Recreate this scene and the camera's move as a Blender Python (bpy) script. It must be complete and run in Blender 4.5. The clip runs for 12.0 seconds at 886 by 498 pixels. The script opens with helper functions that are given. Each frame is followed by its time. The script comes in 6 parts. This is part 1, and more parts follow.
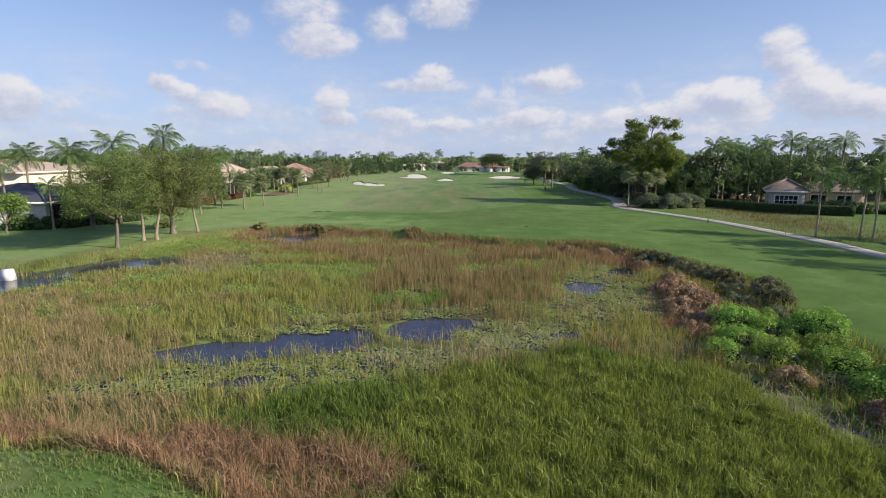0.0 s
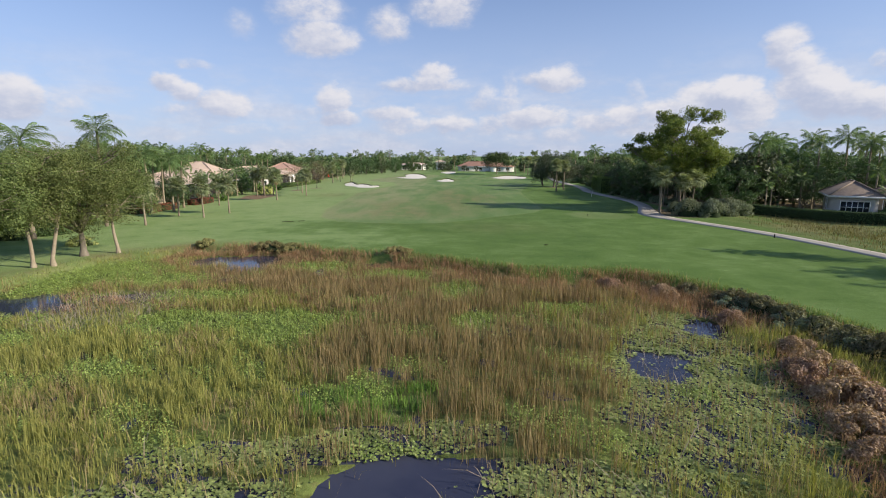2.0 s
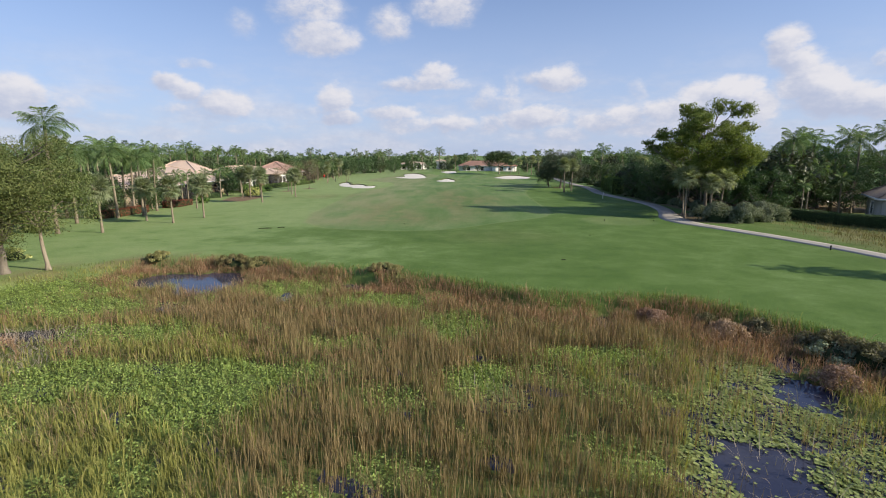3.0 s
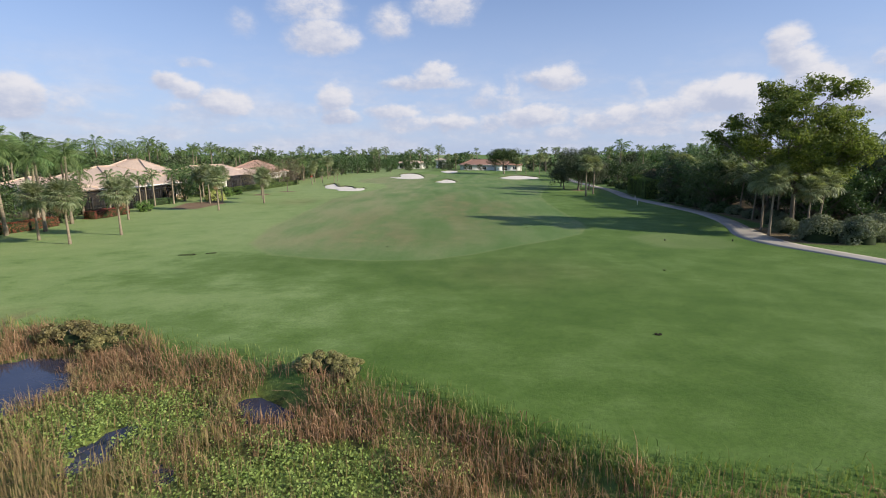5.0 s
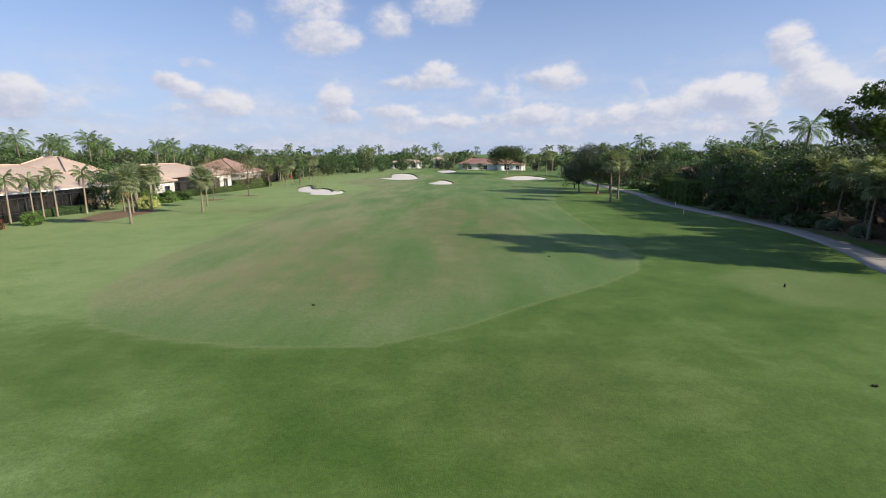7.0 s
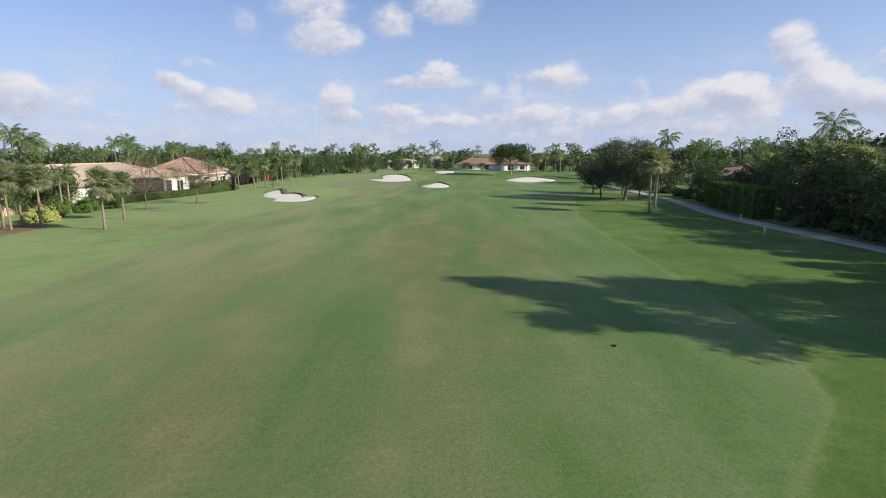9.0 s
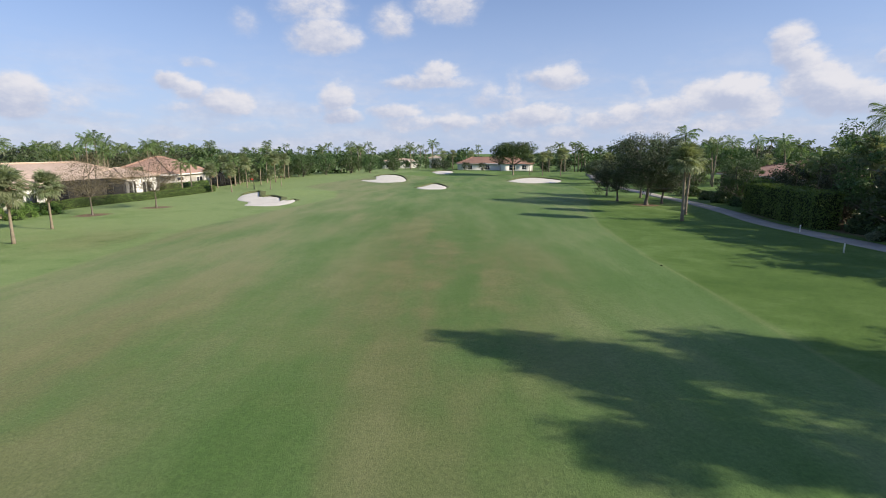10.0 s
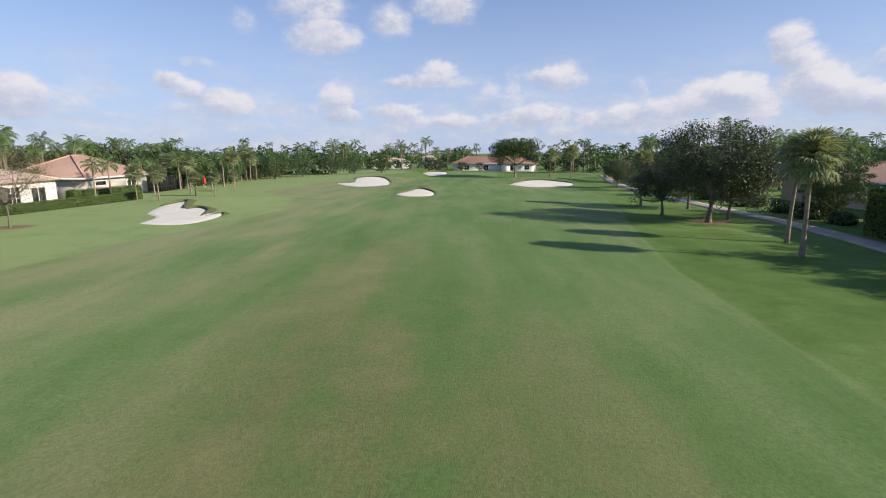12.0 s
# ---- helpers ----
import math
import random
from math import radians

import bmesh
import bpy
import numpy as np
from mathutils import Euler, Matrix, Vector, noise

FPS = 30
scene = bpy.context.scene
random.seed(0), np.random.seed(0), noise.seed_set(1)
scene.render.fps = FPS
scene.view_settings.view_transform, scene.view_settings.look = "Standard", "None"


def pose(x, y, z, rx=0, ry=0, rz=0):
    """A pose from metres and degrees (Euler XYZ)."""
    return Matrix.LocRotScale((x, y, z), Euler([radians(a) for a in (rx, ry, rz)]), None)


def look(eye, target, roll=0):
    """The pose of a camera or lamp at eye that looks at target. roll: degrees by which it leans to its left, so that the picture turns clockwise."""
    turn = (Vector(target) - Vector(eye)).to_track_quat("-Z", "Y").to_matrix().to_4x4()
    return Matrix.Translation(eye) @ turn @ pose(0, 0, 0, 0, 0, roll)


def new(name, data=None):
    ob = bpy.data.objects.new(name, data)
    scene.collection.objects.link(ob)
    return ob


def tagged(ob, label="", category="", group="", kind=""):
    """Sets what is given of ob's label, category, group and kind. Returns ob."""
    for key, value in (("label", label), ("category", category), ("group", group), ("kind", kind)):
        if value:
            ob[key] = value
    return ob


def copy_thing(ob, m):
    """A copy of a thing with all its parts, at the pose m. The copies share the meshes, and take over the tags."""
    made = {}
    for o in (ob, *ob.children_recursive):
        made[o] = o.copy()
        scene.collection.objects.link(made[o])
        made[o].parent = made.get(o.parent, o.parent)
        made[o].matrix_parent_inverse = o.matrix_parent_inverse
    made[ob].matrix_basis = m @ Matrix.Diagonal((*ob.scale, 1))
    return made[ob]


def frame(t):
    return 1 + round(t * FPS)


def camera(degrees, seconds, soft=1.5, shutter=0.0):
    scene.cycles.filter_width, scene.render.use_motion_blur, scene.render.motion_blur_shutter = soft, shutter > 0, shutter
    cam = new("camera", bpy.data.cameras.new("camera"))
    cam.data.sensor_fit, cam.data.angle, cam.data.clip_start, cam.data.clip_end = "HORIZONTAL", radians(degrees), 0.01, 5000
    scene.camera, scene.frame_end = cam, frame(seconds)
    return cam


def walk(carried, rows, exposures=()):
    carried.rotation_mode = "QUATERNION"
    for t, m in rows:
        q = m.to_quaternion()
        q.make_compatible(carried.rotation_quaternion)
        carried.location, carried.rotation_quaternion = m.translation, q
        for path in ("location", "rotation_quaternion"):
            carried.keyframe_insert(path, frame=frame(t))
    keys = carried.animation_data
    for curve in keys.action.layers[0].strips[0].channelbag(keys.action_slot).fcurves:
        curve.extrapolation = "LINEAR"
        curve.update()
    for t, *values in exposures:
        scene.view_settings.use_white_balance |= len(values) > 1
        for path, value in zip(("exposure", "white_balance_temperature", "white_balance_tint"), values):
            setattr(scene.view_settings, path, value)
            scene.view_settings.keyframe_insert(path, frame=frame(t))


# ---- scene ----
cam = camera(83.8, 12.0, soft=1.0, shutter=0.1)
METRES, EYE, TILT, LEAN, TURN = 102.564, 8.0, 0.0, 0.0, 0.0
ROWS = [
    (0.0, 0.0, 0.0, 0.0, -0.02, -10.61, 0.11),
    (0.5, 0.0011, 0.031, -0.0004, 0.04, -10.63, 0.1),
    (1.0, 0.0025, 0.0631, -0.0004, 0.14, -10.67, 0.09),
    (1.5, 0.0042, 0.0972, -0.0006, 0.19, -10.7, 0.08),
    (2.0, 0.0063, 0.1328, -0.0009, 0.22, -10.73, 0.14),
    (2.5, 0.008, 0.1694, -0.002, 0.27, -10.76, 0.14),
    (3.0, 0.009, 0.2078, -0.0028, 0.35, -10.79, 0.12),
    (5.0, 0.0089, 0.3758, -0.0062, 0.35, -10.9, 0.17),
    (5.5, 0.0116, 0.4192, -0.0079, 0.36, -10.9, 0.2),
    (6.0, 0.0157, 0.4638, -0.0093, 0.36, -10.89, 0.21),
    (6.5, 0.0194, 0.5078, -0.011, 0.37, -10.89, 0.23),
    (7.0, 0.0228, 0.5516, -0.012, 0.43, -10.93, 0.24),
    (9.0, 0.0345, 0.7169, -0.015, 0.6, -10.97, 0.21),
    (9.5, 0.0364, 0.7621, -0.0162, 0.61, -10.97, 0.17),
    (10.0, 0.0392, 0.8084, -0.018, 0.59, -10.97, 0.18),
    (10.5, 0.0426, 0.8543, -0.0189, 0.58, -10.97, 0.19),
    (11.0, 0.0463, 0.9016, -0.0194, 0.56, -10.99, 0.17),
    (11.5, 0.0509, 0.9489, -0.02, 0.54, -11.0, 0.21),
    (12.0, 0.0567, 0.9976, -0.0211, 0.51, -11.01, 0.24),
]
walk(cam, [(t, pose(0, 0, EYE, TILT, LEAN, TURN) @ pose(METRES * x, METRES * y, METRES * z, 90 + pitch, roll, yaw)) for t, x, y, z, yaw, pitch, roll in ROWS],
     exposures=[(0.0, 0.4), (12.0, 0.4)])

# ---- light: low morning sun from the right, blue sky with fair-weather cumulus ----
SUN_AZ, SUN_EL = radians(106.0), radians(25.5)
SUN_DIR = Vector((math.sin(SUN_AZ) * math.cos(SUN_EL), math.cos(SUN_AZ) * math.cos(SUN_EL), math.sin(SUN_EL)))
sun_data = bpy.data.lights.new("sun", "SUN")
sun_data.energy, sun_data.angle, sun_data.color = 5.0, radians(0.53), (1.0, 0.89, 0.72)
sun = new("sun", sun_data)
sun.matrix_world = look((0, 0, 60), Vector((0, 0, 60)) - SUN_DIR)

# clouds: bearing from +y, height above the horizon, half width, half height (degrees), density
CLOUDS = [
    (-40.4, 5.0, 2.1, 1.9, 1), (-36.7, 4.8, 2.5, 1.5, 0.45), (-28.3, 7.1, 1.5, 0.8, 0.9), (-26.8, 6.1, 1.6, 1.0, 0.95), (-23.3, 5.3, 3.1, 1.2, 0.95), (-25.5, 4.2, 4.4, 1.0, 0.5),
    (-25.8, 8.9, 1.8, 0.6, 0.45), (-12.1, 5.9, 1.9, 1.5, 1), (-11.5, 4.0, 2.0, 0.8, 0.9), (-14.7, 4.9, 1.9, 0.6, 0.45), (-14.3, 14.6, 3.8, 1.7, 0.62), (-13.2, 11.9, 3.5, 1.5, 0.9),
    (-21.1, 13.0, 1.6, 1.4, 0.4), (-6.1, 13.7, 2.2, 1.6, 0.66), (0.1, 15.4, 3.4, 1.8, 0.75), (-1.2, 8.7, 2.1, 1.0, 0.9), (-2.2, 7.7, 4.9, 0.8, 0.75), (-5.6, 7.5, 1.7, 0.5, 0.35),
    (12.2, 7.9, 2.5, 1.4, 1), (9.8, 8.2, 1.7, 0.9, 0.55), (4.7, 6.6, 1.5, 1.4, 0.5), (7.3, 7.4, 1.0, 1.3, 0.45), (5.7, 5.7, 4.1, 1.2, 0.5), (9.8, 4.0, 3.9, 1.2, 0.92),
    (-5.8, 4.5, 2.6, 1.0, 0.8), (-4.1, 3.2, 3.9, 1.1, 0.6), (0.7, 3.4, 2.7, 1.0, 0.85), (5.1, 3.3, 1.8, 1.2, 0.65), (13.2, 2.2, 2.7, 0.8, 0.6), (20.5, 6.4, 1.1, 1.1, 0.42),
    (16.6, 3.3, 2.4, 1.2, 0.75), (19.5, 4.1, 2.4, 1.3, 0.85), (23.3, 4.3, 2.8, 1.5, 0.85), (27.2, 5.5, 2.8, 1.6, 1), (29.0, 5.9, 2.2, 1.5, 1), (31.0, 4.5, 2.2, 1.4, 0.9),
    (21.8, 2.6, 4.6, 0.9, 0.6), (28.7, 3.0, 4.1, 1.0, 0.65), (33.0, 9.6, 1.7, 1.7, 1), (34.3, 8.0, 1.8, 1.4, 1), (35.7, 6.8, 1.6, 1.4, 1), (33.9, 6.1, 1.8, 1.3, 0.8),
    (36.5, 5.1, 2.1, 1.6, 1), (38.3, 4.7, 1.8, 1.5, 1), (40.2, 4.3, 1.3, 1.3, 1), (39.7, 7.9, 1.0, 1.0, 0.5), (-21.8, 2.9, 3.5, 0.7, 0.4), (-33.9, 3.6, 2.9, 0.6, 0.4),
]


class Nodes:
    """Short-hand to wire a node tree."""

    def __init__(self, tree):
        self.t = tree
        tree.nodes.clear()

    def add(self, kind, ins=()):
        n = self.t.nodes.new(kind)
        for k, v in (ins.items() if isinstance(ins, dict) else enumerate(ins)):
            if v is None:
                continue
            if isinstance(v, bpy.types.NodeSocket):
                self.t.links.new(v, n.inputs[k])
            else:
                n.inputs[k].default_value = v
        return n

    def math(self, op, a, b=None, c=None, clamp=False):
        n = self.add("ShaderNodeMath", (a, b, c))
        n.operation, n.use_clamp = op, clamp
        return n.outputs[0]

    def vec(self, op, a, b=None):
        n = self.add("ShaderNodeVectorMath", (a, b))
        n.operation = op
        return n

    def ramp(self, fac, stops, mode="LINEAR"):
        n = self.add("ShaderNodeValToRGB", (fac,))
        r = n.color_ramp
        r.interpolation = mode
        while len(r.elements) < len(stops):
            r.elements.new(0.5)
        for e, (p, c) in zip(r.elements, stops):
            e.position, e.color = p, (*c[:3], 1) if len(c) < 4 else c
        return n.outputs[0]

    def noise(self, vec, scale, detail=3.0, rough=0.55, dist=0.0):
        return self.add("ShaderNodeTexNoise", {"Vector": vec, "Scale": scale, "Detail": detail, "Roughness": rough, "Distortion": dist}).outputs[0]

    def mix(self, fac, a, b, mode="MIX"):
        n = self.add("ShaderNodeMix")
        n.data_type, n.blend_type = "RGBA", mode
        for i, v in ((0, fac), (6, a), (7, b)):
            if isinstance(v, bpy.types.NodeSocket):
                self.t.links.new(v, n.inputs[i])
            else:
                n.inputs[i].default_value = (*v, 1) if isinstance(v, tuple) and len(v) == 3 else v
        return n.outputs[2]

    def span(self, v, a, b, c=0.0, d=1.0):
        n = self.add("ShaderNodeMapRange", (v, a, b, c, d))
        n.interpolation_type = "SMOOTHSTEP"
        return n.outputs[0]

    def attribute(self, name):
        n = self.add("ShaderNodeAttribute")
        n.attribute_name = name
        return n


world = bpy.data.worlds.new("sky")
scene.world = world
world.use_nodes = True
w = Nodes(world.node_tree)
way = w.add("ShaderNodeTexCoord").outputs["Generated"]
sep = w.add("ShaderNodeSeparateXYZ", (way,))
az = w.math("ARCTAN2", sep.outputs[0], sep.outputs[1])
el = w.math("ARCSINE", sep.outputs[2])
spot = w.add("ShaderNodeCombineXYZ", (az, el, 0.0)).outputs[0]
broad = w.vec("MULTIPLY", spot, (1.0, 1.5, 1.0)).outputs[0]
bend = w.add("ShaderNodeTexNoise", {"Vector": broad, "Scale": 14.0, "Detail": 4.0, "Roughness": 0.6}).outputs["Color"]
drift = w.vec("MULTIPLY", w.vec("SUBTRACT", bend, (0.5, 0.5, 0.5)).outputs[0], (0.05, 0.035, 0.0)).outputs[0]
warped = w.vec("ADD", spot, drift).outputs[0]
puff = w.noise(broad, 26.0, 7.0, 0.62)
billow = w.noise(broad, 70.0, 5.0, 0.6)
total, lift = 0.0, 0.0
for a, e, ra, re, dense in CLOUDS:
    d = w.vec("MULTIPLY", w.vec("SUBTRACT", warped, (radians(a), radians(e), 0)).outputs[0], (1 / radians(ra), 1 / radians(re), 0))
    far = w.vec("LENGTH", d.outputs[0]).outputs["Value"]
    near = w.math("MULTIPLY", w.math("SUBTRACT", 1.55, far, clamp=True), dense)
    total = w.math("MAXIMUM", near, total)
    rise = w.vec("DOT_PRODUCT", d.outputs[0], (0.35, 0.8, 0.0)).outputs["Value"]
    lift = w.math("MULTIPLY_ADD", near, rise, lift)
# the rest of the sky, out of the view, has loose cumulus of the same kind
field = w.math("MULTIPLY", w.span(w.noise(spot, 3.2, 2.0), 0.55, 0.75), w.span(el, 0.33, 0.5))
total = w.math("MAXIMUM", total, field)
body = w.math("MULTIPLY", total, w.math("ADD", w.math("MULTIPLY_ADD", puff, 1.5, 0.05), w.math("MULTIPLY", billow, 0.45)))
veil = w.math("MULTIPLY", w.span(w.noise(w.vec("MULTIPLY", spot, (1.0, 3.0, 1.0)).outputs[0], 7.0, 5.0, 0.6), 0.38, 0.68), w.span(el, 0.22, 0.03, 0.0, 0.7))
cover = w.math("MAXIMUM", w.span(body, 0.12, 0.80, 0.0, 0.93), veil)
sky = w.add("ShaderNodeTexSky")
sky.sky_type, sky.sun_disc, sky.sun_elevation, sky.sun_rotation = "NISHITA", False, SUN_EL, SUN_AZ
sky.altitude, sky.air_density, sky.dust_density, sky.ozone_density = 0.0, 1.0, 0.7, 1.6
clear = w.mix(1.0, sky.outputs[0], (0.70, 0.84, 1.10), "MULTIPLY")
haze = w.span(el, 0.42, -0.01, 0.12, 0.75)
clear = w.mix(haze, clear, (3.9, 4.6, 6.5))
bright = w.span(w.math("ADD", lift, w.math("ADD", w.math("MULTIPLY_ADD", puff, 1.5, -0.75), w.math("MULTIPLY_ADD", billow, 0.7, -0.35))), -0.75, 0.75)
cloud = w.mix(bright, (3.7, 4.05, 5.2), (6.2, 6.05, 6.3))
col = w.mix(cover, clear, cloud)
bg = w.add("ShaderNodeBackground", (col, 0.1))
w.add("ShaderNodeOutputWorld", (bg.outputs[0],))

# ---- materials ----


def material(name):
    m = bpy.data.materials.new(name)
    m.use_nodes = True
    return m, Nodes(m.node_tree)


def finish(m, n, colour, rough=0.7, metal=0.0, spec=0.3, bump=None, strength=0.3, distance=0.05, ior=1.45, fuzz=0.0):
    ins = {"Base Color": colour if not isinstance(colour, tuple) else (*colour, 1), "Roughness": rough, "Metallic": metal,
           "Specular IOR Level": spec, "IOR": ior, "Sheen Weight": fuzz, "Sheen Roughness": 0.45, "Sheen Tint": (0.85, 1.0, 0.62, 1)}
    if bump is not None:
        ins["Normal"] = n.add("ShaderNodeBump", {"Height": bump, "Strength": strength, "Distance": distance}).outputs[0]
    b = n.add("ShaderNodeBsdfPrincipled", ins)
    n.add("ShaderNodeOutputMaterial", (b.outputs[0],))
    return m


def leaf_material(name, low, high, through_light=0.25, rough=0.55, patch=0.12, hue=0.485):
    """Leaves: each leaf its own tone, whole plants and wide patches drift a little."""
    m, n = material(name)
    geo = n.add("ShaderNodeNewGeometry")
    tone = n.math("ADD", n.math("MULTIPLY", geo.outputs["Random Per Island"], 0.6), n.math("MULTIPLY", n.noise(geo.outputs["Position"], patch, 3.0), 0.4))
    c = n.ramp(tone, [(0.08, low), (0.85, high)])
    plant = n.add("ShaderNodeObjectInfo").outputs["Random"]
    c = n.add("ShaderNodeHueSaturation", {"Hue": n.math("MULTIPLY_ADD", plant, 0.03, hue), "Saturation": 0.95, "Value": n.math("MULTIPLY_ADD", plant, 0.35, 0.82), "Color": c}).outputs[0]
    b = n.add("ShaderNodeBsdfPrincipled", {"Base Color": c, "Roughness": rough, "Specular IOR Level": 0.25})
    t = n.add("ShaderNodeBsdfTranslucent", (n.mix(1.0, c, (1.25, 1.3, 0.7), "MULTIPLY"),))
    s = n.add("ShaderNodeMixShader", (through_light, b.outputs[0], t.outputs[0]))
    n.add("ShaderNodeOutputMaterial", (s.outputs[0],))
    return m


def grained(name, low, high, scale=4.0, rough=0.8, fine=40.0, strength=0.3, distance=0.02, spec=0.25, stretch=(1, 1, 1)):
    """A plain surface with stains at a wide and grain at a fine scale."""
    m, n = material(name)
    p = n.vec("MULTIPLY", n.add("ShaderNodeTexCoord").outputs["Object"], stretch).outputs[0]
    a, b = n.noise(p, scale, 4.0), n.noise(p, fine, 3.0)
    c = n.ramp(n.math("ADD", n.math("MULTIPLY", a, 0.65), n.math("MULTIPLY", b, 0.35)), [(0.3, low), (0.7, high)])
    return finish(m, n, c, rough, spec=spec, bump=b, strength=strength, distance=distance)


def ground_material():
    m, n = material("turf")
    p = n.add("ShaderNodeNewGeometry").outputs["Position"]
    zone = n.add("ShaderNodeSeparateColor", (n.attribute("zone").outputs["Color"],))
    fair, soil, dry = zone.outputs
    green = n.attribute("zone").outputs["Alpha"]
    wide = n.noise(p, 0.06, 4.0, 0.6)
    mid = n.noise(p, 0.35, 4.0, 0.6)
    streak = n.noise(n.vec("MULTIPLY", p, (1.0, 0.22, 1.0)).outputs[0], 0.28, 4.0, 0.6)
    fine = n.noise(p, 9.0, 3.0, 0.7)
    tuft = n.noise(p, 32.0, 2.0, 0.7)
    mottle = n.noise(n.vec("MULTIPLY", p, (0.7, 1.3, 1.0)).outputs[0], 1.1, 5.0, 0.68, 0.6)
    tone = n.math("ADD", n.attribute("tone").outputs["Fac"], n.math("MULTIPLY_ADD", mottle, 0.26, -0.13))
    rough_c = n.ramp(n.math("ADD", n.math("ADD", n.math("MULTIPLY", mid, 0.5), n.math("MULTIPLY", wide, 0.5)), tone), [(0.34, (0.056, 0.114, 0.019)), (0.48, (0.080, 0.144, 0.029)), (0.58, (0.110, 0.182, 0.048)), (0.70, (0.170, 0.250, 0.086)), (0.84, (0.214, 0.284, 0.112))])
    fair_c = n.ramp(n.math("ADD", n.math("ADD", n.math("MULTIPLY", streak, 0.8), n.math("MULTIPLY", wide, 0.2)), n.math("MULTIPLY", tone, 0.6)), [(0.34, (0.080, 0.152, 0.041)), (0.48, (0.112, 0.184, 0.061)), (0.60, (0.156, 0.210, 0.086)), (0.72, (0.220, 0.235, 0.118))])
    green_c = n.ramp(mid, [(0.3, (0.12, 0.20, 0.05)), (0.7, (0.15, 0.23, 0.07))])
    dry_c = n.ramp(mid, [(0.3, (0.110, 0.105, 0.042)), (0.7, (0.215, 0.180, 0.090))])
    soil_c = n.ramp(n.noise(p, 1.1, 5.0, 0.65), [(0.3, (0.060, 0.052, 0.026)), (0.46, (0.105, 0.125, 0.036)), (0.58, (0.150, 0.195, 0.055)), (0.75, (0.16, 0.14, 0.065))])
    bed_c = n.ramp(n.noise(p, 3.0, 4.0), [(0.3, (0.12, 0.075, 0.05)), (0.7, (0.24, 0.155, 0.11))])
    bed = n.attribute("bed").outputs["Fac"]
    c = n.mix(fair, rough_c, fair_c)
    rim = n.math("MULTIPLY", n.span(fair, 0.05, 0.5), n.span(fair, 0.95, 0.5))
    c = n.mix(n.math("MULTIPLY", rim, 0.32), c, (0.22, 0.25, 0.11))
    c = n.mix(green, c, green_c)
    c = n.mix(n.math("MULTIPLY", dry, n.span(n.math("MULTIPLY_ADD", streak, 0.7, n.math("MULTIPLY", mid, 0.3)), 0.36, 0.58, 0.2, 1.25)), c, dry_c)
    c = n.mix(soil, c, soil_c)
    c = n.mix(bed, c, bed_c)
    grain = n.math("ADD", n.math("MULTIPLY", fine, 0.5), n.math("MULTIPLY", tuft, 0.5))
    c = n.mix(1.0, c, n.ramp(grain, [(0.32, (0.64, 0.66, 0.66)), (0.68, (1.3, 1.28, 1.22))]), "MULTIPLY")
    return finish(m, n, c, 0.85, spec=0.12, bump=grain, strength=0.55, distance=0.06, fuzz=0.035)


def water_material():
    m, n = material("pond water")
    p = n.add("ShaderNodeNewGeometry").outputs["Position"]
    ripple = n.math("ADD", n.noise(p, 1.6, 3.0), n.math("MULTIPLY", n.noise(p, 7.0, 2.0), 0.3))
    # murky base with extra blue painted in for reflected sky
    c = n.ramp(n.noise(p, 0.5, 3.0), [(0.35, (0.030, 0.034, 0.062)), (0.7, (0.046, 0.050, 0.078))])
    return finish(m, n, c, 0.04, spec=0.5, bump=ripple, strength=0.08, distance=0.05, ior=1.33)


def roof_material(name, low, high):
    """Barrel tiles in courses, uneven in tone."""
    m, n = material(name)
    p = n.add("ShaderNodeTexCoord").outputs["Object"]
    z = n.add("ShaderNodeSeparateXYZ", (p,)).outputs[2]
    course = n.math("FRACT", n.math("MULTIPLY", z, 7.5))
    tone = n.noise(p, 3.0, 4.0, 0.7)
    c = n.ramp(n.math("ADD", n.math("MULTIPLY", tone, 0.8), n.math("MULTIPLY", n.noise(p, 0.4), 0.25)), [(0.32, low), (0.72, high)])
    c = n.mix(n.span(course, 0.86, 0.97, 0.0, 0.5), c, (low[0] * 0.5, low[1] * 0.5, low[2] * 0.5))
    return finish(m, n, c, 0.75, bump=n.math("ADD", course, n.math("MULTIPLY", tone, 0.4)), strength=0.5, distance=0.05)


def glass_material():
    m, n = material("window glass")
    p = n.add("ShaderNodeTexCoord").outputs["Object"]
    return finish(m, n, n.ramp(n.noise(p, 0.8), [(0.3, (0.012, 0.016, 0.020)), (0.7, (0.03, 0.036, 0.04))]), 0.06, spec=0.6)


def screen_material():
    m, n = material("insect screen")
    weave = n.noise(n.add("ShaderNodeTexCoord").outputs["Object"], 2.0, 3.0)
    d = n.add("ShaderNodeBsdfDiffuse", (n.ramp(weave, [(0.3, (0.018, 0.019, 0.02)), (0.7, (0.035, 0.036, 0.038))]),))
    t = n.add("ShaderNodeBsdfTransparent")
    s = n.add("ShaderNodeMixShader", (0.42, d.outputs[0], t.outputs[0]))
    n.add("ShaderNodeOutputMaterial", (s.outputs[0],))
    return m


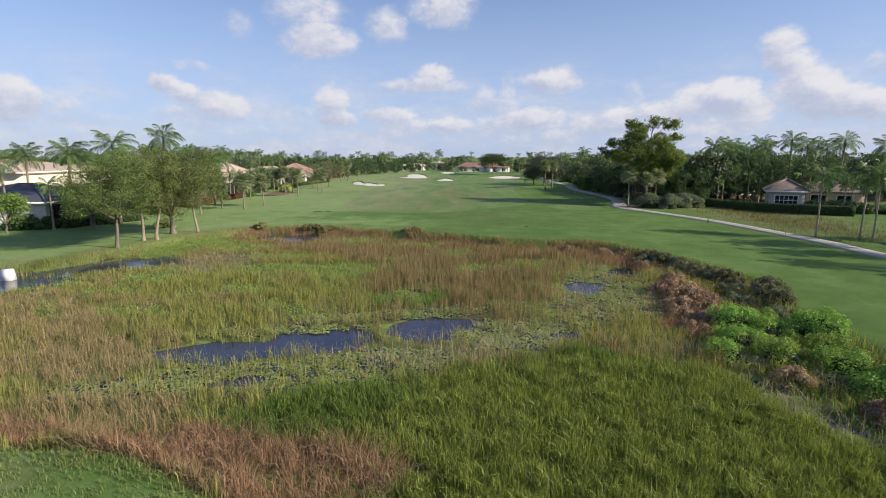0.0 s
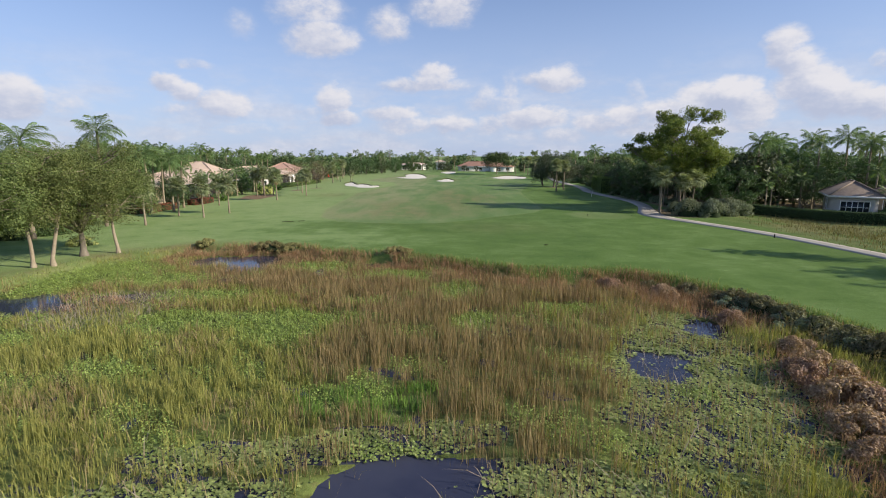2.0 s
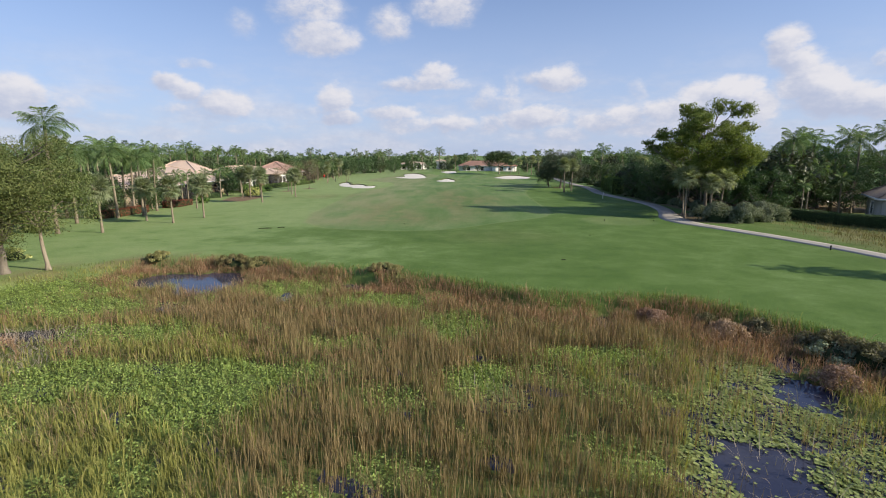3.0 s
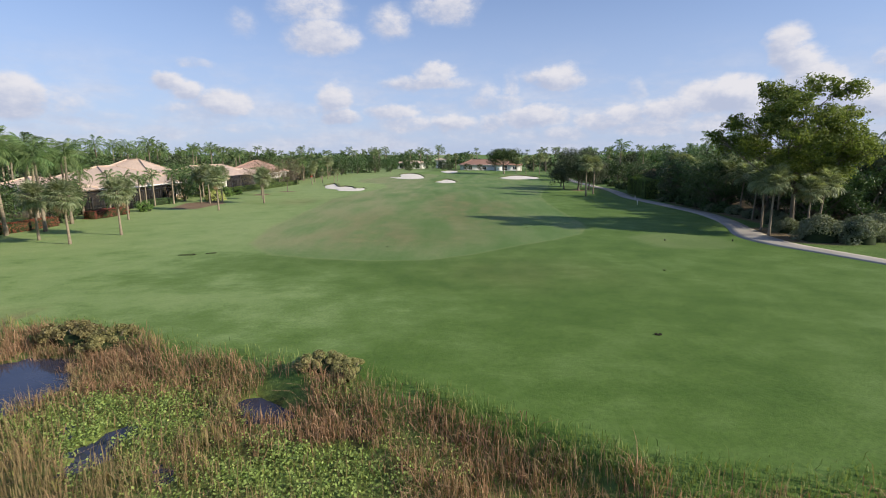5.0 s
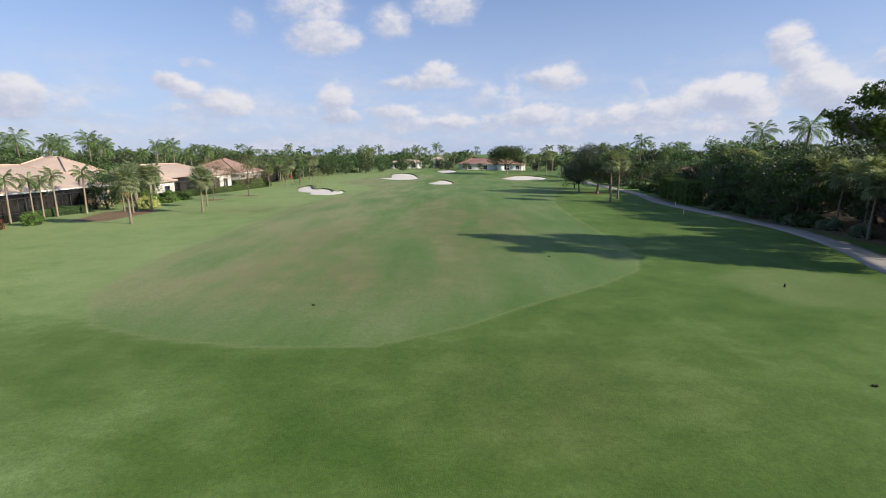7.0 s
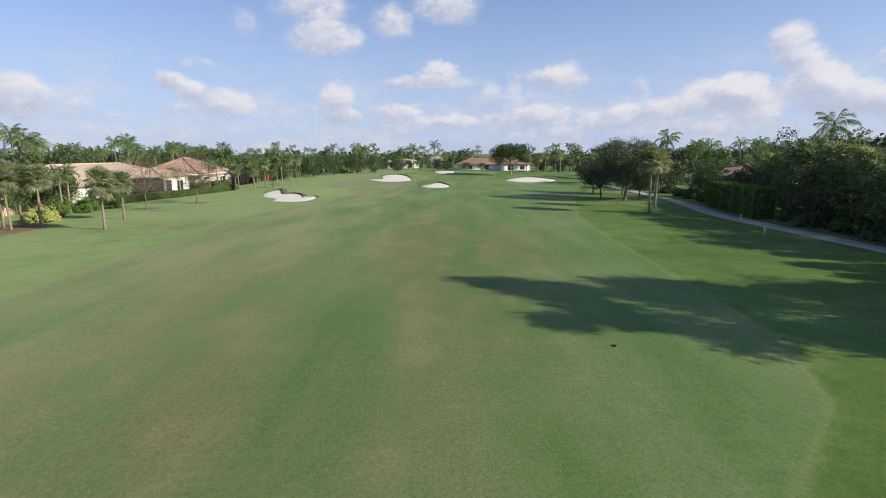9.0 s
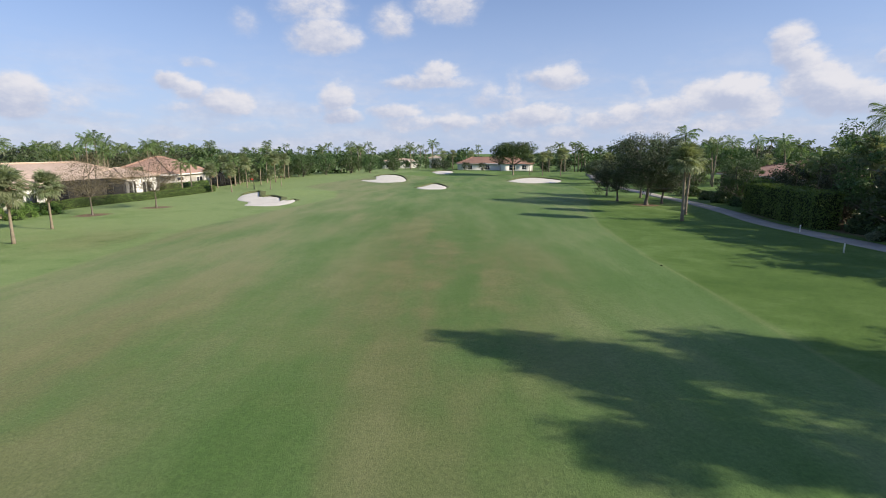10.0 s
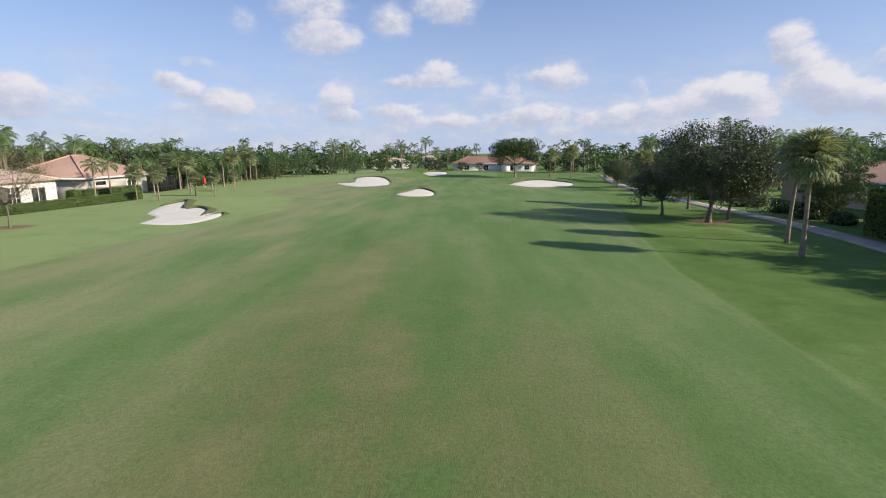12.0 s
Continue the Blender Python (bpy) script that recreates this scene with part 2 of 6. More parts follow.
TURF, WATER, GLASS, SCREEN = ground_material(), water_material(), glass_material(), screen_material()
SAND = grained("bunker sand", (0.60, 0.56, 0.49), (0.74, 0.70, 0.63), 0.5, 0.9, 6.0, 0.4, 0.03)
CONCRETE = grained("path concrete", (0.27, 0.25, 0.22), (0.40, 0.37, 0.33), 0.6, 0.85, 9.0)
STUCCO = grained("cream stucco", (0.62, 0.55, 0.45), (0.72, 0.66, 0.56), 0.7, 0.85, 14.0)
WHITE = grained("white stucco", (0.72, 0.70, 0.66), (0.82, 0.80, 0.76), 0.7, 0.8, 14.0)
PEACH = grained("peach stucco", (0.55, 0.42, 0.30), (0.64, 0.50, 0.37), 0.7, 0.85, 14.0)
GREY = grained("grey stucco", (0.40, 0.38, 0.34), (0.50, 0.47, 0.43), 0.7, 0.85, 14.0)
TRIM = grained("white trim", (0.74, 0.73, 0.70), (0.82, 0.81, 0.78), 3.0, 0.5, 30.0)
DARK = grained("bronze aluminium", (0.022, 0.021, 0.020), (0.04, 0.038, 0.036), 3.0, 0.45, 30.0)
ROOF_PEACH = roof_material("peach roof tiles", (0.50, 0.375, 0.29), (0.70, 0.545, 0.43))
ROOF_SALMON = roof_material("salmon roof tiles", (0.42, 0.255, 0.19), (0.58, 0.385, 0.30))
ROOF_RED = roof_material("terracotta roof tiles", (0.28, 0.150, 0.105), (0.44, 0.27, 0.20))
ROOF_SLATE = roof_material("slate-blue roof tiles", (0.050, 0.058, 0.085), (0.095, 0.105, 0.14))
ROOF_BROWN = roof_material("brown roof tiles", (0.16, 0.125, 0.10), (0.28, 0.225, 0.18))
BARK = grained("grey bark", (0.10, 0.085, 0.065), (0.23, 0.20, 0.16), 2.0, 0.9, 18.0, 0.8, 0.04, stretch=(1, 1, 0.3))
BARK_PALE = grained("pale bark", (0.20, 0.165, 0.12), (0.38, 0.32, 0.24), 2.0, 0.9, 18.0, 0.7, 0.03, stretch=(1, 1, 0.3))
PALM_BARK = grained("palm bark", (0.15, 0.12, 0.085), (0.34, 0.285, 0.21), 1.2, 0.9, 16.0, 0.8, 0.03, stretch=(0.4, 0.4, 2.2))
BOOTS = grained("old leaf bases", (0.22, 0.17, 0.11), (0.46, 0.38, 0.26), 6.0, 0.9, 25.0, 0.8, 0.04)
PLASTIC = grained("white marker paint", (0.68, 0.67, 0.63), (0.8, 0.79, 0.75), 8.0, 0.5, 40.0)
RED = grained("red canvas", (0.42, 0.035, 0.03), (0.55, 0.06, 0.05), 2.0, 0.8, 30.0)
BLACK = grained("dark plastic", (0.02, 0.02, 0.018), (0.045, 0.042, 0.038), 5.0, 0.5, 30.0)
L_DRYBRUSH = leaf_material("dry brush leaves", (0.08, 0.08, 0.025), (0.34, 0.31, 0.12), 0.15)
L_RUST = leaf_material("rust-brown scrub leaves", (0.17, 0.10, 0.065), (0.50, 0.34, 0.23), 0.25)
L_BANKDRY = leaf_material("half-dry bank leaves", (0.055, 0.062, 0.026), (0.25, 0.235, 0.115), 0.2)
L_SCRUB = leaf_material("bank scrub leaves", (0.085, 0.165, 0.022), (0.30, 0.45, 0.085), 0.35)
# near-black fill for shrub and hedge insides: shade put into the colour
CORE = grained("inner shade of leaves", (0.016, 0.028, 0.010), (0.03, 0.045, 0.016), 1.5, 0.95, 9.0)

L_OAK = leaf_material("oak leaves", (0.020, 0.036, 0.016), (0.112, 0.134, 0.070), 0.15, 0.42, hue=0.49)
L_DEEP = leaf_material("deep green leaves", (0.026, 0.056, 0.018), (0.118, 0.178, 0.060), 0.2, 0.45, hue=0.495)
L_BRIGHT = leaf_material("fresh leaves", (0.060, 0.110, 0.022), (0.265, 0.345, 0.080), 0.42, hue=0.487)
L_CYPRESS = leaf_material("feathery leaves", (0.050, 0.082, 0.020), (0.215, 0.262, 0.080), 0.25, hue=0.485)
L_SILVER = leaf_material("grey-green leaves", (0.085, 0.115, 0.060), (0.29, 0.32, 0.20), 0.2, hue=0.495)
L_PALM = leaf_material("palm leaflets", (0.050, 0.100, 0.032), (0.235, 0.310, 0.118), 0.34, 0.45, hue=0.495)
L_SABAL = leaf_material("fan palm leaves", (0.095, 0.125, 0.062), (0.370, 0.400, 0.235), 0.42, 0.5, hue=0.495)
L_DEADPALM = leaf_material("dry palm leaves", (0.16, 0.11, 0.05), (0.30, 0.22, 0.11), 0.2)
L_TWIG = leaf_material("thin brown leaves", (0.10, 0.085, 0.045), (0.25, 0.20, 0.11), 0.2)
L_HEDGE = leaf_material("hedge leaves", (0.055, 0.115, 0.022), (0.195, 0.290, 0.062), 0.25, hue=0.49)
L_REDLEAF = leaf_material("copper leaves", (0.13, 0.025, 0.018), (0.25, 0.06, 0.04), 0.2)
L_YELLOW = leaf_material("variegated leaves", (0.28, 0.33, 0.08), (0.66, 0.66, 0.26), 0.25)
L_CROTON = leaf_material("orange leaves", (0.30, 0.14, 0.03), (0.50, 0.30, 0.06), 0.25)
G_REED = leaf_material("brown reeds", (0.105, 0.074, 0.036), (0.32, 0.225, 0.115), 0.25, 0.7, 0.9)
G_RUST = leaf_material("rust reeds", (0.150, 0.076, 0.042), (0.43, 0.255, 0.155), 0.25, 0.7, 0.9)
G_TAN = leaf_material("tan grass", (0.20, 0.155, 0.065), (0.52, 0.42, 0.21), 0.25, 0.7, 0.9)
G_OLIVE = leaf_material("olive sedge", (0.125, 0.150, 0.030), (0.440, 0.440, 0.125), 0.32, 0.65, 0.9)
G_GREEN = leaf_material("green sedge", (0.024, 0.052, 0.006), (0.365, 0.425, 0.080), 0.28, 0.6, 0.9)
G_LUSH = leaf_material("lush marsh plants", (0.115, 0.170, 0.034), (0.385, 0.450, 0.120), 0.35, 0.5)
G_BANK = leaf_material("bank grass blades", (0.095, 0.145, 0.030), (0.240, 0.285, 0.085), 0.3, 0.6, 0.6)
G_PAD = leaf_material("lily pads", (0.15, 0.225, 0.055), (0.40, 0.46, 0.150), 0.15, 0.65, 0.3)
G_STICK = leaf_material("dead stems", (0.16, 0.125, 0.095), (0.36, 0.3, 0.24), 0.1, 0.8)
G_FRESH = leaf_material("fresh green sedge", (0.042, 0.095, 0.013), (0.240, 0.345, 0.068), 0.35, 0.6, 0.9)

# ---- ground plan ----
MARSH_EDGE = [(-60, 33), (-36.5, 38.6), (-33.2, 41), (-31.0, 46), (-28.6, 55), (-24, 60.0), (-18, 60.8), (-13.5, 59.4), (-9, 57.2), (-5, 55.9),
              (-1.8, 54.5), (1.3, 52.4), (4.3, 50.4), (7.4, 49.0), (12.5, 48.6), (15.5, 47.4), (18.3, 43.4), (20.5, 38), (21.5, 33), (19.5, 27),
              (18.7, 19.5), (19, 10), (21, -8), (2, -8), (-3, 5), (-6, 11), (-9.3, 12.7), (-13, 13.4), (-24, 14.5), (-60, 12)]
FAIRWAY_EDGE = [(-13.0, 76.6), (-8.9, 74.8), (-4.6, 73.8), (-0.5, 73.9), (3.0, 76.0), (6.2, 78.9), (10.6, 82.4), (14.0, 86.0), (15.7, 90.5), (16.3, 100), (16.7, 114), (18.0, 128),
                (20.9, 142), (25, 157), (29, 176), (31, 200), (26, 222), (-6, 226), (-24, 212), (-27, 190), (-16, 172), (-13, 158), (-16, 144),
                (-19.5, 128), (-18.5, 108), (-18.3, 92), (-16.5, 81.6)]
TEE = [(17.5, 85), (22.9, 88.1), (27.6, 85.5), (26.8, 80.3), (24, 78.6), (18.2, 79)]
GREEN = [(-9, 226), (2, 222), (12, 224), (19, 232), (20, 246), (10, 256), (-4, 256), (-12, 246), (-13, 235)]
MULCH_BED = [(-40.6, 112), (-42.5, 121), (-38, 124), (-35.6, 120), (-36.3, 111.5)]


def polygon_depth(poly, x, y):
    """Distance from a polygon's edge, positive inside."""
    p = np.array(poly, float)
    q = np.roll(p, -1, 0)
    best, inside = np.full(np.shape(x), 1e9), np.zeros(np.shape(x), bool)
    for (ax, ay), (bx, by) in zip(p, q):
        ex, ey = bx - ax, by - ay
        k = np.clip(((x - ax) * ex + (y - ay) * ey) / (ex * ex + ey * ey), 0, 1)
        best = np.minimum(best, np.hypot(x - ax - k * ex, y - ay - k * ey))
        cross = ((ay > y) != (by > y)) & (x < (bx - ax) * (y - ay) / (by - ay + 1e-12) + ax)
        inside ^= cross
    return np.where(inside, best, -best)


def unit(v):
    return v / (np.linalg.norm(v, axis=-1, keepdims=True) + 1e-9)


def smooth(v, a, b):
    k = np.clip((v - a) / (b - a), 0, 1)
    return k * k * (3 - 2 * k)


def wobble(x, y, s):
    """Soft uneven field between about -1 and 1."""
    return (np.sin(x * 1.7 / s + 1.3 * np.sin(y / s)) + np.sin(y * 2.1 / s + 1.7 * np.sin(x * 0.8 / s + 2)) + np.sin((x + y) * 3.3 / s + np.sin(x * 2.3 / s))) / 3


WATER_Z = -1.2
# open water: centre, half sizes, turn
POOLS = [(-10.2, 22.3, 3.2, 1.1, 4), (-6.6, 23.6, 2.8, 1.5, 20), (-0.3, 25.6, 2.5, 1.6, 18), (10.0, 34.0, 1.7, 1.9, 0), (-16.0, 55.2, 2.2, 2.8, 10), (-19.6, 55.8, 1.6, 2.0, 0),
         (9.6, 47.2, 0.6, 1.5, 0), (-20.2, 44.4, 2.2, 1.0, 0), (6.3, 24.4, 1.0, 0.6, 0), (-28.4, 41.2, 5.4, 2.2, 40), (-36, 33.8, 8, 2.6, 15), (-24.6, 42.2, 2.6, 1.1, 10), (-9.2, 51.6, 0.4, 0.9, 0), (-5.2, 54.4, 1.0, 1.0, 0),
         (14.2, 38.6, 1.2, 1.4, 0), (15.6, 41.4, 0.5, 0.8, 0), (-8.6, 19.0, 1.6, 0.35, 10), (-15.2, 49.4, 1.0, 0.6, 0)]
PAD_BEDS = [(-8.2, 19.6, 4.0, 1.3, 4), (-3.6, 20.6, 3.4, 1.6, 10), (-8.6, 25.2, 4.2, 0.6, 8), (-1.6, 28.0, 4.6, 0.8, 10), (3.8, 24.8, 2.6, 2.0, 0), (11.4, 33.0, 3.2, 5.6, -12), (8.6, 28.6, 2.2, 2.4, 0), (13.2, 39.4, 1.4, 2.2, 0),
            (-13.9, 18.4, 2.0, 0.7, 0), (-7.4, 27.2, 1.6, 0.7, 0), (2.6, 38.4, 1.2, 1.0, 0)]


def inside(list_of, x, y, soft=0.0):
    """1 inside the ellipses, falling to 0 past their rims."""
    best = np.zeros(np.shape(x))
    x, y = x + 0.42 * wobble(x, y, 0.9), y + 0.36 * wobble(x + 5, y + 9, 0.8)
    for cx, cy, rx, ry, turn in list_of:
        c, s = math.cos(radians(turn)), math.sin(radians(turn))
        u, v = (x - cx) * c + (y - cy) * s, -(x - cx) * s + (y - cy) * c
        best = np.maximum(best, 1 - smooth(np.hypot(u / rx, v / ry), 0.85, 1.15 + soft))
    return best


MOUNDS = [(-25, 168, 8, 6, 0.75), (-13, 222, 9, 7, 0.8), (1.5, 191, 6, 5, 0.7), (26, 219, 12, 6, 0.8), (3, 252, 6, 4, 0.5), (5, 246, 28, 20, 0.75), (52, 238, 22, 20, 0.8)]


def height(x, y):
    """The lie of the land."""
    z = -0.28 - 0.27 * smooth(np.abs(x - 3), 6, 30) - 0.25 * smooth(y, 130, 190) + 0.07 * wobble(x, y, 9.0) * smooth(np.abs(y - 30), 40, 60)
    for mx, my, rx, ry, h in MOUNDS:
        z = z + h * np.exp(-((x - mx) / rx) ** 2 - ((y - my) / ry) ** 2)
    z = z - 0.35 * np.exp(-((x - 47) / 5) ** 2 - ((y - 70) / 16) ** 2)
    d = polygon_depth(MARSH_EDGE, x, y) + 0.5 * wobble(x, y, 2.1)
    bed = z - 0.75 * smooth(d, -0.6, 1.6)
    flat = WATER_Z + 0.05 + 0.07 * wobble(x, y, 1.3) - 0.55 * np.maximum(inside(POOLS, x, y), inside(PAD_BEDS, x, y) * smooth(wobble(x, y, 1.0), -0.45, 0.05))
    k = smooth(d, 0.4, 2.8)
    return bed * (1 - k) + flat * k


def ground_at(x, y):
    return float(height(np.array([float(x)]), np.array([float(y)]))[0])


# ---- mesh tools ----


class Geo:
    """Collects points and faces of one mesh."""

    def __init__(self):
        self.v, self.tri, self.quad, self.n = [], [], [], 0

    def add(self, v, tri=None, quad=None):
        v = np.asarray(v, float).reshape(-1, 3)
        if tri is not None and len(tri):
            self.tri.append(np.asarray(tri, int).reshape(-1, 3) + self.n)
        if quad is not None and len(quad):
            self.quad.append(np.asarray(quad, int).reshape(-1, 4) + self.n)
        self.v.append(v)
        self.n += len(v)
        return self

    def merge(self, other, m=None):
        for v in [np.concatenate(other.v)]:
            if m is not None:
                mm = np.array(m)
                v = v @ mm[:3, :3].T + mm[:3, 3]
            self.add(v, np.concatenate(other.tri) if other.tri else None, np.concatenate(other.quad) if other.quad else None)
        return self

    def box(self, x0, y0, z0, x1, y1, z1):
        v = [(x, y, z) for z in (z0, z1) for x, y in ((x0, y0), (x1, y0), (x1, y1), (x0, y1))]
        return self.add(v, quad=[(3, 2, 1, 0), (4, 5, 6, 7), (0, 1, 5, 4), (1, 2, 6, 5), (2, 3, 7, 6), (3, 0, 4, 7)])

    def tube(self, pts, radii, sides=8):
        """A round limb through the points, closed at its ends."""
        pts = np.asarray(pts, float)
        rows = []
        for i, p in enumerate(pts):
            d = pts[min(i + 1, len(pts) - 1)] - pts[max(i - 1, 0)]
            d = d / (np.linalg.norm(d) + 1e-9)
            a = np.cross(d, (0.31, 0.95, 0.05) if abs(d[2]) > 0.5 else (0, 0, 1.0))
            a = np.array([1.0, 0, 0]) if np.linalg.norm(a) < 1e-6 else a / np.linalg.norm(a)
            b = np.cross(d, a)
            th = np.linspace(0, 2 * np.pi, sides, endpoint=False)
            rows.append(p + radii[i] * (np.cos(th)[:, None] * a + np.sin(th)[:, None] * b))
        q = [(i * sides + j, i * sides + (j + 1) % sides, (i + 1) * sides + (j + 1) % sides, (i + 1) * sides + j) for i in range(len(pts) - 1) for j in range(sides)]
        v = np.concatenate(rows + [pts[:1], pts[-1:]])
        n, last = len(pts) * sides, (len(pts) - 1) * sides
        t = [((j + 1) % sides, j, n) for j in range(sides)] + [(last + j, last + (j + 1) % sides, n + 1) for j in range(sides)]
        return self.add(v, t, q)

    def mesh(self, name, mats, shade_smooth=False):
        me = bpy.data.meshes.new(name)
        v = np.concatenate(self.v) if self.v else np.zeros((0, 3))
        t = np.concatenate(self.tri) if self.tri else np.zeros((0, 3), int)
        q = np.concatenate(self.quad) if self.quad else np.zeros((0, 4), int)
        me.vertices.add(len(v))
        me.vertices.foreach_set("co", v.astype(np.float32).ravel())
        me.loops.add(t.size + q.size)
        me.loops.foreach_set("vertex_index", np.concatenate([t.ravel(), q.ravel()]).astype(np.int32))
        me.polygons.add(len(t) + len(q))
        me.polygons.foreach_set("loop_start", np.concatenate([np.arange(len(t)) * 3, t.size + np.arange(len(q)) * 4]).astype(np.int32))
        if shade_smooth:
            me.polygons.foreach_set("use_smooth", np.ones(len(me.polygons), bool))
        for m in mats if isinstance(mats, (list, tuple)) else [mats]:
            me.materials.append(m)
        me.update(calc_edges=True)
        return me


def part(name, geo, mat, parent=None, label="", shade_smooth=False):
    """One mesh object, under a thing or a part where one is given."""
    ob = new(name, geo.mesh(name, mat, shade_smooth) if isinstance(geo, Geo) else geo)
    if parent is not None:
        ob.parent = parent
    return tagged(ob, label)


def thing(name, label, category, at=(0, 0, 0), turn=0.0, group="", kind=""):
    """An Empty that carries a thing's parts."""
    ob = new(name)
    ob.empty_display_size = 0.3
    ob.matrix_basis = pose(*at, 0, 0, turn)
    return tagged(ob, label, category, group, kind)


def solo(name, geo, mat, label, category, group="", kind="", shade_smooth=False):
    return tagged(part(name, geo, mat, None, label, shade_smooth), "", category, group, kind)


# ---- ground, water, path, bunkers ----


def steps(*runs):
    out = []
    for a, b, s in runs:
        out.append(np.arange(a, b - 1e-6, s))
    return np.concatenate(out + [[runs[-1][1]]])


def build_ground():
    xs = steps((-2600, -400, 440), (-400, -120, 40), (-120, -44, 2.5), (-44, 42, 0.45), (42, 72, 1.5), (72, 120, 4), (120, 400, 40), (400, 2600, 440))
    ys = steps((-1200, -40, 290), (-40, -8, 4), (-8, 8, 1.0), (8, 132, 0.45), (132, 262, 0.8), (262, 420, 6), (420, 1000, 60), (1000, 4200, 640))
    gx, gy = np.meshgrid(xs, ys)
    z = height(gx, gy)
    n, m = len(xs), len(ys)
    i = np.arange(n * m).reshape(m, n)
    q = np.stack([i[:-1, :-1], i[:-1, 1:], i[1:, 1:], i[1:, :-1]], -1).reshape(-1, 4)
    me = Geo().add(np.stack([gx, gy, z], -1), quad=q).mesh("ground", TURF, True)
    x, y = gx.ravel(), gy.ravel()
    wet = polygon_depth(MARSH_EDGE, x, y) + 0.5 * wobble(x, y, 2.1)
    fair = smooth(polygon_depth(FAIRWAY_EDGE, x, y), -0.25, 0.3) * 0.95
    tee = smooth(polygon_depth(TEE, x, y), -0.6, 1.0) * 0.32
    soil = smooth(wet, 0.1, 1.4)
    bed = smooth(polygon_depth(MULCH_BED, x, y), -0.3, 0.3)
    under = smooth(x, 36.4, 37.4) * smooth(y, 90, 94) * (1 - smooth(y, 136, 140)) + smooth(np.hypot((x - 35.5) / 4.5, (y - 86.5) / 5.0), 1.2, 0.9)
    bed = np.maximum(bed, 0.85 * np.clip(under, 0, 1))
    for tx, ty in ((-36.3, 138.2), (-33.5, 145.9), (30.0, 148.0)):
        bed = np.maximum(bed, smooth(np.hypot(x - tx, y - ty), 1.9, 1.5))
    dry = 0.85 * np.exp(-((x - 46) / 7) ** 2 - ((y - 70) / 18) ** 2) + 0.7 * smooth(wet, -3.5, -0.3) * (x < -20) * (1 - smooth(wet, 0, 1)) + 0.5 * np.exp(-((x - 3.5) / 5.0) ** 2 - ((y - 104) / 17) ** 2) + 0.7 * np.exp(-((x + 12.5) / 2.4) ** 2 - ((y - 11.6) / 0.9) ** 2)
    dry = dry + sum(k * np.exp(-((x - a) / ra) ** 2 - ((y - b) / rb) ** 2) for a, b, ra, rb, k in ((2.0, 119, 4.0, 14, 0.28), (-8, 97, 5, 13, 0.40), (-23, 122, 8, 6, 0.35), (-4, 84, 7, 6, 0.42), (9, 112, 3, 9, 0.25), (-1, 132, 6, 9, 0.18), (6, 70, 6, 4, 0.18)))
    green = smooth(polygon_depth(GREEN, x, y), -0.5, 0.5)
    zone = me.attributes.new("zone", "FLOAT_COLOR", "POINT")
    zone.data.foreach_set("color", np.stack([np.maximum(fair, tee), soil, np.clip(dry, 0, 1), green], -1).astype(np.float32).ravel())
    # the lift on the left paints in sunlit blades; the rest are patches
    tone = 0.07 * smooth(x, 10, 18) * smooth(y, 84, 96) + 0.25 * smooth(-x, 0, 12) * smooth(y, 74, 82) + 0.22 * smooth(-x, 10, 24) * (1 - 0.8 * smooth(y, 74, 82)) - 0.04 * smooth(x, 0, 6) * smooth(y, 70, 80) + 0.10 * smooth(20 - y, 0, 4) * (x < 0) + 0.15 * np.exp(-((x + 9) / 7) ** 2 - ((y - 63) / 7) ** 2) - 0.06 * np.exp(-((x - 2) / 9) ** 2 - ((y - 66) / 9) ** 2) - 0.02 * smooth(x, 14, 20) + 0.05 * smooth(y, 120, 170)
    me.attributes.new("tone", "FLOAT", "POINT").data.foreach_set("value", tone.astype(np.float32))
    me.attributes.new("bed", "FLOAT", "POINT").data.foreach_set("value", bed.astype(np.float32))
    ob = part("ground", me, None, None, "mown green golf turf, paler on the fairway, with worn brown patches")
    return tagged(ob, "", "ground", "", "structure")


def build_water():
    g = Geo().add([(-70, -12, -1.2), (23, -12, -1.2), (23, 62, -1.2), (-70, 62, -1.2)], quad=[(0, 1, 2, 3)])
    solo("water", g, WATER, "dark still pond water between reeds, mirroring blue sky", "water", "", "structure")


PATH_LINE = [(60, -60), (50, -22), (43.5, 8), (40.5, 26), (38.3, 41.5), (38.4, 48.5), (37.6, 56), (36.4, 64), (34.4, 71), (32.2, 77), (30.6, 82), (30.8, 86.5), (32.6, 92), (34.4, 98), (35.4, 106),
             (35.0, 115), (34.2, 122), (34.4, 130), (35.8, 139), (37.2, 150), (37.8, 163), (38.6, 182), (41, 205), (46, 232)]


def spline(pts, per=8):
    p = np.array(pts, float)
    out = []
    for i in range(len(p) - 1):
        a, b, c, d = p[max(i - 1, 0)], p[i], p[i + 1], p[min(i + 2, len(p) - 1)]
        for k in np.arange(per) / per:
            out.append(0.5 * (2 * b + (c - a) * k + (2 * a - 5 * b + 4 * c - d) * k * k + (3 * b - a - 3 * c + d) * k ** 3))
    return np.array(out + [p[-1]])


